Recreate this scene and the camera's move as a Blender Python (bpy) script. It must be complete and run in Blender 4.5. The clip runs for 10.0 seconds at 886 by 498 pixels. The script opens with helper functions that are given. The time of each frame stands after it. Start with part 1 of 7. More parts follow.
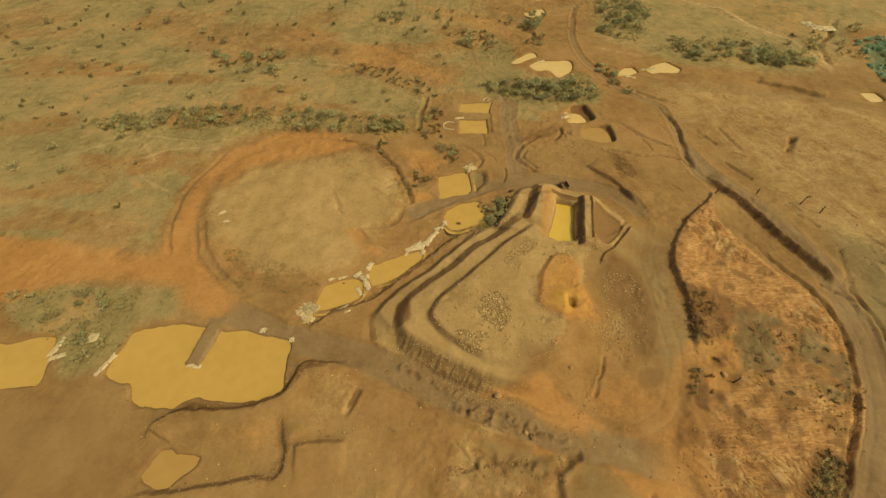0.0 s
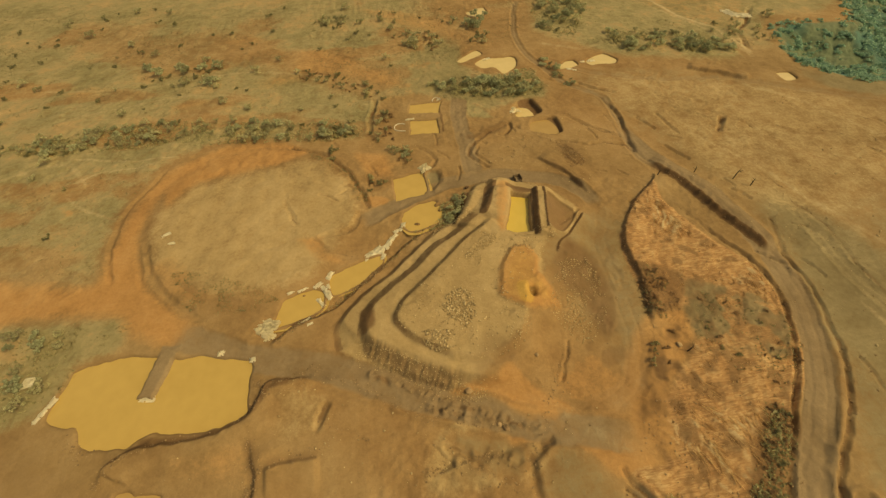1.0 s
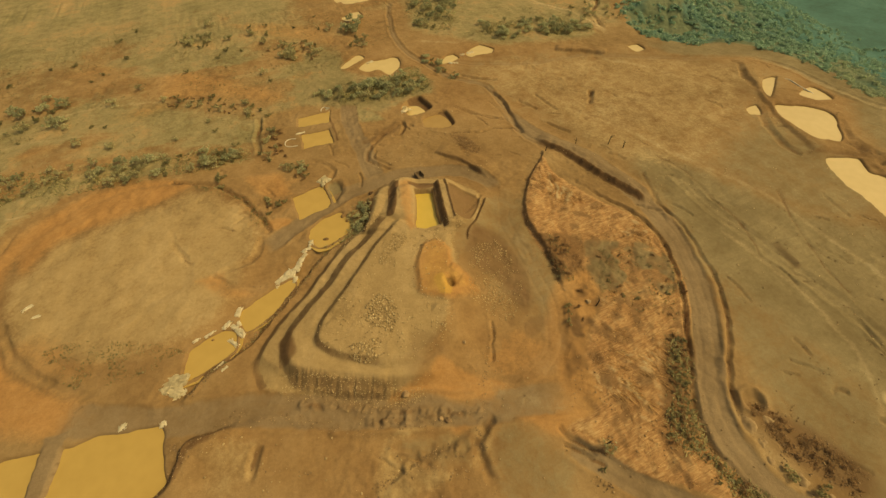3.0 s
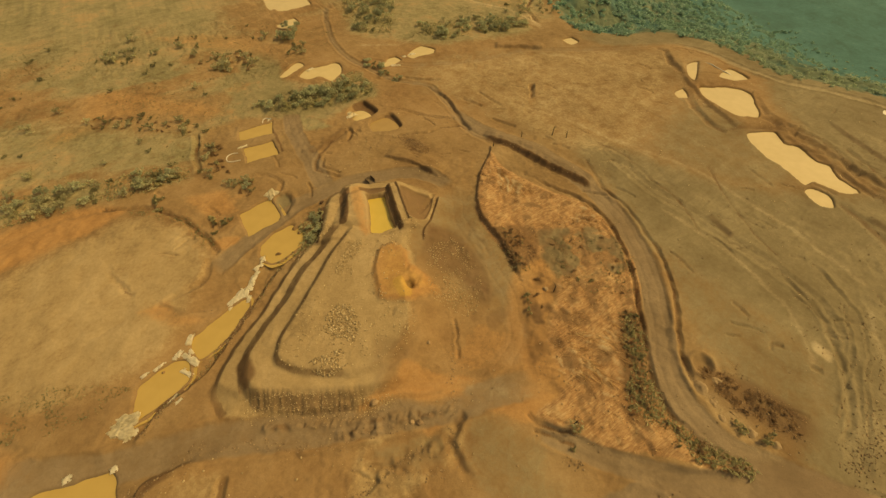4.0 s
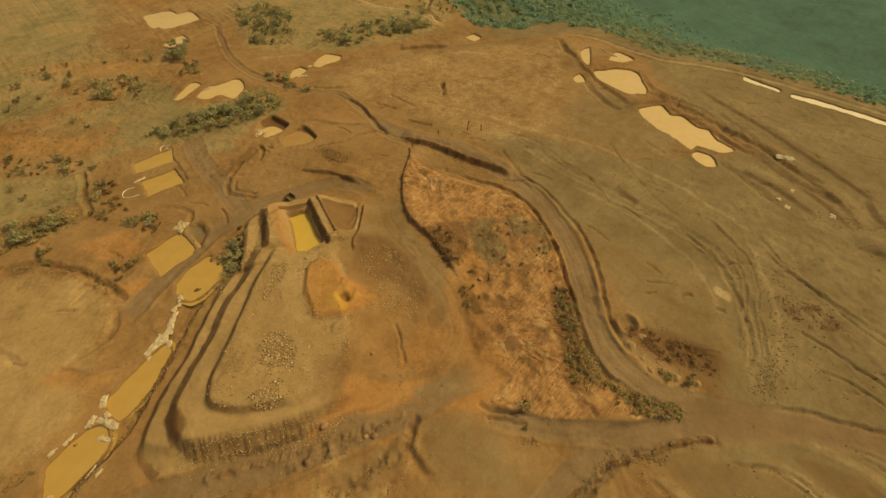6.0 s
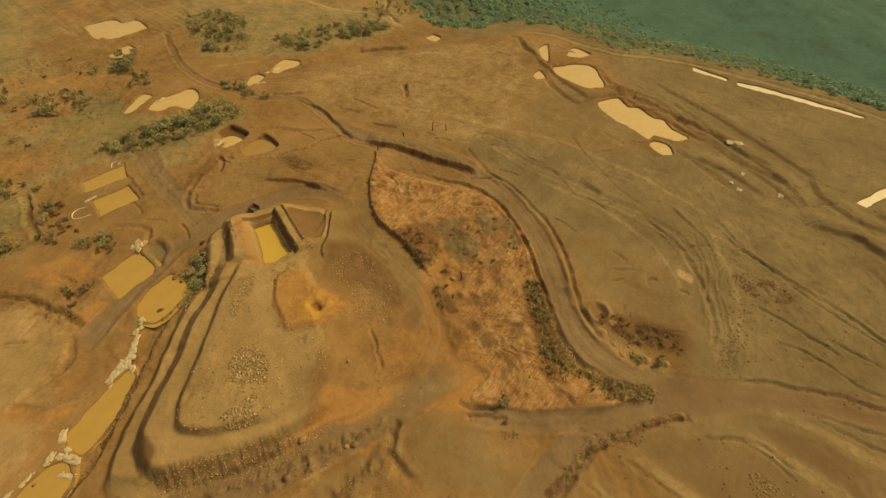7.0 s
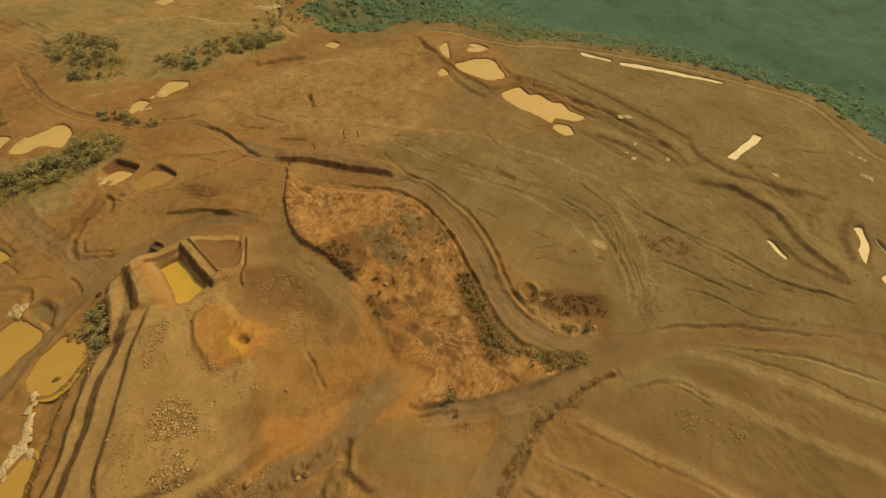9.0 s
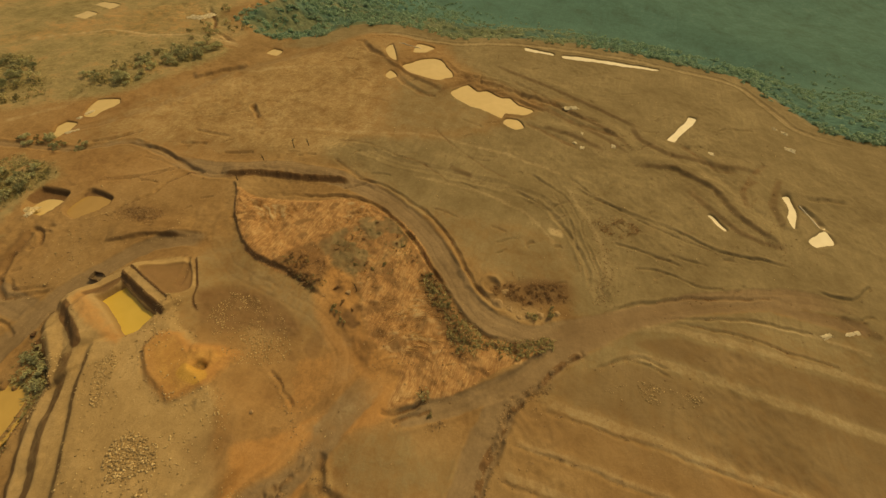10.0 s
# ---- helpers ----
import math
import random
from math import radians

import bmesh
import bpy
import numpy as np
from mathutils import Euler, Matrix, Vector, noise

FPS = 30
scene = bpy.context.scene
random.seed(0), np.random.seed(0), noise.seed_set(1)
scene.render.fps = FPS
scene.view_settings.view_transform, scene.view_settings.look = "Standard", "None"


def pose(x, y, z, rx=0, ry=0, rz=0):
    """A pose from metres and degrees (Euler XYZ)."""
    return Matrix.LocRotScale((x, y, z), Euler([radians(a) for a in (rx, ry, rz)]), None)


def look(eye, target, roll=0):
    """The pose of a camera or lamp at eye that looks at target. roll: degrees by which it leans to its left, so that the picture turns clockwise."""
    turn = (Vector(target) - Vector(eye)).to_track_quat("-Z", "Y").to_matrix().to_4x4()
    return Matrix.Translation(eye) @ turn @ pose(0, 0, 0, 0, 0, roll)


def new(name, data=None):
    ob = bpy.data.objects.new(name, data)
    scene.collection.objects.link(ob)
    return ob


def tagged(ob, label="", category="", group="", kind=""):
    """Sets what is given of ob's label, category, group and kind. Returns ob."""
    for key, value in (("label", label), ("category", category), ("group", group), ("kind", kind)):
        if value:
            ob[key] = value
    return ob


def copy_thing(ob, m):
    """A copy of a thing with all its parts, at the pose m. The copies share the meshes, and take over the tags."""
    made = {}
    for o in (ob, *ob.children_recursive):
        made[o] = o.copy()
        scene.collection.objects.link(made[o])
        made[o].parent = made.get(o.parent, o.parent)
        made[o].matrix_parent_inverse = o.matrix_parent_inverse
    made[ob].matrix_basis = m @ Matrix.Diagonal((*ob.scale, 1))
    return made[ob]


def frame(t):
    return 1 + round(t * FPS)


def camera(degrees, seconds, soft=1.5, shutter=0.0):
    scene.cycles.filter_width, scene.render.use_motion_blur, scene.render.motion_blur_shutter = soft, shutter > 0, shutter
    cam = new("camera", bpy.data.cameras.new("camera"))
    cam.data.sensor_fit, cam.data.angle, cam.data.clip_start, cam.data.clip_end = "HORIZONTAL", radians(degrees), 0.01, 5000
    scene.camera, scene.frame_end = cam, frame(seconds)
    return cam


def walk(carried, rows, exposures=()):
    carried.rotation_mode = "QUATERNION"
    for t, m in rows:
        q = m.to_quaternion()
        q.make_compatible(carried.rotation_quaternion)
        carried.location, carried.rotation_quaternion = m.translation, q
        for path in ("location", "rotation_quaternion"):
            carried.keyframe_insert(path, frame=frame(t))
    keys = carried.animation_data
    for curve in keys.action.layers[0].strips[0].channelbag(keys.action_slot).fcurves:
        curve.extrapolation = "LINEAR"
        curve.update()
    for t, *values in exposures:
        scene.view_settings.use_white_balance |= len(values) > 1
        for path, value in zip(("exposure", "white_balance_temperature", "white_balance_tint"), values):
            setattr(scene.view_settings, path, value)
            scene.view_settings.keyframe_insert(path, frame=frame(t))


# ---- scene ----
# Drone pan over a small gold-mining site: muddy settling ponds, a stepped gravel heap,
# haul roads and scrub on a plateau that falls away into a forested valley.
cam = camera(99.41, 10.0, soft=1.4)
# seconds, x, y, z, yaw, pitch, roll
ROWS = [
    (0.0, 0.00, 0.00, 80.00, 0.00, -52.42, -4.01),
    (0.5, 1.04, -0.22, 79.72, -3.96, -52.42, -3.56),
    (1.0, 2.11, -0.40, 79.46, -7.88, -52.45, -3.09),
    (1.5, 3.33, -0.64, 79.36, -12.31, -52.50, -2.61),
    (2.0, 4.66, -0.94, 79.49, -16.28, -52.69, -2.29),
    (2.5, 5.84, -1.35, 79.30, -20.29, -52.66, -1.85),
    (4.0, 9.17, -3.22, 79.02, -32.80, -52.48, -0.47),
    (4.5, 10.03, -3.76, 79.05, -36.61, -52.39, 0.03),
    (5.0, 10.90, -4.41, 79.09, -40.10, -52.34, 0.44),
    (5.5, 11.54, -5.00, 79.11, -43.24, -52.26, 0.81),
    (7.0, 13.16, -6.55, 79.23, -51.87, -52.00, 1.93),
    (7.5, 13.67, -7.17, 79.27, -54.82, -51.92, 2.28),
    (8.0, 14.21, -7.79, 79.39, -58.03, -51.82, 2.68),
    (8.5, 14.82, -8.74, 79.47, -61.78, -51.68, 3.04),
    (9.0, 15.33, -9.80, 79.49, -65.78, -51.42, 3.40),
    (9.5, 15.74, -10.94, 79.53, -69.54, -51.24, 3.69),
    (10.0, 16.16, -11.89, 79.62, -73.22, -51.03, 3.97),
]
walk(cam, [(t, pose(x, y, z, 90 + p, 0, yaw) @ pose(0, 0, 0, 0, 0, r)) for t, x, y, z, yaw, p, r in ROWS],
     exposures=[(0.0, -0.31, 12700, -2), (2.5, -0.36, 13900, -1), (5.0, -0.45, 17000, 5), (5.5, -0.57, 17200, 5), (7.5, -0.57, 17800, 6), (10.0, -0.63, 17800, 6)])

# ---- light ----
SUN_AZ, SUN_EL = radians(-22), radians(50)      # azimuth from +x towards +y
world = bpy.data.worlds.new("sky")
scene.world = world
world.use_nodes = True
wn = world.node_tree.nodes
sky = wn.new("ShaderNodeTexSky")
sky.sky_type, sky.sun_disc = "NISHITA", False
sky.sun_elevation, sky.sun_rotation = SUN_EL, radians(90) - SUN_AZ
sky.dust_density = 4.0
sky.air_density = 1.2
world.node_tree.links.new(sky.outputs[0], wn["Background"].inputs[0])
wn["Background"].inputs[1].default_value = 0.125
sun_data = bpy.data.lights.new("sun", "SUN")
sun_data.energy, sun_data.angle, sun_data.color = 2.5, radians(0.6), (1.0, 0.90, 0.70)
sun = new("sun", sun_data)
sun_dir = Vector((math.cos(SUN_EL) * math.cos(SUN_AZ), math.cos(SUN_EL) * math.sin(SUN_AZ), math.sin(SUN_EL)))
sun.matrix_world = look(sun_dir * 300, (0, 0, 0))


# ---- materials ----
def node_material(name):
    m = bpy.data.materials.new(name)
    m.use_nodes = True
    return m, m.node_tree.nodes, m.node_tree.links, m.node_tree.nodes["Principled BSDF"]


def simple_material(name, dark, light, scale=2.0, rough=0.85, bump=0.3, detail=6.0, random_amount=0.0, spec=0.3):
    """Two tones broken up by noise at two scales, with a little relief."""
    m, n, l, bsdf = node_material(name)
    co = n.new("ShaderNodeTexCoord")
    big, small = n.new("ShaderNodeTexNoise"), n.new("ShaderNodeTexNoise")
    big.inputs["Scale"].default_value, small.inputs["Scale"].default_value = scale * 0.17, scale
    big.inputs["Detail"].default_value = small.inputs["Detail"].default_value = detail
    l.new(co.outputs["Object"], big.inputs["Vector"])
    l.new(co.outputs["Object"], small.inputs["Vector"])
    add = n.new("ShaderNodeMath")
    add.operation = "MULTIPLY_ADD"
    add.inputs[1].default_value = 0.5
    l.new(big.outputs["Fac"], add.inputs[0])
    half = n.new("ShaderNodeMath")
    half.operation = "MULTIPLY"
    half.inputs[1].default_value = 0.5
    l.new(small.outputs["Fac"], half.inputs[0])
    l.new(half.outputs[0], add.inputs[2])
    last = add.outputs[0]
    if random_amount:
        info, sub, add2 = n.new("ShaderNodeObjectInfo"), n.new("ShaderNodeMath"), n.new("ShaderNodeMath")
        geo, isl = n.new("ShaderNodeNewGeometry"), n.new("ShaderNodeMath")
        isl.operation = "ADD"
        l.new(info.outputs["Random"], isl.inputs[0])
        l.new(geo.outputs["Random Per Island"], isl.inputs[1])
        sub.operation, sub.inputs[1].default_value = "SUBTRACT", 1.0
        l.new(isl.outputs[0], sub.inputs[0])
        add2.operation, add2.inputs[1].default_value = "MULTIPLY_ADD", random_amount
        l.new(sub.outputs[0], add2.inputs[0])
        l.new(last, add2.inputs[2])
        last = add2.outputs[0]
    ramp = n.new("ShaderNodeValToRGB")
    ramp.color_ramp.elements[0].position, ramp.color_ramp.elements[1].position = 0.32, 0.68
    ramp.color_ramp.elements[0].color, ramp.color_ramp.elements[1].color = (*dark, 1), (*light, 1)
    l.new(last, ramp.inputs["Fac"])
    l.new(ramp.outputs["Color"], bsdf.inputs["Base Color"])
    bsdf.inputs["Roughness"].default_value = rough
    bsdf.inputs["Specular IOR Level"].default_value = spec
    if bump:
        b = n.new("ShaderNodeBump")
        b.inputs["Strength"].default_value, b.inputs["Distance"].default_value = bump, 0.1
        l.new(small.outputs["Fac"], b.inputs["Height"])
        l.new(b.outputs["Normal"], bsdf.inputs["Normal"])
    return m


def leaf_material(name, dark, light, scale=1.2, random_amount=0.5):
    """Leaves: half of the light goes through them."""
    m = simple_material(name, dark, light, scale=scale, rough=0.75, bump=0.0, random_amount=random_amount)
    n, l = m.node_tree.nodes, m.node_tree.links
    bsdf, out = n["Principled BSDF"], n["Material Output"]
    source = bsdf.inputs["Base Color"].links[0].from_socket
    glow, mixer = n.new("ShaderNodeBsdfTranslucent"), n.new("ShaderNodeMixShader")
    l.new(source, glow.inputs["Color"])
    mixer.inputs[0].default_value = 0.55
    l.new(bsdf.outputs[0], mixer.inputs[1])
    l.new(glow.outputs[0], mixer.inputs[2])
    l.new(mixer.outputs[0], out.inputs["Surface"])
    return m


def water_material(name, dark, light, rough=0.14):
    """Opaque, silty water: a muddy body under a smooth, faintly rippled skin."""
    m = simple_material(name, dark, light, scale=0.35, rough=rough, bump=0.0, detail=3.0, spec=0.35)
    n, l = m.node_tree.nodes, m.node_tree.links
    co, rip, b = n.new("ShaderNodeTexCoord"), n.new("ShaderNodeTexNoise"), n.new("ShaderNodeBump")
    rip.inputs["Scale"].default_value, rip.inputs["Detail"].default_value = 2.5, 2.0
    l.new(co.outputs["Object"], rip.inputs["Vector"])
    b.inputs["Strength"].default_value, b.inputs["Distance"].default_value = 0.05, 0.05
    l.new(rip.outputs["Fac"], b.inputs["Height"])
    l.new(b.outputs["Normal"], n["Principled BSDF"].inputs["Normal"])
    return m


MASKS = ("olive", "orange", "grass", "gravel", "scrub", "umber", "dark", "pale", "road", "forest", "slope", "clay")


def ground_material():
    """Laterite soil; each soil kind (grass, gravel, dry scrub ...), and painted shade, enters by its own mask on the
    mesh, broken up by noise.
    """
    m, n, l, bsdf = node_material("mine_soil")
    co = n.new("ShaderNodeTexCoord")

    def tex(scale, detail=8.0, rough=0.6, distortion=0.0):
        t = n.new("ShaderNodeTexNoise")
        t.inputs["Scale"].default_value, t.inputs["Detail"].default_value = scale, detail
        t.inputs["Roughness"].default_value, t.inputs["Distortion"].default_value = rough, distortion
        l.new(co.outputs["Object"], t.inputs["Vector"])
        return t.outputs["Fac"]

    def ramp(fac, *stops):
        r = n.new("ShaderNodeValToRGB")
        e = r.color_ramp.elements
        while len(e) < len(stops):
            e.new(0.5)
        for k, (p, c) in enumerate(stops):
            e[k].position, e[k].color = p, (*c, 1)
        l.new(fac, r.inputs["Fac"])
        return r.outputs["Color"]

    def mix(fac, a, b, mode="MIX"):
        x = n.new("ShaderNodeMix")
        x.data_type, x.blend_type = "RGBA", mode
        if isinstance(fac, float):
            x.inputs[0].default_value = fac
        else:
            l.new(fac, x.inputs[0])
        l.new(a, x.inputs[6])
        l.new(b, x.inputs[7])
        return x.outputs[2]

    def calc(op, a, b=None, c=None):
        x = n.new("ShaderNodeMath")
        x.operation, x.use_clamp = op, False
        for k, v in enumerate((a, b, c)):
            if v is None:
                continue
            if isinstance(v, (int, float)):
                x.inputs[k].default_value = v
            else:
                l.new(v, x.inputs[k])
        return x.outputs[0]

    n_huge, n_big, n_mid, n_fine, n_grit = tex(0.012, 4), tex(0.045, 6), tex(0.22, 8, 0.65), tex(1.1, 8, 0.7), tex(4.0, 4, 0.7)
    slash, mapping = n.new("ShaderNodeTexNoise"), n.new("ShaderNodeMapping")       # slashed stalks lie in drifts
    mapping.inputs["Rotation"].default_value, mapping.inputs["Scale"].default_value = (0, 0, radians(28)), (0.45, 2.2, 1.0)
    l.new(co.outputs["Object"], mapping.inputs["Vector"])
    l.new(mapping.outputs["Vector"], slash.inputs["Vector"])
    slash.inputs["Scale"].default_value, slash.inputs["Detail"].default_value, slash.inputs["Distortion"].default_value = 0.9, 5.0, 1.2

    def tone(*stops, w=(0.5, 0.36, 0.14), fine=None):
        s = calc("MULTIPLY_ADD", n_mid, w[1], calc("MULTIPLY", n_big, w[0]))
        return ramp(calc("MULTIPLY_ADD", fine or n_fine, w[2], s), *stops)

    def mask(name, lo=0.35, hi=0.65, rag=0.5):
        a = n.new("ShaderNodeAttribute")
        a.attribute_name = name
        s = calc("MULTIPLY_ADD", calc("SUBTRACT", n_mid, 0.5), rag, a.outputs["Fac"])
        s = calc("MULTIPLY_ADD", calc("SUBTRACT", n_fine, 0.5), rag * 0.8, s)
        r = n.new("ShaderNodeMapRange")
        r.interpolation_type = "SMOOTHSTEP"
        r.inputs["From Min"].default_value, r.inputs["From Max"].default_value = lo, hi
        l.new(s, r.inputs["Value"])
        a2 = calc("GREATER_THAN", a.outputs["Fac"], 0.004)
        return calc("MULTIPLY", r.outputs["Result"], a2)

    soil = tone(*SOIL)
    soil = mix(calc("MULTIPLY", ramp_fac(n, l, n_huge, 0.42, 0.6), 0.75), soil, tone(*SOIL_OLIVE))
    col = soil
    for name, stops, lo, hi, rag in (
            ("olive", OLIVE, 0.2, 0.8, 0.8), ("grass", GRASS, 0.2, 0.8, 1.2), ("gravel", GRAVEL, 0.3, 0.7, 0.6), ("orange", ORANGE, 0.25, 0.75, 0.7),
            ("scrub", SCRUB, 0.3, 0.7, 0.9), ("road", ROAD, 0.25, 0.8, 0.5), ("pale", PALE, 0.1, 1.0, 0.4),
            ("umber", BROWN_AND_SHADE, 0.1, 1.0, 0.5), ("dark", BROWN_AND_SHADE, 0.28, 0.72, 0.75), ("forest", HAZY_FOREST, 0.3, 0.7, 0.6), ("slope", SLOPE, 0.15, 0.85, 0.6), ("clay", CLAY, 0.2, 0.8, 0.5)):
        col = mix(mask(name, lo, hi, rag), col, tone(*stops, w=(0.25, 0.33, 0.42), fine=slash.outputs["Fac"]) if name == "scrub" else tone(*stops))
    grain = ramp(calc("MULTIPLY_ADD", n_grit, 0.5, calc("MULTIPLY", n_fine, 0.5)), (0.3, (0.88, 0.88, 0.88)), (0.5, (1, 1, 1)), (0.72, (1.12, 1.12, 1.12)))
    col = mix(0.85, col, grain, "MULTIPLY")
    packed = n.new("ShaderNodeAttribute")            # the plateau is rolled hard by machines
    packed.attribute_name = "olive"
    # blades and tyres have drawn the soil out in long streaks
    drag, drag_map = n.new("ShaderNodeTexNoise"), n.new("ShaderNodeMapping")
    drag_map.inputs["Rotation"].default_value, drag_map.inputs["Scale"].default_value = (0, 0, radians(-102)), (0.07, 0.5, 1.0)
    l.new(co.outputs["Object"], drag_map.inputs["Vector"])
    l.new(drag_map.outputs["Vector"], drag.inputs["Vector"])
    drag.inputs["Scale"].default_value, drag.inputs["Detail"].default_value, drag.inputs["Distortion"].default_value = 1.0, 4.0, 1.4
    col = mix(calc("MULTIPLY", packed.outputs["Fac"], ramp_fac(n, l, n_big, 0.42, 0.62)), col, mix(1.0, col, ramp(drag.outputs["Fac"], (0.34, (0.87, 0.86, 0.85)), (0.5, (1, 1, 1)), (0.66, (1.09, 1.09, 1.08))), "MULTIPLY"))
    l.new(col, bsdf.inputs["Base Color"])
    bsdf.inputs["Roughness"].default_value = 0.95
    bsdf.inputs["Specular IOR Level"].default_value = 0.12
    churn = calc("MULTIPLY", calc("MULTIPLY_ADD", packed.outputs["Fac"], -0.55, 1.0), calc("MULTIPLY_ADD", ramp_fac(n, l, n_mid, 0.42, 0.66), 0.8, 0.3))         # smooth in places, churned in others
    h = calc("MULTIPLY", churn, calc("MULTIPLY_ADD", n_grit, 0.3, calc("MULTIPLY", n_fine, 1.0)))
    b = n.new("ShaderNodeBump")
    b.inputs["Strength"].default_value, b.inputs["Distance"].default_value = 0.5, 0.36
    l.new(h, b.inputs["Height"])
    l.new(b.outputs["Normal"], bsdf.inputs["Normal"])
    return m


def ramp_fac(n, l, fac, lo, hi):
    r = n.new("ShaderNodeMapRange")
    r.inputs["From Min"].default_value, r.inputs["From Max"].default_value = lo, hi
    l.new(fac, r.inputs["Value"])
    return r.outputs["Result"]


# soil tones, one doubling as painted shade: position on the noise ramp and base colour
SOIL = ((0.36, (0.203, 0.115, 0.055)), (0.5, (0.303, 0.184, 0.090)), (0.64, (0.382, 0.245, 0.127)))
SOIL_OLIVE = ((0.36, (0.196, 0.124, 0.061)), (0.5, (0.275, 0.182, 0.093)), (0.64, (0.340, 0.236, 0.127)))
OLIVE = ((0.36, (0.168, 0.126, 0.069)), (0.5, (0.228, 0.177, 0.101)), (0.64, (0.290, 0.231, 0.135)))
ORANGE = ((0.36, (0.32, 0.163, 0.069)), (0.5, (0.405, 0.218, 0.095)), (0.64, (0.465, 0.272, 0.128)))
GRASS = ((0.37, (0.178, 0.150, 0.078)), (0.46, (0.250, 0.210, 0.112)), (0.53, (0.310, 0.250, 0.138)), (0.58, (0.37, 0.252, 0.132)), (0.66, (0.44, 0.325, 0.18)))
GRAVEL = ((0.36, (0.265, 0.180, 0.092)), (0.5, (0.375, 0.262, 0.138)), (0.64, (0.46, 0.33, 0.182)))
SCRUB = ((0.36, (0.212, 0.114, 0.056)), (0.44, (0.304, 0.166, 0.080)), (0.51, (0.396, 0.226, 0.112)), (0.57, (0.474, 0.296, 0.150)), (0.65, (0.57, 0.40, 0.220)))
ROAD = ((0.36, (0.188, 0.128, 0.074)), (0.5, (0.243, 0.170, 0.102)), (0.64, (0.302, 0.218, 0.134)))
PALE = ((0.36, (0.37, 0.275, 0.155)), (0.5, (0.47, 0.36, 0.215)), (0.64, (0.54, 0.44, 0.28)))
# for brown soil, and for shade painted on cut faces and in ditches
BROWN_AND_SHADE = ((0.36, (0.118, 0.066, 0.034)), (0.5, (0.170, 0.098, 0.052)), (0.64, (0.228, 0.138, 0.076)))
# valley forest floor; distance haze is mixed into these blue-green tones
HAZY_FOREST = ((0.36, (0.048, 0.106, 0.084)), (0.46, (0.055, 0.140, 0.118)), (0.56, (0.064, 0.166, 0.146)), (0.64, (0.090, 0.190, 0.160)))
SLOPE = ((0.36, (0.086, 0.112, 0.066)), (0.5, (0.128, 0.158, 0.098)), (0.64, (0.180, 0.202, 0.128)))
CLAY = ((0.36, (0.42, 0.235, 0.070)), (0.5, (0.50, 0.300, 0.098)), (0.64, (0.56, 0.355, 0.130)))

M_GROUND = ground_material()
M_WATER = water_material("silty_water", (0.455, 0.302, 0.104), (0.52, 0.35, 0.124))
M_WATER_BRIGHT = water_material("bright_silty_water", (0.56, 0.40, 0.105), (0.62, 0.45, 0.13))
M_WATER_PALE = water_material("pale_silty_water", (0.58, 0.43, 0.205), (0.66, 0.50, 0.25))
M_WATER_WHITE = water_material("white_silty_water", (0.74, 0.66, 0.46), (0.84, 0.77, 0.58))
M_WATER_DULL = water_material("dull_silty_water", (0.37, 0.235, 0.095), (0.43, 0.28, 0.115))
M_SHEET = simple_material("plastic_sheeting", (0.72, 0.64, 0.46), (0.93, 0.86, 0.68), scale=3.0, rough=0.55, bump=0.4)
M_SHEET_DIRTY = simple_material("muddy_sheeting", (0.48, 0.40, 0.245), (0.92, 0.82, 0.59), scale=2.2, rough=0.6, bump=0.5)
M_ROCK = simple_material("gravel_stone", (0.30, 0.215, 0.115), (0.62, 0.47, 0.27), scale=3.0, rough=0.9, random_amount=0.5)
M_CLOD = simple_material("earth_clod", (0.19, 0.122, 0.07), (0.40, 0.27, 0.152), scale=3.0, rough=0.95, random_amount=0.4)
M_BARK = simple_material("bark", (0.20, 0.155, 0.10), (0.42, 0.35, 0.25), scale=6.0, rough=0.9)
M_DEADWOOD = simple_material("charred_wood", (0.035, 0.024, 0.017), (0.10, 0.07, 0.045), scale=6.0, rough=0.9)
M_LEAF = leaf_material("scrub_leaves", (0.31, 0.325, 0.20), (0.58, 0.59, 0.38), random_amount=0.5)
M_LEAF_PALE = leaf_material("pale_leaves", (0.36, 0.34, 0.20), (0.62, 0.585, 0.365), random_amount=0.5)
M_LEAF_SHRUB = leaf_material("shrub_leaves", (0.22, 0.205, 0.11), (0.50, 0.455, 0.255), random_amount=0.55)
M_LEAF_DRY = leaf_material("dry_leaves", (0.25, 0.155, 0.09), (0.44, 0.29, 0.165), random_amount=0.45)
# leaf colour paled and blued to carry the valley's haze
M_HAZY_FOREST = leaf_material("hazy_forest_leaves", (0.26, 0.42, 0.31), (0.37, 0.54, 0.41), scale=0.06, random_amount=0.3)
M_SLOPE = leaf_material("slope_leaves", (0.33, 0.415, 0.275), (0.48, 0.55, 0.375), scale=0.06, random_amount=0.3)
M_GRASS = leaf_material("grass_tufts", (0.21, 0.18, 0.095), (0.40, 0.33, 0.185), scale=0.05, random_amount=0.5)
M_STRAW = leaf_material("straw_tufts", (0.37, 0.218, 0.104), (0.66, 0.455, 0.235), scale=0.08, random_amount=0.5)
M_EARTH = simple_material("pale_earth", (0.25, 0.165, 0.09), (0.40, 0.28, 0.16), scale=1.6, rough=0.95, bump=0.6)
M_PLANK = simple_material("weathered_timber", (0.12, 0.085, 0.055), (0.26, 0.19, 0.12), scale=7.0, rough=0.85)
M_HOSE = simple_material("white_hose", (0.58, 0.52, 0.40), (0.75, 0.70, 0.58), scale=5.0, rough=0.5, bump=0.1)
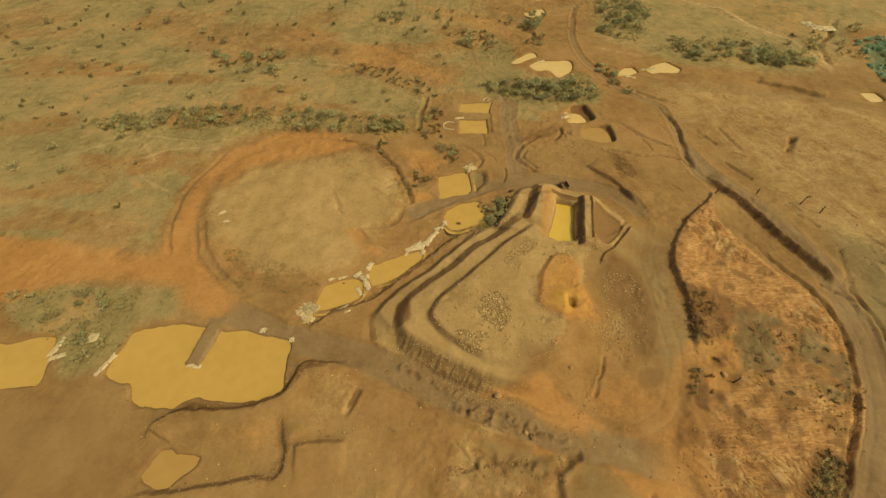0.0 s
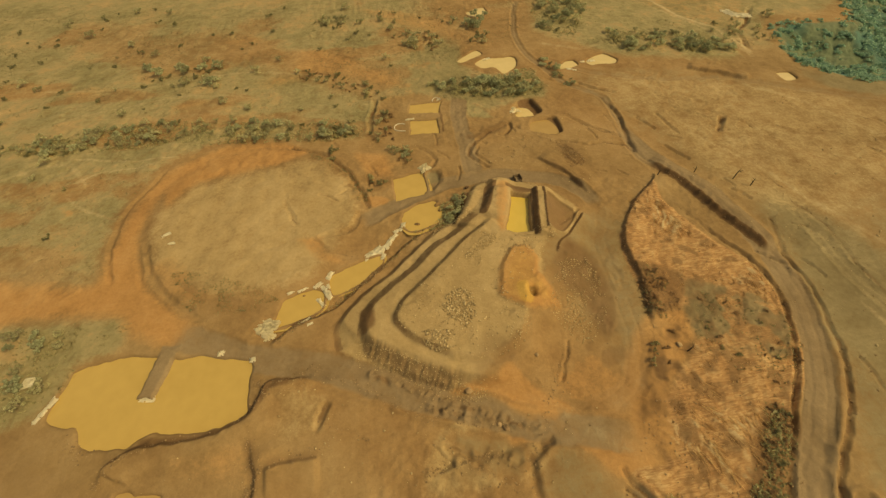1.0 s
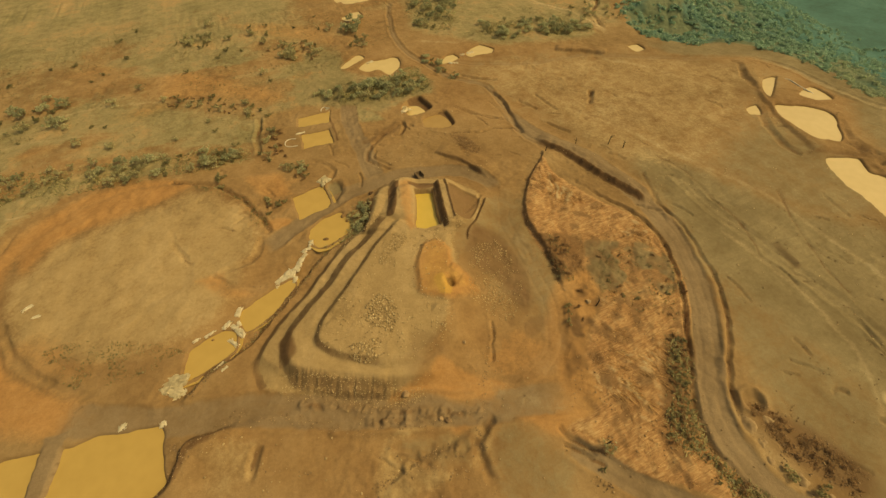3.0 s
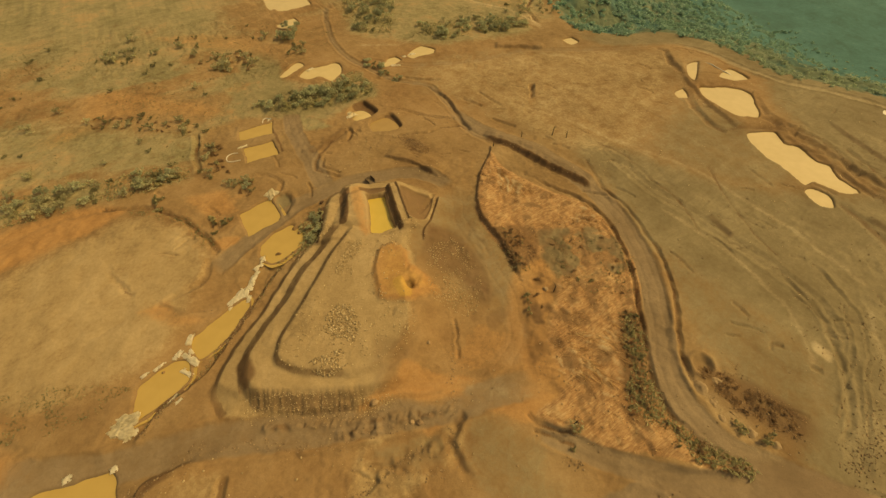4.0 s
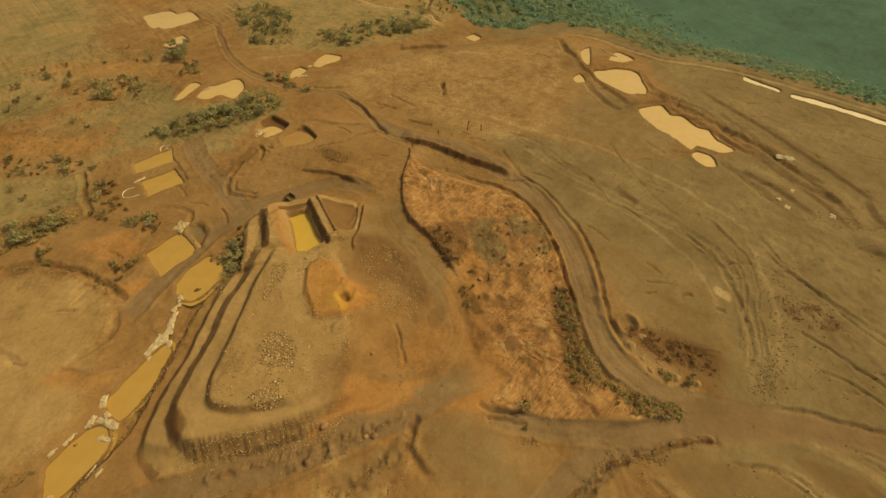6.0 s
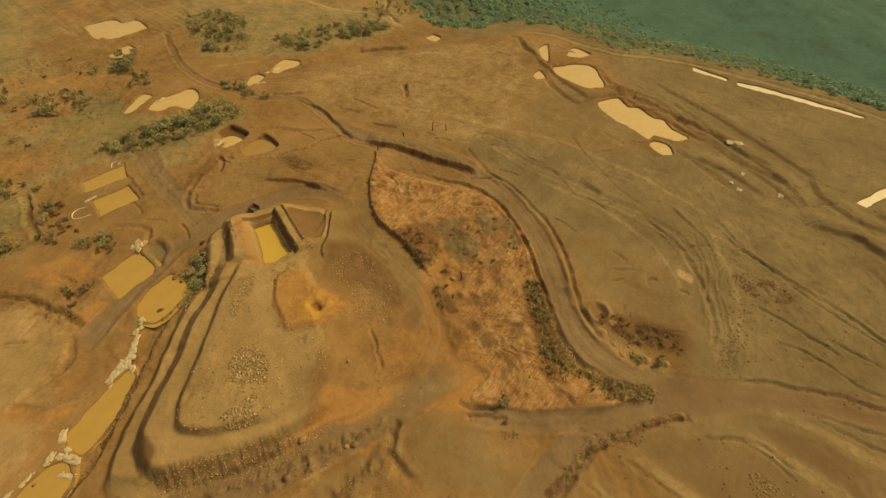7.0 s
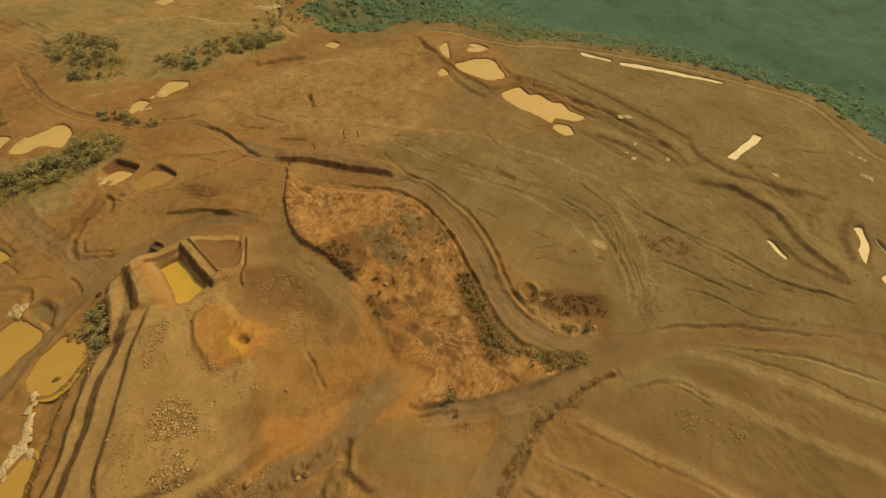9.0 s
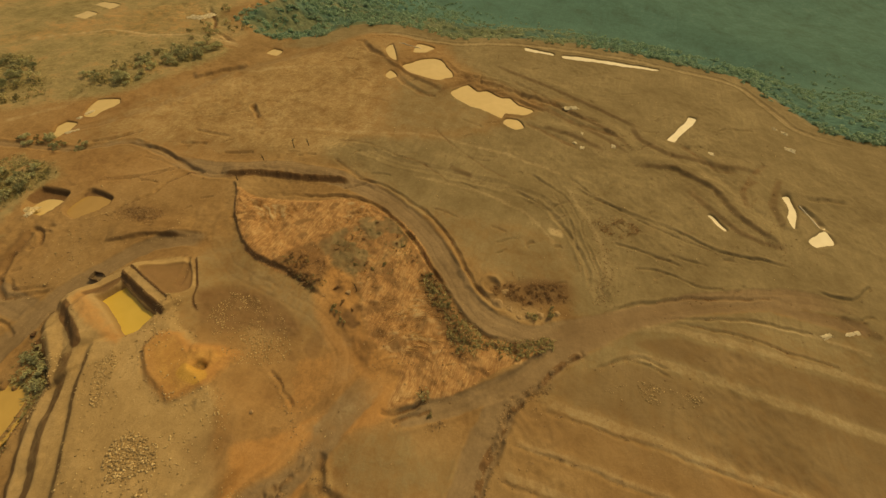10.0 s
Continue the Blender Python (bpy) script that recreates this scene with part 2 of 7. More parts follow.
M_IRON = simple_material("rusty_iron", (0.06, 0.035, 0.022), (0.16, 0.09, 0.05), scale=8.0, rough=0.8)


def link_mesh(name, verts, faces, material, smooth=False):
    me = bpy.data.meshes.new(name)
    me.from_pydata([tuple(v) for v in verts], [], faces)
    me.materials.append(material)
    if smooth:
        me.polygons.foreach_set("use_smooth", [True] * len(me.polygons))
    me.update()
    return new(name, me)


def part(name, bm, material, parent, label=""):
    """Links a bmesh as one mesh object under a thing."""
    me = bpy.data.meshes.new(name)
    bm.to_mesh(me)
    bm.free()
    me.materials.append(material)
    ob = new(name, me)
    ob.parent = parent
    if label:
        ob["label"] = label
    return ob


# ---- numpy noise and plan geometry ----
def lattice_noise(x, y, seed):
    """Smooth value noise, about -1 to 1."""
    xi, yi = np.floor(x).astype(np.int64), np.floor(y).astype(np.int64)
    fx, fy = x - xi, y - yi
    fx, fy = fx * fx * (3 - 2 * fx), fy * fy * (3 - 2 * fy)

    def h(a, b):
        v = (a * 374761393 + b * 668265263 + seed * 974634777) & 0xFFFFFFFF
        v = ((v ^ (v >> 13)) * 1274126177) & 0xFFFFFFFF
        return ((v ^ (v >> 16)) & 0xFFFF) / 32767.5 - 1.0

    a = h(xi, yi) * (1 - fx) + h(xi + 1, yi) * fx
    b = h(xi, yi + 1) * (1 - fx) + h(xi + 1, yi + 1) * fx
    return a * (1 - fy) + b * fy


def fbm(x, y, size, seed, octaves=3):
    total, amp, s = 0.0, 1.0, 1.0 / size
    for k in range(octaves):
        total = total + amp * lattice_noise(x * s + 17.3 * k, y * s - 9.1 * k, seed + k)
        amp, s = amp * 0.5, s * 2.03
    return total / 1.6


def smooth(v, lo, hi):
    u = np.clip((v - lo) / (hi - lo), 0, 1)
    return u * u * (3 - 2 * u)


def rounded(points, closed, steps=5):
    """A Catmull-Rom curve through plan points."""
    p = np.array(points, float)
    k = len(p)
    out = []
    for i in range(k if closed else k - 1):
        if closed:
            a, b, c, d = p[i - 1], p[i], p[(i + 1) % k], p[(i + 2) % k]
        else:
            a, b, c, d = p[max(i - 1, 0)], p[i], p[i + 1], p[min(i + 2, k - 1)]
        for s in np.arange(steps) / steps:
            t0, t1 = (c - a) * 0.32, (d - b) * 0.32
            out.append(b + t0 * s + (3 * (c - b) - 2 * t0 - t1) * s * s + (2 * (b - c) + t0 + t1) * s ** 3)
    if not closed:
        out.append(p[-1])
    return np.array(out)


def line_distance(line, x, y, closed=False):
    """Distance to a line, its signed side (left positive) and how far along (0 to 1) the nearest point lies."""
    best = np.full(x.shape, 1e9)
    side = np.zeros(x.shape)
    along = np.zeros(x.shape)
    ends = np.roll(line, -1, axis=0) if closed else line[1:]
    for k, ((ax, ay), (bx, by)) in enumerate(zip(line, ends)):
        dx, dy = bx - ax, by - ay
        ll = dx * dx + dy * dy + 1e-9
        u = np.clip(((x - ax) * dx + (y - ay) * dy) / ll, 0, 1)
        d = np.hypot(x - ax - u * dx, y - ay - u * dy)
        m = d < best
        best[m] = d[m]
        side[m] = np.sign(dx * (y - ay) - dy * (x - ax))[m]
        along[m] = ((k + u) / len(ends))[m]
    return best, side, along


def inside(line, x, y):
    hit = np.zeros(x.shape, bool)
    for (ax, ay), (bx, by) in zip(line, np.roll(line, -1, axis=0)):
        if ay == by:
            continue
        c = (ay > y) != (by > y)
        hit ^= c & (x < (bx - ax) * (y - ay) / (by - ay) + ax)
    return hit


class Plan:
    """The ground's height, soil masks and painted shade over scattered plan points."""

    def __init__(self, x, y, wobble=1.0):
        self.x, self.y = x, y
        self.z = np.zeros(x.shape)
        self.cuts = []             # lines along which the earth was cut, and their half width
        self.m = {k: np.zeros(x.shape) for k in MASKS}
        # points sorted into square tiles, to find those near a line quickly
        key = np.clip(np.floor(x / 24) + 500, 0, 999).astype(np.int64) * 1000 + np.clip(np.floor(y / 24) + 500, 0, 999).astype(np.int64)
        self.order = np.argsort(key, kind="stable")
        self.keys = key[self.order]
        # edges wander a little, as dug earth does
        self.wx = x + wobble * (0.6 * fbm(x, y, 7.0, 11, 3) + 0.28 * fbm(x, y, 1.7, 21, 2))
        self.wy = y + wobble * (0.6 * fbm(x, y, 7.0, 31, 3) + 0.28 * fbm(x, y, 1.7, 41, 2))

    def steady(self, k):
        """How far edges wander from here on: machine-cut walls run straighter than tipped ones."""
        x, y = self.x, self.y
        self.wx = x + k * (0.6 * fbm(x, y, 7.0, 11, 3) + 0.28 * fbm(x, y, 1.7, 21, 2))
        self.wy = y + k * (0.6 * fbm(x, y, 7.0, 31, 3) + 0.28 * fbm(x, y, 1.7, 41, 2))

    def near(self, line, reach):
        lo, hi = line.min(0) - reach, line.max(0) + reach
        i0, i1, j0, j1 = [int(np.clip(math.floor(v / 24) + 500, 0, 999)) for v in (lo[0] - 3, hi[0] + 3, lo[1] - 3, hi[1] + 3)]
        cut = np.searchsorted(self.keys, [[c * 1000 + j0, c * 1000 + j1 + 1] for c in range(i0, i1 + 1)])
        i = np.concatenate([self.order[a:b] for a, b in cut])
        return i[(self.wx[i] > lo[0]) & (self.wx[i] < hi[0]) & (self.wy[i] > lo[1]) & (self.wy[i] < hi[1])]

    def area(self, points, reach, steps=5):
        """Indices near an area and the signed distance to its edge there (inside positive)."""
        line = rounded(points, True, steps)
        i = self.near(line, reach)
        x, y = self.wx[i], self.wy[i]
        d, _, _ = line_distance(line, x, y, True)
        return i, np.where(inside(line, x, y), d, -d)

    def run(self, points, reach):
        line = rounded(points, False)
        i = self.near(line, reach)
        d, side, along = line_distance(line, self.wx[i], self.wy[i])
        return i, d, side, along

    def raise_area(self, points, height, slope, mask="", amount=1.0):
        i, s = self.area(points, slope + 1)
        self.z[i] += height * smooth(s, -slope * 0.5, slope * 0.5)
        if mask:
            self.paint(i, mask, amount * smooth(s, -slope, slope))

    def paint(self, i, mask, value):
        self.m[mask][i] = np.maximum(self.m[mask][i], value)

    def paint_area(self, points, mask, soft=3.0, amount=1.0):
        i, s = self.area(points, soft + 1)
        self.paint(i, mask, amount * smooth(s, -soft, soft))

    def unpaint_area(self, points, mask, soft=3.0, amount=1.0):
        i, s = self.area(points, soft + 1)
        self.m[mask][i] *= 1 - amount * smooth(s, -soft, soft)

    def level_area(self, points, height, soft):
        i, s = self.area(points, soft + 1)
        w = smooth(s, -soft, 0.3)
        self.z[i] = self.z[i] * (1 - w) + height * w

    def berm(self, points, height, width, mask="", amount=0.9):
        """A bank (or, with a negative height, a ditch) that tapers off at its ends."""
        i, d, _, along = self.run(points, width * 2.5)
        taper = smooth(along, 0, 0.12) * smooth(1 - along, 0, 0.12)
        rough = 0.75 + 0.5 * fbm(self.x[i], self.y[i], 3.0, 77, 2)
        if height < 0:             # a cut has steeper sides and throws up a low lip of spoil
            self.cuts.append((points, width))
            self.z[i] += 0.35 * height * taper * smooth(1.8 * width - d, 0, width) * fbm(self.x[i], self.y[i], 1.2, 80, 3)
            self.z[i] += (1.25 * height * np.exp(-(d / width) ** 3) - 0.22 * height * np.exp(-((d - 1.7 * width) / (0.5 * width)) ** 2)) * taper * rough
        else:
            self.z[i] += height * np.exp(-(d / width) ** 2) * taper * rough
        # dark or umber paints shade into the cut along with its brown earth
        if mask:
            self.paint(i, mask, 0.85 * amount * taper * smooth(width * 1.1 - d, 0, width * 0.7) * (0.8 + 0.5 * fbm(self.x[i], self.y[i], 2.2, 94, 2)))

    def scarp(self, points, height, width, mask="", amount=0.45):
        """A step: the ground left of the line stands higher and runs back down to its level."""
        i, d, side, along = self.run(points, 9.0)
        taper = smooth(along, 0, 0.15) * smooth(1 - along, 0, 0.15)
        s = d * side
        self.cuts.append((points, 0.5 * width))
        self.z[i] += 0.2 * abs(height) * taper * smooth(1.5 * width - d, 0, width) * fbm(self.x[i], self.y[i], 1.3, 78, 3)
        self.z[i] += height * taper * np.where(s > 0, smooth(s, -width * 0.36, width * 0.36) * (1 - smooth(s, width, 8.0)), smooth(s, -width * 0.36, width * 0.36))
        # dark or umber puts shade as well as brown earth on the face
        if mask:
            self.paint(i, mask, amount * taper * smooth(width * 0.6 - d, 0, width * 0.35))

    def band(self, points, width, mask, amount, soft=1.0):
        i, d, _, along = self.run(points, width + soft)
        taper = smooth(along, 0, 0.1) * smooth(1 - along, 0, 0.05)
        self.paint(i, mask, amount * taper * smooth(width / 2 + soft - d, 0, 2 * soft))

    def road(self, points, width, cut=0.35, edge=0.35, mask="road", amount=1.0):
        i, d, _, along = self.run(points, width + 4)
        taper = smooth(along, 0, 0.1) * smooth(1 - along, 0, 0.14)
        h = width / 2
        self.z[i] -= cut * smooth(h + 0.6 - d, 0, 1.2) * taper
        self.z[i] += edge * np.exp(-((d - h - 0.5) / 0.5) ** 2) * taper * (0.8 + 0.6 * fbm(self.x[i], self.y[i], 2.5, 91, 2))
        # wheel ruts
        self.z[i] -= 0.10 * taper * (np.exp(-((d - width * 0.22) / 0.35) ** 2))
        if mask:
            self.paint(i, mask, amount * taper * smooth(h + 1.2 - d, 0, 2.0))


# ---- plan of the site (metres; x to the sun, y away from the first view) ----
WATER, PALE_WATER, DULL_WATER = M_WATER, M_WATER_PALE, M_WATER_DULL
PONDS = []          # outline, brim height, drop to the water, material, label


def pond(label, outline, brim=0.0, drop=0.5, material=None):
    PONDS.append((label, outline, brim, drop, material or WATER))


def sharp(points):
    """Keeps the corners of a cut outline: a point close by on each side of every corner."""
    out = []
    for k, (x, y) in enumerate(points):
        (a, b), (c, d) = points[k - 1], points[(k + 1) % len(points)]
        out += [(x + 0.07 * (a - x), y + 0.07 * (b - y)), (x, y), (x + 0.07 * (c - x), y + 0.07 * (d - y))]
    return out


pond("large ochre settling pond with an earth tongue running into it", [(-76.9, 34.1), (-76.5, 37.1), (-75.9, 40.7), (-75.6, 42.9), (-73.0, 44.1), (-67.1, 44.6), (-60.6, 43.6), (-55.7, 42.4), (-52.5, 41.4), (-47.0, 41.0), (-44.0, 39.8), (-37.2, 38.6), (-36.4, 36.4), (-36.9, 30.6), (-36.7, 27.0), (-38.3, 25.9), (-41.1, 25.2), (-44.6, 25.1), (-49.0, 25.7), (-54.1, 26.6), (-56.7, 25.7), (-58.7, 24.6), (-61.9, 25.2), (-65.8, 25.9), (-68.8, 27.1), (-70.4, 30.3), (-72.3, 31.0), (-75.7, 32.4)])
pond("ochre settling pond beside scrub and plastic sheeting", [(-125.6, 40.9), (-106.7, 42.6), (-94.3, 43.3), (-92.6, 39.2), (-91.8, 34.5), (-92.2, 32.0), (-99.6, 31.9), (-117.9, 31.3)])
pond("small shallow ochre puddle on brown earth", [(-60.0, 12.8), (-59.2, 14.2), (-57.9, 16.7), (-56.2, 16.7), (-54.3, 16.0), (-50.2, 15.5), (-51.1, 13.4), (-52.2, 12.5), (-53.2, 11.7), (-54.3, 10.5), (-57.0, 10.6), (-59.4, 11.9)], material=DULL_WATER)
pond("narrow ochre pond along the foot of the heap", [(-32.2, 46.3), (-30.6, 52.6), (-23.6, 54.6), (-20.8, 52.7), (-22.0, 48.6), (-27.6, 45.9), (-31.7, 45.5)])
pond("long ochre pond along the foot of the heap", [(-19.1, 52.5), (-19.0, 57.8), (-7.5, 61.8), (-6.1, 59.5), (-10.5, 55.3), (-15.5, 52.6)])
pond("oval ochre pond with weeds on its bank", [(1.9, 75.2), (4.9, 77.6), (9.4, 78.8), (11.6, 78.2), (13.0, 74.1), (12.1, 71.0), (9.7, 69.6), (6.1, 68.4), (3.0, 68.5), (1.4, 72.1)])
pond("square ochre pond with a sheet at its corner", sharp([(-0.2, 90.9), (9.4, 91.9), (10.0, 83.1), (8.5, 81.7), (0.3, 81.2)]))
pond("upper of two square ochre ponds, sheet-lined", sharp([(9.5, 125.4), (10.6, 131.0), (22.3, 130.3), (20.6, 123.3)]))
pond("lower of two square ochre ponds, hose beside it", sharp([(8.2, 112.6), (9.2, 120.4), (18.8, 119.2), (18.6, 111.4)]))
pond("narrow bright ochre pond in a trench in the heap", sharp([(27.7, 59.9), (32.9, 73.1), (37.4, 71.4), (33.9, 58.9)]), brim=2.4, drop=0.25, material=M_WATER_BRIGHT)
pond("small pale pond with crumpled sheeting beside it", [(48.0, 119.8), (52.1, 119.3), (53.1, 115.2), (48.0, 116.2)], brim=-1.3, drop=0.15, material=PALE_WATER)
pond("dull silted-up pond on brown earth", [(51.6, 110.3), (57.1, 109.8), (58.2, 104.0), (55.0, 103.0), (50.8, 106.4)], brim=-0.9, drop=0.1, material=DULL_WATER)
pond("pale pond behind a belt of trees", [(42.1, 156.0), (46.5, 159.8), (50.3, 159.2), (53.4, 158.6), (58.5, 158.3), (59.9, 155.3), (57.7, 149.6), (51.7, 144.9), (49.0, 151.1), (43.7, 151.8)], material=PALE_WATER)
pond("small pale pond under trees", [(35.7, 160.7), (44.8, 167.6), (46.4, 163.2), (37.0, 158.5)], material=PALE_WATER)
pond("pale pond beside a far track", [(88.5, 147.3), (97.1, 151.1), (100.8, 144.9), (98.6, 142.3), (93.2, 143.4), (88.5, 143.5)], material=PALE_WATER)
pond("small pale puddle beside a far track", [(75.4, 145.5), (79.9, 148.6), (82.9, 148.1), (83.5, 144.5), (79.0, 143.0), (74.8, 143.1)], material=PALE_WATER)
pond("far pale pond on the plain", [(54.4, 245.7), (62.2, 247.2), (75.0, 232.9), (68.9, 223.8), (53.4, 230.1)], material=PALE_WATER)
pond("far small pale pond by bushes", [(50.3, 209.6), (59.6, 212.3), (59.6, 205.9), (50.9, 205.3)], material=PALE_WATER)
pond("far pale pond on a red clearing", [(164.7, 228.9), (169.6, 228.0), (169.8, 220.9), (164.5, 221.3)], material=PALE_WATER)
pond("far pale pond beside a dry track", [(148.0, 226.0), (154.3, 227.5), (156.9, 222.5), (151.1, 220.1)], material=PALE_WATER)
pond("small pale pond near the rim road", [(155.9, 119.8), (160.6, 119.3), (159.8, 114.2), (155.0, 113.8)], material=PALE_WATER)
pond("rounded pale yellow pond on the plateau", [(171.4, 59.5), (178.5, 54.9), (182.6, 49.4), (182.0, 44.8), (174.8, 38.5), (170.6, 35.5), (164.3, 41.1), (164.8, 47.4), (166.6, 54.5)], material=PALE_WATER)
pond("long pale yellow pond on the plateau", [(158.4, 32.4), (166.1, 27.2), (162.9, 22.4), (164.9, 18.7), (161.9, 11.9), (163.3, 8.1), (159.5, 3.8), (157.5, -2.6), (153.2, 0.8), (151.1, 7.1), (147.1, 8.2), (149.6, 13.6), (151.0, 21.3), (154.2, 28.6)], material=PALE_WATER)
pond("small pale pond behind an earth spit", [(144.0, 6.7), (147.2, 6.0), (148.5, 1.9), (145.0, -1.3), (142.1, 1.2)], material=PALE_WATER)
pond("small pale pond near the plateau rim", [(184.9, 60.2), (194.0, 61.8), (194.0, 55.9), (192.5, 52.3), (186.6, 55.3)], material=PALE_WATER)
pond("thin pale pond near the plateau rim", [(182.7, 73.3), (188.0, 72.2), (174.4, 64.0), (175.6, 68.0)], material=PALE_WATER)
pond("tiny pale pond at a bank", [(159.5, 62.3), (164.5, 62.3), (161.0, 57.7), (157.9, 59.8)], material=PALE_WATER)
pond("short pale strip of water along the rim", [(213.8, 12.2), (212.9, 5.0), (212.6, -2.0), (210.2, -1.8), (210.6, 4.0), (209.8, 11.0)], material=M_WATER_WHITE)
pond("long pale strip of water along the rim", [(213.0, -6.2), (215.4, -18.0), (216.6, -30.3), (217.8, -50.4), (215.2, -47.0), (213.4, -32.0), (212.4, -22.6), (210.2, -7.5)], material=M_WATER_WHITE)
pond("straight pale trench pond", sharp([(158.5, -53.4), (178.8, -62.0), (178.8, -65.0), (158.5, -56.0)]), material=M_WATER_WHITE)
pond("thin pale pool below a bank", [(121.2, -64.6), (120.8, -66.2), (116.6, -69.6), (115.9, -68.6), (118.6, -66.0)], material=M_WATER_WHITE)
pond("thin white pool between spoil ridges", [(139.3, -88.7), (140.9, -91.0), (137.1, -91.2), (131.5, -91.0), (125.4, -89.3), (125.6, -88.4), (129.2, -88.2), (134.0, -89.4)], material=M_WATER_WHITE)
pond("white pool with a thin inlet", [(121.5, -92.8), (127.8, -98.2), (122.7, -99.5), (119.4, -94.2)], material=M_WATER_WHITE)

VALLEY = [(183.0, 160.0), (168.0, 134.0), (173.3, 112.0), (200.9, 95.6), (209.3, 74.1), (206.2, 47.6), (220.6, 13.5), (228.0, -33.0), (227.5, -59.3), (222.8, -84.0), (202.8, -100.9), (190.0, -110.2), (187.8, -121.7), (188.7, -133.7), (188.0, -150.0), (192.0, -190.0), (210.0, -260.0), (700.0, -2600.0), (4500.0, -2600.0), (4500.0, 2600.0), (900.0, 2600.0), (300.0, 330.0)]
GRASSLAND = [(-356.1, 304.4), (45.1, 230.9), (36.5, 169.9), (21.8, 143.1), (-1.2, 133.7), (-4.9, 115.2), (-26.0, 114.9), (-36.6, 118.8), (-55.8, 122.5), (-73.8, 113.2), (-80.9, 94.3), (-81.5, 77.4), (-80.9, 67.9), (-103.1, 74.0), (-168.1, 83.2)]
FAR_PLAIN = [(-2500, 330), (-356, 290), (45, 215), (110, 165), (165, 138), (183, 165), (300, 340), (880, 2600), (-2500, 2600)]
WEDGE = [(77.0, 72.7), (67.5, 66.1), (57.8, 55.0), (54.7, 43.9), (54.2, 32.1), (46.3, 19.8), (40.6, 10.4), (41.7, 3.2), (34.8, 3.1), (40.2, -6.8), (52.0, -17.9), (59.5, -25.4), (59.1, -19.8), (56.1, -10.2), (62.4, -0.9), (71.3, 7.0), (81.3, 16.9), (84.7, 27.2), (85.4, 38.3), (78.9, 53.3), (76.1, 66.0)]
FIELD = [(102.9, 48.6), (102.3, 27.9), (106.3, 4.4), (103.1, -14.4), (92.8, -24.5), (77.3, -31.0), (70.3, -22.1), (73.8, -8.1), (76.4, 0.4), (89.5, 18.8)]
DOME = [(-70.9, 83.3), (-69.4, 98.5), (-60.9, 109.3), (-41.9, 113.5), (-23.4, 105.1), (-13.5, 95.4), (-9.5, 84.5), (-11.1, 74.1), (-16.1, 67.2), (-21.6, 58.0), (-33.0, 54.6), (-44.7, 54.7), (-57.8, 59.3), (-66.5, 69.7)]
RED_GROUND = [(-156.9, 79.9), (-130.7, 78.6), (-102.5, 72.9), (-80.5, 66.9), (-79.8, 77.2), (-78.1, 91.4), (-72.6, 109.0), (-55.3, 120.0), (-34.3, 116.6), (-25.6, 109.1), (-41.9, 113.5), (-61.3, 110.9), (-70.4, 98.6), (-72.7, 83.4), (-69.7, 72.0), (-63.0, 61.6), (-50.8, 50.1), (-47.7, 43.7), (-55.8, 43.6), (-66.3, 49.8), (-71.2, 55.1), (-87.3, 58.2), (-101.9, 57.6), (-114.0, 53.6), (-134.4, 51.9)]
# the heap: three benches, one on the other
HEAP_1 = [(24.0, 81.0), (20.5, 75.0), (17.1, 69.4), (9.9, 65.7), (4.8, 62.2), (0.5, 58.6), (-5.1, 53.9), (-11.0, 49.8), (-14.7, 46.5), (-16.7, 43.1), (-17.6, 40.9), (-17.5, 37.9), (-16.9, 35.6), (-13.8, 34.0), (-10.4, 31.7), (-0.8, 25.4), (9.0, 21.8), (16.9, 21.9), (27.6, 23.4), (32.4, 33.1), (41.0, 43.9), (43.0, 53.8), (50.3, 66.0), (42.0, 78.0), (31.0, 81.5)]
HEAP_2 = [(22.5, 69.5), (19.7, 66.9), (13.6, 62.4), (7.9, 59.5), (2.2, 54.2), (-3.1, 50.6), (-8.4, 46.2), (-10.3, 43.5), (-11.2, 40.3), (-12.0, 37.5), (-11.4, 33.9), (-6.8, 30.3), (-0.5, 26.2), (7.9, 23.0), (16.0, 24.0), (26.0, 26.0), (30.0, 35.0), (38.0, 45.0), (39.5, 54.0), (46.0, 65.0), (40.0, 74.0), (28.0, 76.0)]
HEAP_3 = [(24.5, 64.4), (21.4, 62.7), (15.4, 58.4), (9.2, 53.1), (3.7, 48.3), (-1.0, 44.6), (-2.8, 42.5), (-3.8, 40.6), (-3.6, 38.6), (-0.9, 35.3), (3.6, 31.9), (8.0, 28.8), (14.0, 27.0), (23.0, 29.0), (27.0, 37.0), (33.0, 46.0), (35.0, 54.0), (30.0, 57.5), (27.0, 61.0)]
MOUND = [(20.6, 41.0), (22.4, 48.0), (26.4, 53.2), (30.6, 53.4), (32.4, 49.6), (31.2, 45.2), (33.6, 40.0), (33.4, 36.4), (29.6, 36.6), (25.2, 36.6)]
TONGUE = [(-57.3, 45.7), (-52.9, 44.8), (-56.5, 33.8), (-60.0, 34.6)]
HAUL_ROAD = [(82.4, 119.8), (80.2, 94.6), (84.0, 78.4), (90.8, 62.3), (91.8, 42.5), (89.5, 28.0), (82.4, 14.5), (73.5, 4.2), (65.2, -4.0), (60.5, -11.8), (61.3, -21.8), (68.1, -33.4), (74.3, -42.9), (86.5, -61.3), (95.7, -82.5), (98.3, -96.0), (100, -130)]


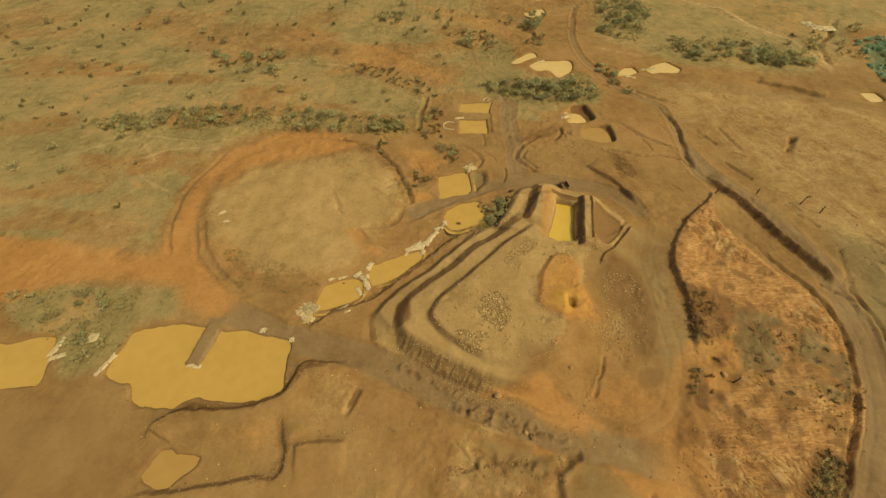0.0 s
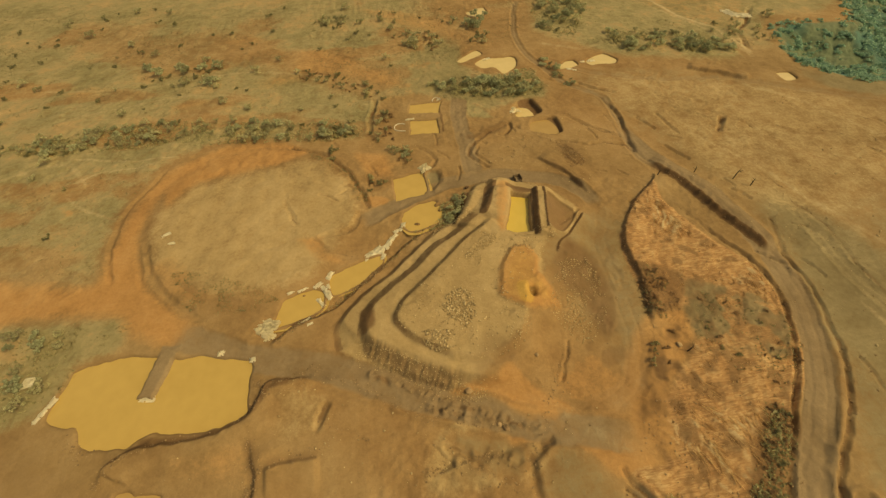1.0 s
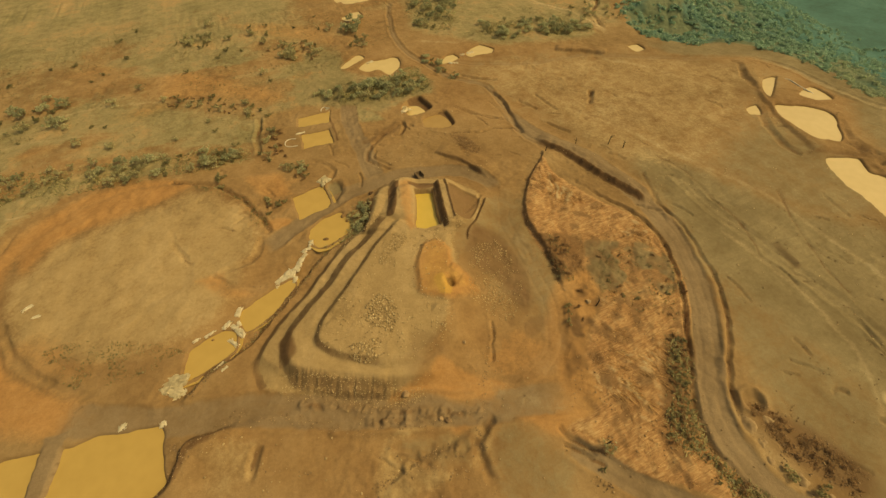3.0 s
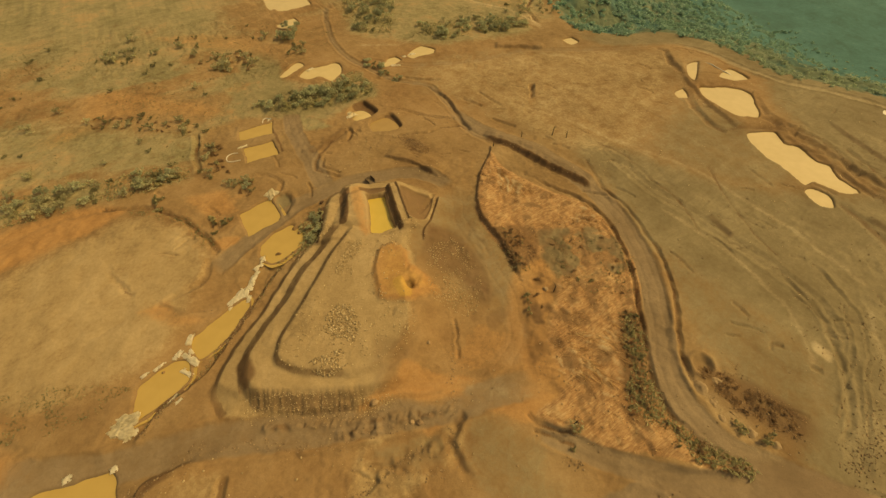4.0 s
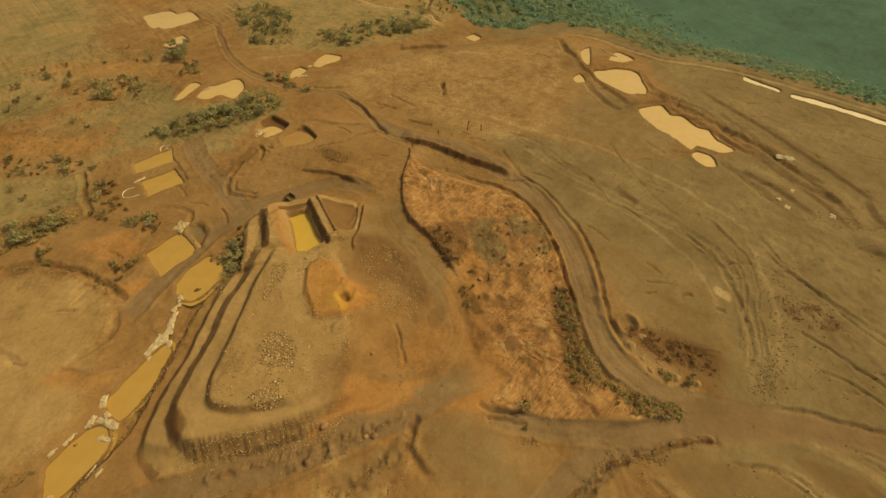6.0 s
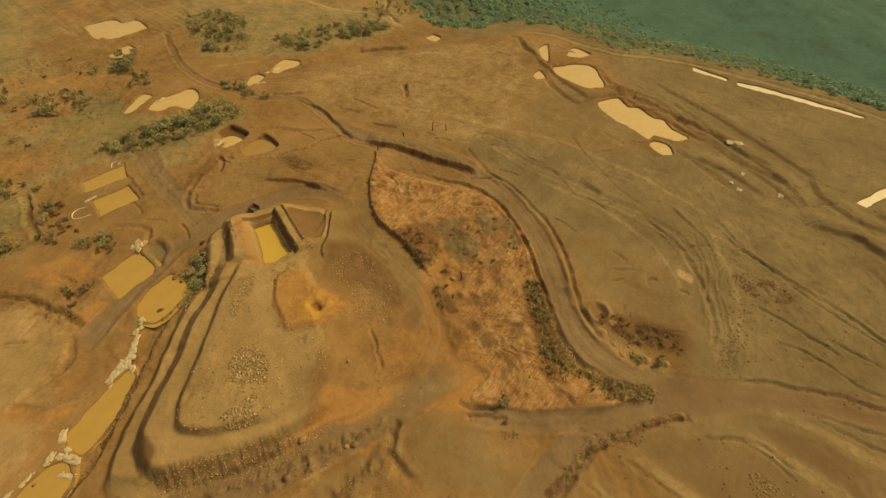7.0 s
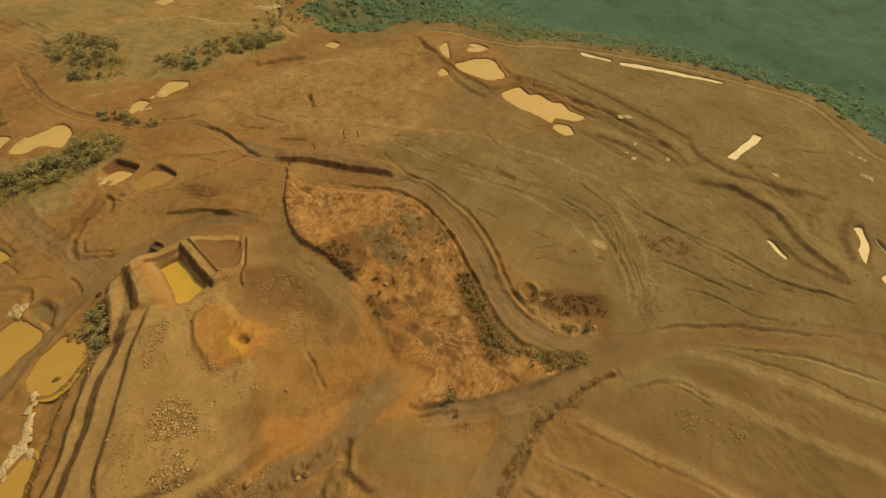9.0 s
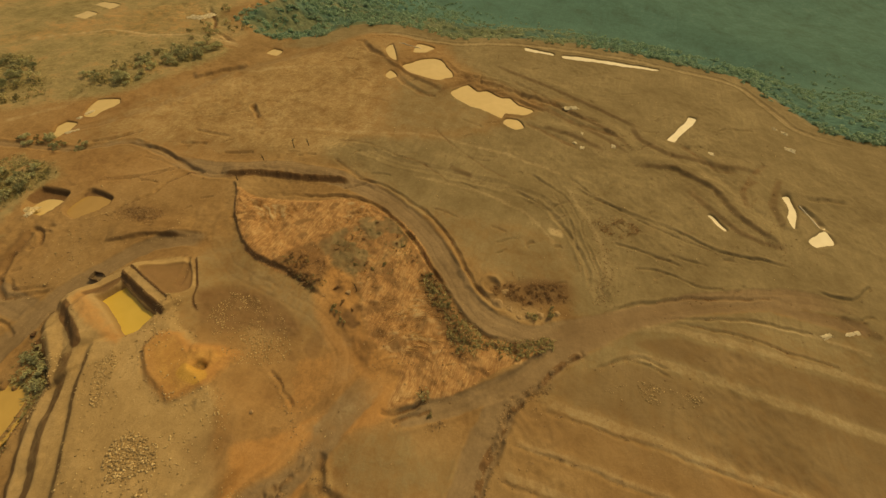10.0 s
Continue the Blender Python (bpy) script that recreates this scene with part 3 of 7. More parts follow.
def heap_bench(p, outline, height, face, front_face):
    """One bench of the heap: steep on the shaded side, a tipped slope in front, running out gently towards the sun."""
    i, s = p.area(outline, 16)
    sunny = smooth(p.x[i] - (14 + 0.45 * (p.y[i] - 22)), 0, 16)
    front = 1 - smooth(p.y[i] - 36 + 0.63 * (p.x[i] + 13), 1, 6)
    w = face * (1 - front) + front_face * front
    w = w * (1 - sunny) + 13 * sunny
    u = np.clip(s / w + 0.5 * (1 - front) + 0.05 * front, 0, 1)
    p.z[i] += height * (0.7 * u + 0.3 * u * u * (3 - 2 * u))


def shape_ground(p):
    x, y = p.x, p.y
    broken = smooth(fbm(x, y, 22, 7, 2), -0.1, 0.5)          # where machines have churned the ground
    p.z += 0.45 * fbm(x, y, 34, 1, 3) + 0.20 * fbm(x, y, 7, 2, 3) + (0.05 + 0.24 * broken) * fbm(x, y, 1.9, 3, 2) + 0.1 * broken * fbm(x, y, 0.9, 4, 1)
    # soils
    p.paint_area(FAR_PLAIN, "grass", 8, 0.8)
    p.paint_area(GRASSLAND, "grass", 4, 0.75)
    p.paint_area([(92.3, 225.5), (120.3, 211.5), (148.5, 167.2), (150.0, 132.9), (106.4, 145.3), (91.1, 159.4), (74.7, 180.8)], "grass", 5, 0.8)
    p.paint_area([(31.4, 146.2), (63.3, 137.5), (61.3, 123.8), (40.5, 124.6), (24.5, 130.4)], "grass", 4, 0.8)
    p.paint_area([(-118, 58), (-98.8, 58.4), (-78.0, 55.2), (-74.6, 46.2), (-78.6, 35.5), (-87.1, 32.2), (-94.7, 42.9)], "grass", 2.5, 0.75)
    p.z += p.m["grass"] * (0.8 * fbm(x, y, 55, 5, 2) + 0.35 * fbm(x, y, 4.0, 6, 3))
    BROWN_STRIP = [(-117.9, 215.7), (-70.4, 216.8), (-50.5, 194.4), (-1.2, 164.6), (10.1, 155.6), (-4.3, 140.5), (-24.6, 154.3), (-57.2, 178.9), (-87.6, 176.3), (-110.5, 193.4)]
    p.unpaint_area(BROWN_STRIP, "grass", 9, 0.6)
    i, s = p.area(GRASSLAND, 2)
    gone = smooth(fbm(x[i] * 0.45 + 0.2 * y[i], y[i], 15, 83, 3), 0.12, 0.4) * smooth(s, -1, 4)
    p.m["grass"][i] *= 1 - 0.55 * gone
    p.paint(i, "orange", 0.2 * gone)
    for k, v in (("grass", 0.9), ("umber", 0.3)):
        p.paint_area([(35, 205), (48, 209), (47, 186), (36, 160), (40, 150), (52, 143), (64, 144), (57, 126), (37, 121), (22, 134), (11, 145)], k, 4, v)
    p.paint_area(RED_GROUND, "orange", 4.0, 0.75)
    for cx, cy, r in ((-112, 104, 6), (-96, 96, 4), (-40, 160, 14), (-75, 150, 10), (-20, 175, 18), (20, 160, 8), (30, 185, 14), (-120, 170, 12), (0, 97, 5), (3, 137, 7), (-60, 205, 16)):
        p.paint_area([(cx + r, cy), (cx, cy + 0.6 * r), (cx - r, cy + 0.1 * r), (cx - 0.2 * r, cy - 0.5 * r)], "orange", r * 0.7, 0.5)
    p.raise_area(DOME, 0.8, 6.0, "gravel", 0.68)
    i, s = p.area(DOME, 2)
    p.z[i] += smooth(s, 2, 6) * 0.5 * np.abs(fbm(x[i], y[i], 9, 61, 3))
    p.unpaint_area([(-73.6, 103.9), (-69.2, 111.9), (-59.9, 116.7), (-42.1, 117.9), (-25.5, 111.2), (-32.7, 103.9), (-47.4, 101.1), (-60.2, 99.6), (-67.3, 92.2)], "gravel", 3.5, 0.85)
    p.paint_area([(-73.6, 103.9), (-69.2, 111.9), (-59.9, 114.7), (-42.1, 115.9), (-25.5, 110.2), (-32.7, 104.9), (-47.4, 102.1), (-60.2, 100.6), (-67.3, 92.2)], "orange", 3.5, 0.75)
    p.paint_area([(-69, 70), (-60, 72), (-52, 62), (-46, 55), (-58, 57)], "orange", 4, 0.5)
    p.berm([(-33.0, 114.0), (-31.9, 113.0), (-21.6, 107.4), (-13.6, 96.8), (-9.8, 87.0), (-8.4, 81.5), (-8, 79)], -0.8, 0.8, "dark", 0.85)
    p.berm([(-72.8, 79.7), (-68.0, 65.8), (-62.1, 58.8), (-55.3, 53.5), (-49.4, 50.4)], -0.35, 0.8, "dark", 0.4)
    p.berm([(-70.4, 79.5), (-65.9, 67.6), (-58.1, 57.9), (-51.5, 52.7)], -0.4, 0.8, "dark", 0.5)
    p.berm([(-74.8, 64.4), (-79.4, 77.2), (-80.0, 91.6), (-76.2, 102.0), (-72.2, 111.1)], -0.45, 0.7, "dark", 0.5)
    p.berm([(-73.8, 66.4), (-78.0, 77.2), (-78.4, 91.6), (-74.4, 102.0)], 0.15, 1.0)
    p.berm([(-22.5, 71.0), (-14.5, 71.1), (-12.2, 74.3), (-10.2, 78.7)], -0.45, 0.8, "dark", 0.5)
    p.paint_area([(-28.9, 70.9), (-20.9, 70.8), (-19.0, 64.9), (-14.2, 60.7), (-21.8, 61.7)], "orange", 2.5, 0.6)
    p.paint_area([(-24, 69), (-20, 68), (-18, 64), (-22, 64)], "umber", 1.5, 0.4)
    p.paint_area([(-58.8, 63.6), (-52.2, 62.1), (-50.8, 56.5), (-45.9, 54.4), (-45.2, 57.8), (-40.2, 54.8), (-41.3, 53.1), (-52.0, 55.8)], "umber", 1.5, 0.5)
    for run in ([(-102.0, 104.7), (-94.9, 97.8), (-88.0, 93.7), (-81.3, 90.4)], [(-102.0, 109.2), (-95.8, 113.1), (-84.2, 114.4), (-76.3, 114.8)], [(-108.7, 124.5), (-89.9, 118.9), (-70.8, 116.8)]):
        p.band(run, 1.0, "pale", 0.6, 0.7)
    p.paint_area(WEDGE, "scrub", 1.2)
    i, s = p.area(WEDGE, 2)
    # slashed stalks lie in windrows: long low ridges of straw with bare soil between
    rows = []
    for turn, seed in ((-64, 71), (-108, 74)):
        c, d = math.cos(radians(turn)), math.sin(radians(turn))
        along_row, across = x[i] * c + y[i] * d, y[i] * c - x[i] * d
        bend = 2.2 * fbm(x[i], y[i], 7, seed + 1, 3)
        rows.append(fbm(along_row * 0.26, across + bend, 0.72, seed, 3))
    pick = smooth(fbm(x[i], y[i], 17, 79, 2) + 0.03 * (y[i] - 34), -0.25, 0.25)
    row = rows[0] * (1 - pick) + rows[1] * pick
    edge = smooth(s, -0.2, 1.6)
    patchy = smooth(fbm(x[i], y[i], 6, 76, 3), -0.35, 0.3)
    p.z[i] += edge * (0.35 + 0.2 * row * patchy + 0.3 * fbm(x[i], y[i], 2.2, 73, 3))
    STRAW_UP = [(67.7, 67.8), (75.1, 62.9), (79.7, 51.4), (85.8, 42.1), (86.0, 30.5), (81.3, 31.6), (70.3, 39.5), (61.4, 47.9), (59.7, 56.4)]
    STRAW_LOW = [(60.4, 24.2), (74.4, 15.0), (71.4, 8.2), (64.8, 9.1), (58.5, 2.3), (50.9, -5.1), (46.6, -9.2), (42.2, 1.1), (47.0, 10.6)]
    for outline in (STRAW_UP, STRAW_LOW):
        j, t = p.area(outline, 5)
        near = np.zeros(len(x))
        near[j] = smooth(t, -4.0, 3.0)
        p.paint(i, "pale", 0.72 * near[i] * edge * patchy * smooth(row, -0.15, 0.5))
        p.paint(i, "umber", 0.34 * near[i] * edge * patchy * smooth(-row, 0.2, 0.6))
    blot = smooth(fbm(x[i], y[i], 3.4, 91, 3), 0.08, 0.42) * edge
    p.paint(i, "umber", 0.62 * blot)
    p.m["pale"][i] *= 1 - 0.8 * blot
    OLIVE_PATCH = [(67.2, 39.0), (80.3, 32.2), (83.4, 24.6), (76.9, 16.4), (66.9, 19.4), (60.6, 24.8), (62.3, 33.0)]
    i, s = p.area(OLIVE_PATCH, 5)
    weeds = smooth(s, -3.0, 3.0) * smooth(fbm(x[i], y[i], 4.5, 84, 3), -0.6, -0.05)
    p.m["scrub"][i] *= 1 - 0.8 * weeds
    p.m["pale"][i] *= 1 - 0.85 * weeds
    p.paint(i, "olive", 0.9 * weeds)
    p.paint(i, "umber", (0.34 + 0.34 * smooth(fbm(x[i], y[i], 2.6, 85, 2), -0.2, 0.4)) * smooth(s, -2.0, 3.5))
    p.z[i] += weeds * 0.3 * np.abs(fbm(x[i], y[i], 1.8, 90, 2))
    p.paint_area([(56.5, 45.5), (66.9, 41.1), (63.5, 33.8), (55.6, 30.4), (53.8, 33.7), (55.3, 41.5)], "umber", 1.0, 0.66)
    BARE = [(52.7, 32.3), (61.9, 31.6), (61.0, 24.8), (55.0, 19.0), (47.3, 12.7), (44.6, 3.5), (37.4, 9.3), (43.7, 24.2)]
    p.unpaint_area(BARE, "scrub", 2.0, 0.8)
    p.paint_area(BARE, "orange", 2.0, 0.6)
    p.paint_area([(49.0, 22.5), (51.6, 21.2), (49.6, 16.4), (47.4, 17.8)], "dark", 0.9, 0.7)
    p.paint_area([(65.9, 9.4), (70.8, 5.5), (62.5, -1.9), (56.6, -8.8), (52.0, -5.3), (58.4, 3.2)], "umber", 0.9, 0.75)
    for ax, ay in ((57.5, 22.4), (52.6, 19.8), (54.6, 16.2), (59.0, 17.6), (55.8, 26.0), (48.5, 12.0)):
        p.paint_area([(ax - 1.4, ay - 1), (ax + 1.2, ay - 1.3), (ax + 1.5, ay + 1), (ax - 0.8, ay + 1.4)], "umber", 0.9, 0.7)
        p.z -= 0.35 * np.exp(-((p.wx - ax) ** 2 + (p.wy - ay) ** 2) / 1.6)
    p.paint_area([(100, 58), (112, 62), (130, 20), (165, -8), (235, -60), (230, -140), (60, -140), (46, -30), (62, -30), (90, -20), (88, 18), (95, 40)], "olive", 9, 0.85)
    p.paint_area([(30, 60), (64, 64), (60, 30), (46, 10), (40, 30)], "olive", 6, 0.5)
    # worn brown ground round the far pools
    WORN = [(30, 192), (24, 222), (36, 262), (50, 312), (98, 262), (86, 214), (76, 190), (58, 162), (46, 156)]
    i, s = p.area(WORN, 11)
    worn = smooth(s, -10, 8) * (0.55 + 0.45 * smooth(fbm(x[i], y[i], 14, 99, 3), -0.3, 0.3))
    p.m["grass"][i] *= 1 - 0.8 * worn
    p.paint(i, "orange", 0.3 * worn)
    p.paint_area([(90, 100), (150, 110), (190, 90), (200, 60), (150, 60), (110, 70)], "olive", 14, 0.35)
    p.paint_area(FIELD, "olive", 5, 0.6)
    p.paint_area([(120, 48), (165, 58), (158, 8), (130, 14)], "olive", 10, 0.6)
    p.paint_area([(78, 132), (100, 138), (127, 124), (160, 108), (185, 84), (157, 60), (125, 48), (108, 48), (94, 66), (90, 95)], "gravel", 9, 0.48)
    p.paint_area([(70, 136), (100, 142), (130, 128), (165, 112), (190, 84), (165, 55), (125, 44), (104, 44), (92, 66), (84, 95)], "olive", 8, 0.4)
    p.paint_area([(-34.9, 187.6), (-19.9, 185.7), (-5.9, 172.1), (13.6, 147.8), (10.2, 139.1), (-16.3, 157.2), (-36.6, 165.1)], "orange", 7, 0.5)
    p.paint_area([(-9.5, 230.4), (14.0, 223.6), (40.5, 202.1), (38.3, 179.8), (9.5, 203.3)], "orange", 7, 0.5)
    p.paint_area([(-8.3, 83.9), (-2.8, 83.0), (-1.4, 80.6), (-4.9, 78.7), (-8.0, 80.1)], "orange", 1.5, 0.8)
    p.paint_area([(-12, 106), (0, 103), (0, 92), (-8, 94)], "orange", 3, 0.6)
    p.paint_area([(165, -8), (170, 20), (190, 45), (206, 50), (222, 14), (230, -33), (228, -70), (190, -60)], "olive", 9, 0.8)
    p.paint_area([(112, 60), (150, 75), (178, 90), (150, 40), (140, 0), (118, 20)], "pale", 10, 0.18)
    p.paint_area([(102, -95), (112, -50), (150, -40), (190, -60), (185, -110)], "gravel", 10, 0.25)

    # the heap
    p.steady(0.55)
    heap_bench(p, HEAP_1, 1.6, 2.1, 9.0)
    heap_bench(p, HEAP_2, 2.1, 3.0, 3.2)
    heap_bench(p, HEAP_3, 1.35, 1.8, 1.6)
    # shade on the bench faces, painted as dark bands
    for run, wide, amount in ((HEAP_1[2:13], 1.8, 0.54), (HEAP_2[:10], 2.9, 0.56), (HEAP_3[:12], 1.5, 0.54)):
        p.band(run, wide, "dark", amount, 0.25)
    p.steady(1.0)
    p.paint_area(HEAP_3, "gravel", 2.5, 1.0)
    p.paint_area(HEAP_1, "gravel", 2.0, 0.85)
    # the same face shade painted wider round the corner
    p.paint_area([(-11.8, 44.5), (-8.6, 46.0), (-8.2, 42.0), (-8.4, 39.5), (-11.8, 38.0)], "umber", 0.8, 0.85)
    i, s = p.area(HEAP_2, 5)
    u = 0.85 * x[i] - 0.53 * y[i]
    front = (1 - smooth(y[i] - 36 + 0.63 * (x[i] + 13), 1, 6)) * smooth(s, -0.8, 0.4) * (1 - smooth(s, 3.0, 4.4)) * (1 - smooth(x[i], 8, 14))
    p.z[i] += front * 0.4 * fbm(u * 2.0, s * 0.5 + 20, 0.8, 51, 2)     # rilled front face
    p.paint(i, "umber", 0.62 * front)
    p.unpaint_area([(22, 20), (42, 40), (46, 56), (37, 56), (33, 46), (27, 37), (14, 24)], "gravel", 3)
    p.paint_area([(34, 36), (43, 46), (44, 56), (37, 56), (33, 46)], "umber", 4, 0.42)
    p.raise_area(MOUND, 0.75, 2.2, "orange", 1.0)
    i, s = p.area([(29.6, 46.2), (33.0, 43.0), (35.4, 36.2), (30.4, 35.2), (28.8, 41.0)], 2)      # spoil thrown out of the pit
    p.z[i] += smooth(s, -0.5, 1.2) * (0.35 + 0.7 * fbm(x[i], y[i], 1.5, 66, 3))
    p.paint_area([(24.2, 38.2), (24.8, 42.6), (27.2, 42.6), (27.7, 39.6), (26.6, 37.4)], "clay", 0.8, 1.0)
    p.paint_area(MOUND, "clay", 3.5, 0.42)
    p.berm(MOUND[:5], -0.25, 0.6, "dark", 0.3)
    d = np.hypot(p.wx - 26.6, p.wy - 40.6)
    p.z += 0.9 * np.exp(-(d / 2.4) ** 2) - 2.1 * np.exp(-(np.hypot(p.wx - 28.2, p.wy - 40.0) / 1.1) ** 2)
    # shade in the pit's hollow, painted dark
    p.paint_area([(27.2, 39.2), (27.4, 41.0), (29.0, 41.0), (29.0, 39.2)], "dark", 0.5, 0.9)
    p.berm([(21, 36), (24, 34.5), (30, 34.5), (33, 38)], 0.6, 1.0)
    # trench walls and ramps at its head, cut straight; the ground left of each line stands higher
    p.steady(0.3)
    # dark paints shade on the faces turned from the sun
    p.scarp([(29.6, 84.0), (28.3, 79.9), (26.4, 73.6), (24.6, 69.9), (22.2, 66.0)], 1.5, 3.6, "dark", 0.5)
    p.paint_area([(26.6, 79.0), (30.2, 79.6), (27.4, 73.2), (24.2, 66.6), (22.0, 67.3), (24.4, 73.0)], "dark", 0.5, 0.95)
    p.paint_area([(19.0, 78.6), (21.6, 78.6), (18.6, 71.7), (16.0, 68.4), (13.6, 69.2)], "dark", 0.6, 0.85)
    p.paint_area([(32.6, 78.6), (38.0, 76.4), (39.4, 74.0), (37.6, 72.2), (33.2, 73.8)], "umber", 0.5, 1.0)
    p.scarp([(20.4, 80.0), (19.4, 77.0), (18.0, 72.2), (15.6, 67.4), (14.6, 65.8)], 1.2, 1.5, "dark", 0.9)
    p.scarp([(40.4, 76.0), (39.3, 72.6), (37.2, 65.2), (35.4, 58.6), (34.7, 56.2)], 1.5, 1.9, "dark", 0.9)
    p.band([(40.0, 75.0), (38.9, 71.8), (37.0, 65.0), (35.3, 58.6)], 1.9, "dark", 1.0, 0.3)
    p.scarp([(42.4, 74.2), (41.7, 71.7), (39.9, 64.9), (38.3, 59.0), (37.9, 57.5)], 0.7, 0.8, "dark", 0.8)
    p.paint_area([(42.2, 70.6), (49.1, 64.2), (42.6, 57.4), (38.4, 58.6)], "umber", 0.4, 0.8)
    p.raise_area([(42.4, 70.2), (48.9, 64.2), (42.6, 57.8), (38.8, 58.8)], -0.7, 0.8)
    p.berm([(50.4, 65.8), (46.0, 62.5), (41.3, 59.8)], -0.45, 0.5, "dark", 0.6)
    p.scarp([(51.4, 64.4), (48.8, 61.6), (43.7, 56.7), (40.1, 54.3), (38.0, 50.5)], 0.8, 0.9, "dark", 0.8)
    p.paint_area([(30.2, 79.2), (34.2, 78.8), (31.8, 72.2), (27.4, 59.6), (25.1, 59.4), (26.7, 69.3)], "orange", 1.5, 0.6)
    p.paint_area([(29.5, 59.0), (36.5, 58.4), (35.5, 55.5), (28.0, 56.0)], "gravel", 1.0, 1.0)
    p.paint_area([(38.6, 71.0), (41.2, 70.4), (38.2, 59.4), (36.0, 59.2)], "gravel", 0.5, 0.8)
    p.berm([(15.2, 80.3), (19.9, 81.5), (26.1, 82.9), (30.9, 82.4), (37.3, 80.6), (41.8, 76.4), (45.5, 72.7), (50.8, 66.4)], -0.35, 0.6, "dark", 0.5)
    p.steady(1.0)

    # patches of other soils
    p.paint_area([(22.0, 16.0), (26.7, 16.3), (32.8, 11.3), (38.5, 8.5), (41.3, 2.9), (33.3, 2.0), (28.1, 6.0), (23.3, 10.5), (15.6, 11.0), (14.6, 13.7)], "orange", 2.0, 0.75)
    p.paint_area([(23.0, 23.3), (30.2, 18.4), (39.1, 12.5), (48.0, 1.0), (31.8, -0.1), (21.3, 8.7), (12.0, 21.0)], "orange", 5, 0.45)
    p.paint_area([(44, 22), (54, 14), (50, -4), (38, 2), (38, 12)], "orange", 3, 0.55)
    i, s = p.area([(26, 30), (42, 34), (50, 22), (46, 4), (26, 14)], 4)
    p.paint(i, "umber", 0.5 * smooth(s, -3, 5) * smooth(fbm(x[i], y[i], 6, 92, 3), 0.0, 0.4))
    p.paint(i, "orange", 0.5 * smooth(s, -3, 5) * smooth(fbm(x[i], y[i], 7, 93, 3), -0.05, 0.35))
    p.paint_area([(16.5, 29.6), (22.4, 28.0), (13.4, 22.9), (10.2, 28.0)], "umber", 3, 0.45)
    RUBBLE = [(42.0, 56.0), (48.4, 51.0), (48.6, 39.5), (45.2, 29.0), (41.0, 29.0), (39.0, 38.6), (35.0, 42.4), (36.2, 49.7)]
    p.paint_area(RUBBLE, "umber", 2.5, 0.72)
    i, s = p.area(RUBBLE, 2)
    p.z[i] += smooth(s, -1.5, 2.5) * 0.42 * np.abs(fbm(x[i], y[i], 2.4, 67, 3))
    p.paint(i, "dark", 0.55 * smooth(s, 0, 2.5) * smooth(fbm(x[i], y[i], 4.5, 68, 3), 0.05, 0.4))
    p.paint_area([(1.6, 17.8), (15.0, 17.4), (22.5, 12.4), (18.4, 4.5), (-3.5, 5.7)], "gravel", 3, 0.6)
    p.paint_area([(-98.3, 28.0), (-78.1, 28.8), (-64.4, 18.9), (-66.7, 9.3), (-85.4, 5.5), (-120, 8)], "umber", 5, 0.34)
    p.paint_area([(-50, 22), (-36, 22), (-24, 16), (-34, 11), (-48, 18)], "orange", 4, 0.4)
    p.paint_area([(-30, 30), (-19, 28), (-20, 20), (-30, 20)], "gravel", 3, 0.5)
    p.paint_area([(-117.6, 58.9), (-104.0, 58.7), (-81.8, 56.0), (-66.6, 54.8), (-66.5, 46.6), (-75.5, 45.1), (-94.2, 44.3), (-104.7, 45.8)], "grass", 2.5, 0.8)
    p.paint_area([(-60.3, 65.1), (-53.7, 66.5), (-50.1, 58.6), (-55.7, 57.3)], "umber", 2, 0.3)
    p.paint_area([(-51.2, 56.9), (-32.9, 53.7), (-27.5, 56.7), (-32.4, 50.3), (-46.9, 51.5)], "umber", 2.5, 0.35)
    p.paint_area([(55.5, -11.4), (58.2, -18.1), (62.3, -25.0), (58.7, -25.4), (54.7, -18.0)], "umber", 1.2, 0.5)
    p.paint_area([(66, 215), (110, 240), (160, 215), (195, 190), (165, 150), (150, 170), (120, 215), (90, 228)], "orange", 8, 0.4)
    for run, w in (([(100.2, 236.2), (113.7, 226.7), (133.8, 207.9), (143.1, 186.9), (153.3, 159.6), (154.2, 134.2)], 2.2), ([(190.0, 182.0), (172.0, 164.0), (160.1, 149.0), (154.0, 131.0)], 3.0), ([(73.8, 167.3), (89.5, 156.9), (102.4, 160.6)], 2.5), ([(-150, 178), (-100, 168), (-60, 172), (-20, 160)], 2.0),
                   ([(-140, 112), (-110, 122), (-96, 108)], 1.8), ([(-120, 150), (-80, 158), (-50, 150)], 1.5), ([(102.3, 27.9), (104.3, 6.4), (100.1, -12.4), (90.8, -22.5)], 1.6), ([(116.9, -21.0), (98.6, -33.4), (83.6, -37.6)], 2.0),
                   ([(115, 60), (125, 30), (126, 0), (122, -20)], 2.0), ([(100, 95), (112, 70), (120, 40)], 1.8), ([(135, 118), (150, 100), (160, 75)], 2.2)):
        p.band(run, w, "pale", 0.4, 0.8)
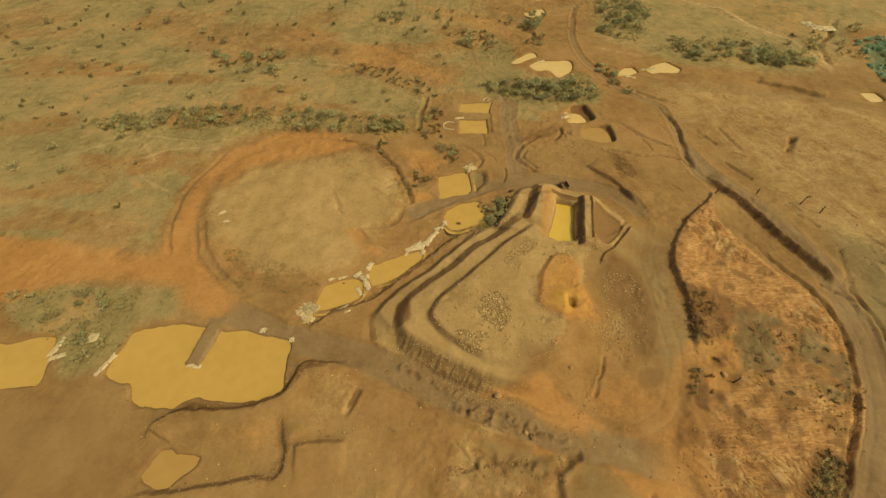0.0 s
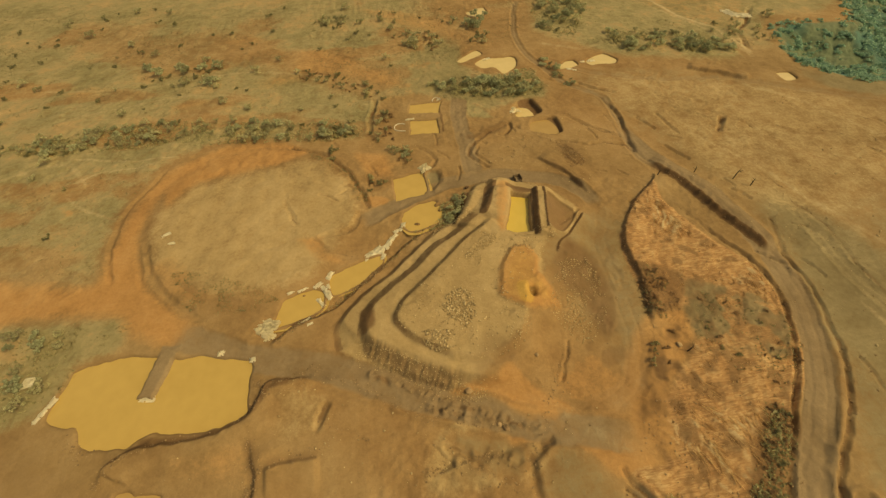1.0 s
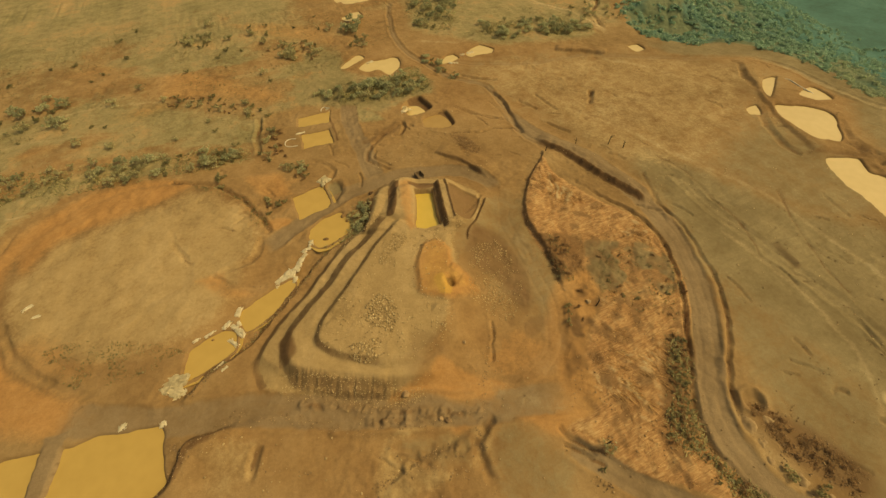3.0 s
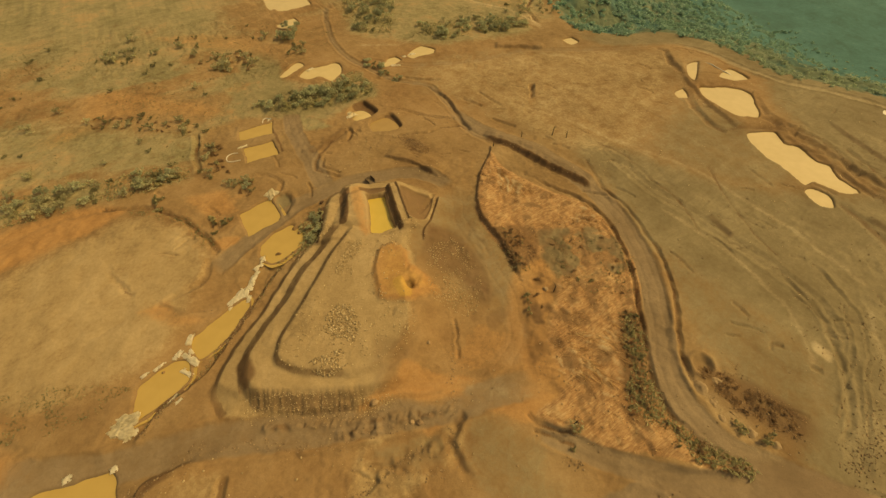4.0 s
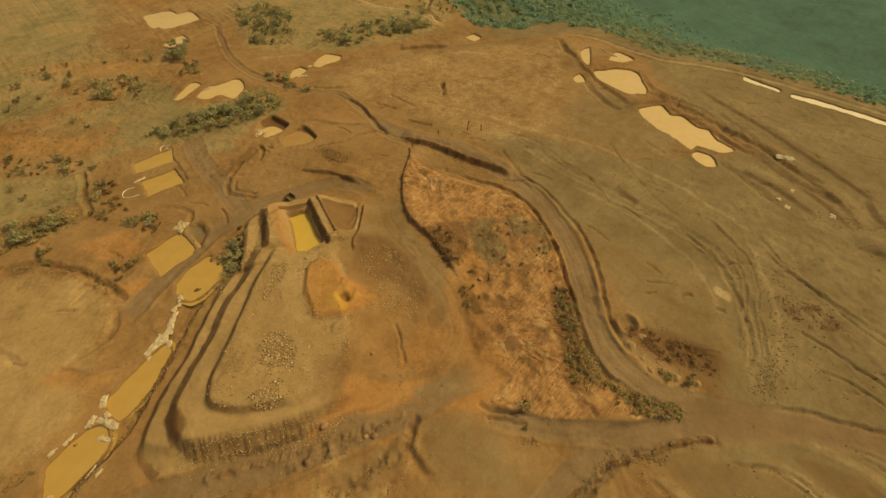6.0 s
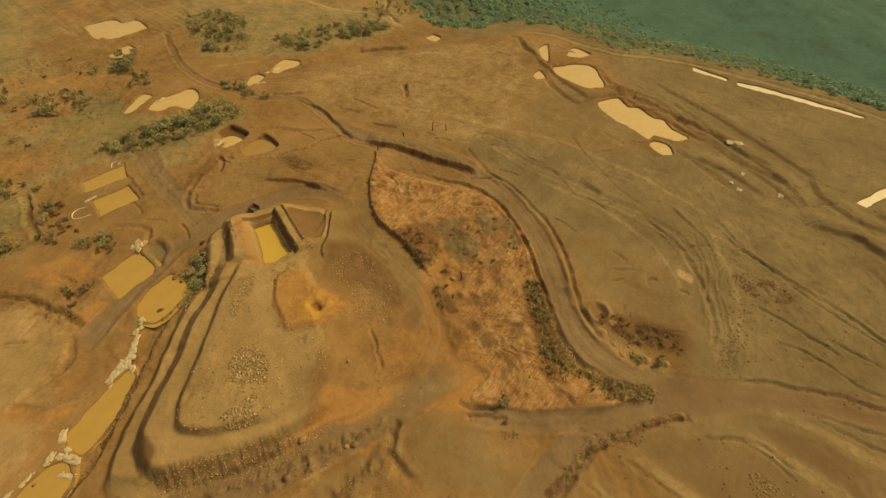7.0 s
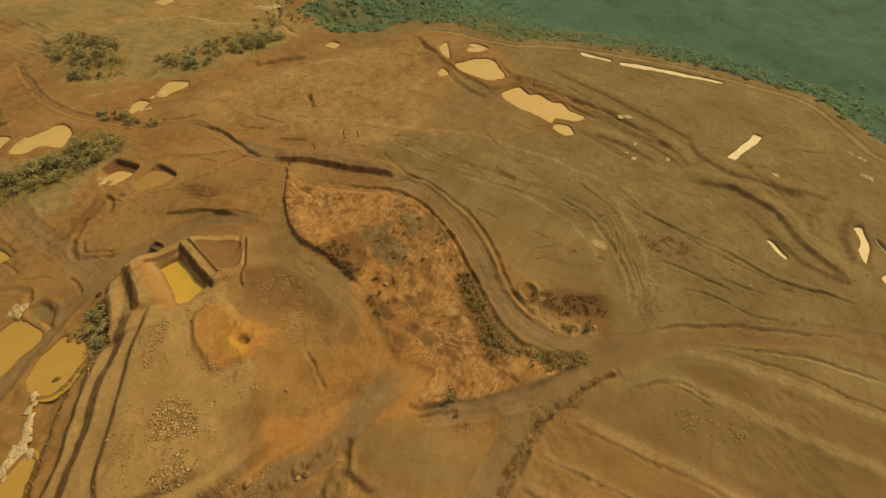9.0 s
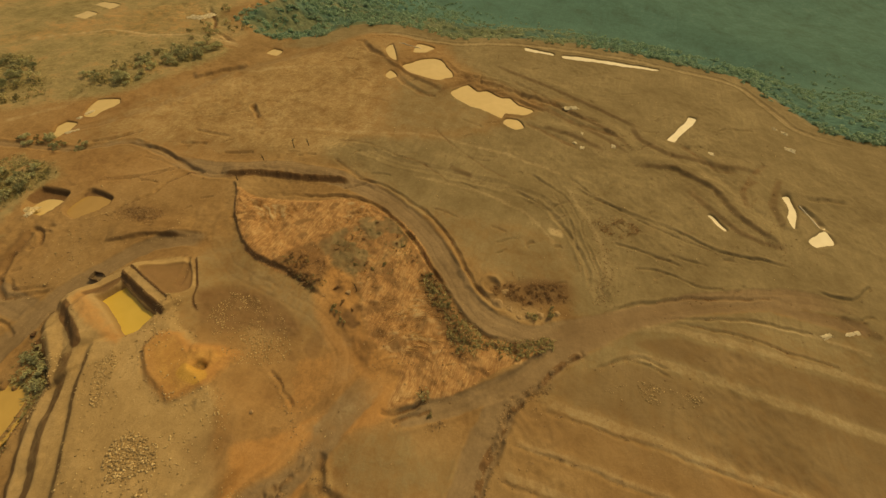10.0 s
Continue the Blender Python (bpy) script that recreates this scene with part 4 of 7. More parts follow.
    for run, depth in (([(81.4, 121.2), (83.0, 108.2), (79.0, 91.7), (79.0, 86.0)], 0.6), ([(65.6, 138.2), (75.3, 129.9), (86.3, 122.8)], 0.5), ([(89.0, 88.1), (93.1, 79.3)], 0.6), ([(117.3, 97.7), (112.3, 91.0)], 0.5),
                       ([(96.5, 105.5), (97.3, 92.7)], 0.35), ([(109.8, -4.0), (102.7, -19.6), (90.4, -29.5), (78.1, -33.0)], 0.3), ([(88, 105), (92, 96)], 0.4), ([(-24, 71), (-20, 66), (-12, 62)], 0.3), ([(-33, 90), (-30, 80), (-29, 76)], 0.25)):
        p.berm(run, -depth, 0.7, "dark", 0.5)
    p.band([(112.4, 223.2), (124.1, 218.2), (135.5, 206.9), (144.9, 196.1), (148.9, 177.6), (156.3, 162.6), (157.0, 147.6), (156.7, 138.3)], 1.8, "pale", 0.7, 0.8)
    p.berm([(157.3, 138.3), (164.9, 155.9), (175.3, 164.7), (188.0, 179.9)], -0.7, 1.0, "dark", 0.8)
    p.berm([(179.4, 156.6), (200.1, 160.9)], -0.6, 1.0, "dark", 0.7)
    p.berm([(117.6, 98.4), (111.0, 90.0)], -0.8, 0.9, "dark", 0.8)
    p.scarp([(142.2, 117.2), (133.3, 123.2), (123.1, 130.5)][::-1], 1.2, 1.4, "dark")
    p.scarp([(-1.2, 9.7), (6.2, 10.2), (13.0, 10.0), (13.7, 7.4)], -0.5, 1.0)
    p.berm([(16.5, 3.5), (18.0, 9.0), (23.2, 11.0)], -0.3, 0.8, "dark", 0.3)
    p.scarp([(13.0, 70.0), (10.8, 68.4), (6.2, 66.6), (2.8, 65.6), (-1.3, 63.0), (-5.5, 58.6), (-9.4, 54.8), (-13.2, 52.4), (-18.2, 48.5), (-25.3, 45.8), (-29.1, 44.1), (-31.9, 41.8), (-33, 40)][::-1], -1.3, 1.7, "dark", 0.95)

    # roads and tracks
    p.road([(-58.0, 50.5), (-49.3, 44.6), (-35.9, 38.5), (-19.7, 33.2), (-4.9, 25.4), (8.6, 19.4), (20.8, 14.0), (34, 10), (44, 6)], 6.5, 0.25, 0.3, "road", 0.7)
    p.road([(59.2, 66.2), (52.0, 54.2), (49.8, 40.4), (47.5, 27.1), (41.4, 16.5), (29.0, 13.8), (19.0, 16.2)], 6.0, 0.05, 0.0, "road", 0.4)
    p.road(HAUL_ROAD, 5.6, 0.12, 0.12)
    p.road([(65.1, -33.7), (54.6, -25.0), (46.0, -19.4), (36.0, -17.3), (25.6, -16.0), (10, -17)], 6.0, 0.25, 0.25)
    p.road([(60.1, -28.9), (48.3, -18.8), (39.7, -9.0), (32.8, 1.6)], 4.0, 0.3, 0.3)
    p.road([(109.7, 56.7), (107.4, 34.2), (108.9, 5.2), (108.1, -13.5), (96.1, -27.2), (82.2, -34.1), (76.0, -36.7)], 4.0, 0.12, 0.15, "pale", 0.22)
    p.road([(92.0, 290.0), (94.7, 260.2), (102.4, 239.8), (91.4, 226.8), (78.2, 214.1), (71.8, 200.1), (65.6, 177.2), (65.2, 157.9), (72.5, 132.2), (82.5, 119.3), (81.3, 102.6), (78.6, 88.3), (80.5, 77.9), (84.5, 72.8)], 2.8, 0.2, 0.2, "road", 0.6)
    p.road([(-13.0, 73.2), (0.3, 79.0), (16.2, 84.9), (32.0, 85.3), (47.7, 80.0), (55.0, 72.3), (56.9, 64.6)], 5.0, 0.2, 0.3)
    p.road([(25, 86), (26, 100), (27, 118), (30, 132)], 5.5, 0.1, 0.1)
    p.road([(191.8, 90.8), (199.2, 75.8), (200.4, 47.0), (214.7, 16.1), (221.7, -33.2), (221.1, -59.2), (216.8, -83.3), (197.2, -96.2), (185.4, -104.2), (181.5, -131.3)], 3.0, 0.15, 0.3, "pale", 0.45)
    p.road([(66.1, 157), (85, 138), (110, 126), (134, 121), (150, 111), (175, 97), (190, 90)], 3.6, 0.1, 0.15, "road", 0.45)
    p.unpaint_area([(60, -34), (72, -46), (84, -70), (92, -120), (20, -120), (24, -30), (45, -24)], "olive", 5, 0.25)
    # dry terraces: pale strips between brown ones
    for run, w in (([(64.3, -41.6), (65.3, -47.5), (65.1, -60.0), (64.8, -76.6), (64.8, -94.0), (64.8, -120)], 2.6), ([(47.0, -26.0), (47.5, -38.5), (47.2, -49.0), (47.0, -60.0), (46.8, -90.0)], 2.4), ([(37.6, -22.0), (38.0, -33.6), (38.4, -46.0), (38.6, -62.0)], 1.8), ([(31.7, -21.1), (31.7, -45.0)], 1.6),
                   ([(72.2, -44.6), (74.8, -51.0), (75.7, -60.7), (76.5, -79.0), (77.5, -98.0), (78.2, -120)], 2.2), ([(80.1, -57.1), (83.5, -69.1), (86.0, -85.5), (85.2, -98.3)], 1.2)):
        p.band(run, w, "pale", 0.42, 0.5)
        p.berm(run, 0.1, w * 0.6)
    for run in ([(45.2, -25.0), (45.6, -33.1), (45.8, -40.8), (46.3, -57.2), (46, -80)], [(37.0, -21.7), (37.2, -29.1), (37.5, -35.9), (38.0, -58.4)], [(30.3, -21.1), (30.3, -45.0)], [(60.7, -39.3), (63.0, -42.6), (63.6, -46.3), (62.6, -52.7)]):
        p.berm(run, -0.25, 0.4, "dark", 0.5)
    p.paint_area([(49.5, -28), (60, -38), (63.5, -50), (63.0, -110), (49.0, -110)], "umber", 1.2, 0.45)
    p.paint_area([(67.0, -46), (72, -50), (74, -62), (75, -110), (66.5, -110)], "umber", 1.0, 0.5)
    p.paint_area([(39.5, -24), (45.5, -27), (45.5, -100), (39.8, -100)], "umber", 1.0, 0.36)
    p.berm([(41.2, -20.2), (46.3, -22.9), (51.6, -26.3), (57.0, -30.1), (60.9, -32.6)], 0.4, 0.6, "dark", 0.5)
    for run in ([(122.5, -20.2), (115.7, -31.8), (109.0, -47.3), (105.9, -62.8), (107.7, -83.4)], [(50.6, -27.7), (43.6, -20.3), (35.1, -20.0), (24.0, -19.0)]):
        p.berm(run, -0.25, 0.45, "dark", 0.4)
    p.berm([(74.2, -37.1), (80.3, -46.0), (85.7, -56.4), (90.2, -67.9), (94.9, -81.6)], -0.45, 0.5, "dark", 0.7)
    p.berm([(77.9, -52.0), (81.6, -62.4), (84.6, -71.4), (86.4, -85.9)], -0.4, 0.45, "dark", 0.6)
    for run in ([(90.6, -42.9), (92.5, -51.0), (90.7, -58.9), (92.6, -66.5)], [(98.2, -37.8), (97.9, -45.1), (96.8, -56.3)], [(49.4, -24.2), (54.2, -27.8), (60.2, -32.7), (61.7, -32.7)], [(57.9, -36.1), (62.3, -41.4), (65.0, -46.4), (64.3, -52.1)], [(114.9, -30.1), (114.3, -35.1), (112.3, -41.0)]):
        p.berm(run, -0.35, 0.45, "dark", 0.6)
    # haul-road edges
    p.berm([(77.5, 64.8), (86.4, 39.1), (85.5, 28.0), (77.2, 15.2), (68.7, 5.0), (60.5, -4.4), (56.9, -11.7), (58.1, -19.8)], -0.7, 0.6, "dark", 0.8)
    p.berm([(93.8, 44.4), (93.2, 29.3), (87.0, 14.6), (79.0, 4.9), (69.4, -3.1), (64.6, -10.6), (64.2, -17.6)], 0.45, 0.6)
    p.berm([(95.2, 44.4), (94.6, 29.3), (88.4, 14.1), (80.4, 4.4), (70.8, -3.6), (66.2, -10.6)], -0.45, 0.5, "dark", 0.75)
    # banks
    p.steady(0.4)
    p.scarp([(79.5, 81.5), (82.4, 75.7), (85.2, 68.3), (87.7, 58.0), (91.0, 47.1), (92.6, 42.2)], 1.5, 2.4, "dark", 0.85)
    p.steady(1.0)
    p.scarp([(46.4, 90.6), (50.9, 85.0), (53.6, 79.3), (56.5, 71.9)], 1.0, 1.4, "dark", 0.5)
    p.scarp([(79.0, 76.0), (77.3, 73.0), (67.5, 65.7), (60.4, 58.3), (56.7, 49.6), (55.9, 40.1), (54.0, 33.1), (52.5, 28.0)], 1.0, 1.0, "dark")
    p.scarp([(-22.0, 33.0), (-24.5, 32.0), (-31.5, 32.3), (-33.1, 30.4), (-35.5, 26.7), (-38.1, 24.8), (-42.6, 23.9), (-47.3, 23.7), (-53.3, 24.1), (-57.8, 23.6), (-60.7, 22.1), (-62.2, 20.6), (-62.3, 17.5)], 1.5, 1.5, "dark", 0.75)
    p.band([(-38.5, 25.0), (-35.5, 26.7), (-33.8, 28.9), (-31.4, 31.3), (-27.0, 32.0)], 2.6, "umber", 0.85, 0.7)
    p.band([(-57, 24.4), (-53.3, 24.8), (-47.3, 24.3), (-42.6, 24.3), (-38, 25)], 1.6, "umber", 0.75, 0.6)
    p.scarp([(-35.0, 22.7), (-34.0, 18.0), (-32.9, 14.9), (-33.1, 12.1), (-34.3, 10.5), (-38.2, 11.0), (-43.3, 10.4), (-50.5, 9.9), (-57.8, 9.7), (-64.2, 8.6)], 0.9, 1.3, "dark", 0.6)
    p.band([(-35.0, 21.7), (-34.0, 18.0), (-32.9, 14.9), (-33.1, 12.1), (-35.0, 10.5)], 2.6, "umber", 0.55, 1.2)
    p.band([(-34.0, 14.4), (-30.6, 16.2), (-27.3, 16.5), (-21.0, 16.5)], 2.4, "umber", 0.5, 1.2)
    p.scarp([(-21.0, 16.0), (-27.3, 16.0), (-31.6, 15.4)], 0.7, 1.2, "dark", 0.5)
    p.band([(1.5, 8.6), (9.9, 9.4), (17.1, 9.8)], 2.0, "umber", 0.4, 1.0)
    p.band([(24.0, 12.5), (21.0, 10.3), (18.3, 6.6), (17.6, 2.0)], 1.6, "umber", 0.45, 0.9)
    p.paint_area([(-84, 20), (-64, 20), (-64, 4), (-86, 2)], "umber", 6, 0.35)
    p.paint_area([(-30, 18), (-22, 14), (-24, 4), (-36, 6)], "umber", 4, 0.3)
    p.berm([(-34.8, 33.0), (-31.2, 30.2), (-17.1, 30.5), (-9.6, 25.1), (-0.6, 19.0), (15.4, 14.4)], 0.45, 0.8)
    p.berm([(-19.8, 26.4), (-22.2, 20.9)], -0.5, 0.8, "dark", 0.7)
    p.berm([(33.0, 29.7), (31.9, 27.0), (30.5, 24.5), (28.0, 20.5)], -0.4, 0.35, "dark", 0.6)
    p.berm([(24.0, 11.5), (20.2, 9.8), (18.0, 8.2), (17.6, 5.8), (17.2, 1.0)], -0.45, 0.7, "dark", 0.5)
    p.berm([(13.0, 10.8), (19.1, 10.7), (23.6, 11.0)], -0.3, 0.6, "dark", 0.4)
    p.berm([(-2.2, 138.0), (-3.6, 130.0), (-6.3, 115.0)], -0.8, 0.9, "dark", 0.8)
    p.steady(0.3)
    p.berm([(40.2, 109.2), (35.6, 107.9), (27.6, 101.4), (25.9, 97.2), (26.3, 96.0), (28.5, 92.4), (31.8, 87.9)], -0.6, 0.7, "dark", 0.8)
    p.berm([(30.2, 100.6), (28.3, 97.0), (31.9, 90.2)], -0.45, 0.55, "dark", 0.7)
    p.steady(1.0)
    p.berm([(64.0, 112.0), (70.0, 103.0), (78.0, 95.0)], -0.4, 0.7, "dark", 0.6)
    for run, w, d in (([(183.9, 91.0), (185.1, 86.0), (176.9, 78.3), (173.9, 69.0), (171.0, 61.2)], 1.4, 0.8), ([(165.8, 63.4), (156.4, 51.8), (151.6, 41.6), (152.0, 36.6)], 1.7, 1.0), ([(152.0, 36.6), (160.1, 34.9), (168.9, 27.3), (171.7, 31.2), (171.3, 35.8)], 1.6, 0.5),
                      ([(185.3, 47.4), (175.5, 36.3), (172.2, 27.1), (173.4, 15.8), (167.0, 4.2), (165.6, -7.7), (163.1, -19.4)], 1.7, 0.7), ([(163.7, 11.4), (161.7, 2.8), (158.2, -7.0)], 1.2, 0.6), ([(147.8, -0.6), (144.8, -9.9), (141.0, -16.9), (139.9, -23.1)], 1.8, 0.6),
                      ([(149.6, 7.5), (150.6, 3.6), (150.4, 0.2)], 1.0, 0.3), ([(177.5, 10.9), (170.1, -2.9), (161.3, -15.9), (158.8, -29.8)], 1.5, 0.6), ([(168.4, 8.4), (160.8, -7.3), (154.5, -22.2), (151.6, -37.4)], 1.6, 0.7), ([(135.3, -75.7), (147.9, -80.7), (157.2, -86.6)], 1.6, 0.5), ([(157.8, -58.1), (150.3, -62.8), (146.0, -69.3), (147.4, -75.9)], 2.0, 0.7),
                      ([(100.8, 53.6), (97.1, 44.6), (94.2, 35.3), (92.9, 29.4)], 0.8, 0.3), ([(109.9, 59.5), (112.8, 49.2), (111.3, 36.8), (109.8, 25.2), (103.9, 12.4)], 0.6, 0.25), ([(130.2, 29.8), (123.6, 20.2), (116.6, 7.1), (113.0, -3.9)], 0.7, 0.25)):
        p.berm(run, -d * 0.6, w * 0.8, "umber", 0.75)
    p.paint_area([(108.6, 89.5), (126.6, 92.4), (139.7, 84.3), (130.6, 72.7), (111.6, 69.3), (102.9, 77.0)], "pale", 7, 0.3)
    p.band(VALLEY[1:15], 20, "olive", 0.9, 5)
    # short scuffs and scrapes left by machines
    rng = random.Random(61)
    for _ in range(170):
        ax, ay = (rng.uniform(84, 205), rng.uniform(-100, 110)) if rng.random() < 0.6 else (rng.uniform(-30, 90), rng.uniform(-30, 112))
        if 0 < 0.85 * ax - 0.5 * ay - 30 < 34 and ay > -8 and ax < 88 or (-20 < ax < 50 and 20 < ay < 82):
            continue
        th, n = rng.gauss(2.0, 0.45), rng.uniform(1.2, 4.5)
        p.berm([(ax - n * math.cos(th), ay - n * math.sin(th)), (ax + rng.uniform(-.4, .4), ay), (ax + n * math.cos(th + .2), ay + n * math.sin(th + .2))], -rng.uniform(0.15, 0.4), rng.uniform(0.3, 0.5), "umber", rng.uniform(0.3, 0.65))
    for _ in range(60):
        ax, ay, r = rng.uniform(84, 200), rng.uniform(-100, 110), rng.uniform(2, 7)
        p.paint_area([(ax + r, ay), (ax, ay + r), (ax - r, ay + 0.2 * r), (ax - 0.2 * r, ay - r)], rng.choice(("pale", "umber", "umber", "orange")), r * 0.8, rng.uniform(0.15, 0.3))
    # the plateau's spoil ridges, shade on their faces painted as brown
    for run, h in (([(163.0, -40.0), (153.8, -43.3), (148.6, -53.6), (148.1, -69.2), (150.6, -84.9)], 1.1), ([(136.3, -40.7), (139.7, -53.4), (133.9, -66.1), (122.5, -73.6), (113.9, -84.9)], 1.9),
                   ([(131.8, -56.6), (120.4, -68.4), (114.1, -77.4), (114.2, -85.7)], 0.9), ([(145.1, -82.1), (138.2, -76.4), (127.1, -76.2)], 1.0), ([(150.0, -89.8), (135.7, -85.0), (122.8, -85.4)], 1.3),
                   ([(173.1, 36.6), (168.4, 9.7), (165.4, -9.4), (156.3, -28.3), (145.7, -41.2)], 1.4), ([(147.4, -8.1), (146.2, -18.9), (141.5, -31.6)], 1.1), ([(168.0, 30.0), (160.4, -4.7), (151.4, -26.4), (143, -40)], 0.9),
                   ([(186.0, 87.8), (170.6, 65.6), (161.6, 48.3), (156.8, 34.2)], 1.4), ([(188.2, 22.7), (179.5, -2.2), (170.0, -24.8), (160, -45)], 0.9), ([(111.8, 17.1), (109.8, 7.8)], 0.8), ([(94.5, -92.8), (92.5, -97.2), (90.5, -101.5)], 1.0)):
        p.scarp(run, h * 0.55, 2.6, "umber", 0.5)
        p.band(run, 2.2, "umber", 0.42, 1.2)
    for run in ([(117.8, -24.0), (112.5, -39.1), (110.2, -52.8), (106.3, -67.0), (107.5, -85.8)], [(119.1, -8.3), (110.2, -23.2), (91.3, -32.2), (78.7, -36.4)], [(113.5, -17.0), (98.1, -26.5), (82.0, -30.2)], [(101.1, -90.4), (101.1, -98.4), (108.7, -104.6)]):
        p.berm(run, -0.28, 0.4, "dark", 0.4)
        p.berm([(a + 1.0, b + 0.6) for a, b in run], 0.3, 0.6)
    p.berm([(141.8, -94.9), (144.7, -108.7)], -0.5, 0.9, "dark", 0.6)
    p.berm([(136.8, -93.0), (133.6, -96.3), (126.4, -99.2)], -0.9, 1.1, "pale", 0.9)
    # the wide worn junction of the haul roads
    JUNCTION = [(65.1, -24.3), (70.0, -30.6), (74.2, -37.6), (80.0, -46.4), (85.3, -57.0), (92.5, -78.0), (94.5, -98.0), (90.0, -98.0), (89.0, -76.6), (80.6, -57.4), (76.2, -50.0), (71.6, -44.0), (64.3, -37.7), (60.5, -32.8), (59.5, -27.5)]
    i, s = p.area(JUNCTION, 2)
    w = smooth(s, -0.8, 1.6)
    p.z[i] = p.z[i] * (1 - 0.7 * w) + w * (-0.2 + 0.1 * fbm(x[i], y[i], 5, 89, 2))
    p.paint(i, "road", w)
    for k in ("umber", "dark", "pale", "olive", "orange"):
        p.m[k][i] *= 1 - 0.8 * w
    p.paint(i, "umber", 0.36 * w)
    p.paint_area([(23.0, 9.4), (28.0, 4.1), (30.6, -7.1), (32.7, -14.9), (25.4, -15.7), (17.4, 6.1)], "olive", 4.0, 0.5)
    # before the heap: a red tongue of spilt earth, a brown smear, two olive basins and crumbly low rows
    p.unpaint_area([(24.1, 10.4), (29.3, 6.5), (32.8, -0.8), (31.0, -5.3), (24.1, -9.1), (17.2, -1.3), (18.4, 5.0), (20.7, 8.5)], "orange", 1.5, 0.9)
    p.paint_area([(24.1, 10.4), (29.3, 6.5), (32.8, -0.8), (31.0, -5.3), (24.1, -9.1), (17.2, -1.3), (18.4, 5.0), (20.7, 8.5)], "olive", 2.5, 0.5)
    p.unpaint_area([(10.9, 14.0), (16.8, 11.8), (18.4, 8.4), (14.1, 5.5), (9.2, 7.8), (3.2, 15.0)], "gravel", 2, 0.7)
    p.paint_area([(10.9, 14.0), (16.8, 11.8), (18.4, 8.4), (14.1, 5.5), (9.2, 7.8), (3.2, 15.0)], "olive", 2.5, 0.5)
    TONGUE_RED = [(18.3, 25.8), (22.2, 22.1), (25.7, 17.9), (25.3, 15.1), (19.7, 16.2), (15.4, 19.1), (12.1, 21.5), (7.8, 22.3), (5.4, 23.9), (14.3, 24.2)]
    for k in ("gravel", "umber", "road"):
        p.unpaint_area(TONGUE_RED, k, 1.5, 0.8)
    p.paint_area(TONGUE_RED, "orange", 1.4, 0.75)
    p.paint_area([(23.6, 18.9), (27.3, 17.1), (33.8, 10.3), (37.8, 6.3), (33.9, 6.8), (27.8, 12.3), (23.5, 15.8)], "orange", 1.0, 0.85)
    p.paint_area([(23.6, 18.9), (27.3, 17.1), (33.8, 10.3), (37.8, 6.3), (33.9, 6.8), (27.8, 12.3), (23.5, 15.8)], "pale", 1.5, 0.3)
    p.paint_area([(14.4, 33.3), (19.7, 30.5), (20.7, 25.8), (17.6, 25.4), (14.6, 24.2), (12.1, 22.7), (10.2, 24.2), (11.9, 27.4)], "umber", 2.2, 0.5)
    for run in ([(21.4, 13.6), (15.8, 15.1), (12.0, 16.8), (8.4, 17.0), (3.3, 19.7), (-0.1, 21.3)], [(8.6, 17.8), (5.1, 19.4), (2.1, 20.2), (0.1, 20.6)], [(-11.1, 30.2), (-3.0, 25.6), (6.2, 20.7), (15.6, 15.9)]):
        i, d, _, t = p.run(run, 2)
        p.z[i] += 0.55 * np.exp(-(d / 0.7) ** 2) * np.clip(0.5 + 1.6 * fbm(x[i], y[i], 1.1, 96, 3), 0, 1.4)
        p.paint(i, "umber", 0.7 * smooth(0.9 - d, 0, 0.7) * smooth(fbm(x[i], y[i], 1.6, 97, 2), -0.2, 0.3))
        p.cuts.append((run, 0.6))
    i, d, _, t = p.run([(14.5, 8.7), (12.5, 10.1), (10.4, 9.9), (7.8, 10.5), (4.4, 10.6)], 2.5)
    p.z[i] += 0.7 * np.exp(-(d / 0.9) ** 2) * np.clip(0.6 + 1.5 * fbm(x[i], y[i], 1.3, 98, 3), 0, 1.5)
    p.cuts += [([(14.5, 8.7), (12.5, 10.1), (10.4, 9.9), (7.8, 10.5)], 0.9)] * 3
    # the crumbled edge between the track and the terraces
    EDGE = [(60.2, -32.6), (57.6, -30.0), (54.0, -27.5), (48.5, -24.0), (42.7, -20.8), (36.8, -19.3), (31.8, -18.2), (22.0, -17.6)]
    i, d, side, t = p.run(EDGE, 2.5)
    lumps = np.clip(0.35 + 1.5 * fbm(x[i], y[i], 1.4, 99, 3), 0, 1.5)
    p.z[i] += 0.6 * np.exp(-(d / 0.6) ** 2) * lumps - 0.35 * np.exp(-((d * side - 0.9) / 0.5) ** 2)
    p.paint(i, "dark", 0.8 * smooth(1.1 - d, 0, 0.6) * smooth(fbm(x[i], y[i], 1.5, 100, 2), -0.35, 0.25))
    p.cuts += [(EDGE, 0.8)] * 2
    p.berm([(77.2, -52.7), (78.7, -65.7), (78.8, -79.2), (78.7, -90.1)], -0.35, 0.4, "dark", 0.8)
    for run in ([(33.9, 4.7), (34.2, 1.5), (36.4, -1.6), (39.6, -4.1)], [(32.3, 1.4), (35.1, -2.4), (37.4, -5.5)]):
        p.berm(run, -0.45, 0.5, "dark", 0.9)
    r = np.hypot(p.wx - 71.4, p.wy + 8.6)
    p.z += 0.55 * np.exp(-((r - 2.5) / 0.6) ** 2) - 0.55 * np.exp(-(r / 1.8) ** 4)
    p.paint_area([(71, -9), (76.9, -17.5), (79.4, -26.9), (73.5, -28.7), (68.6, -19.1), (68.3, -11.0)], "umber", 1.5, 0.7)
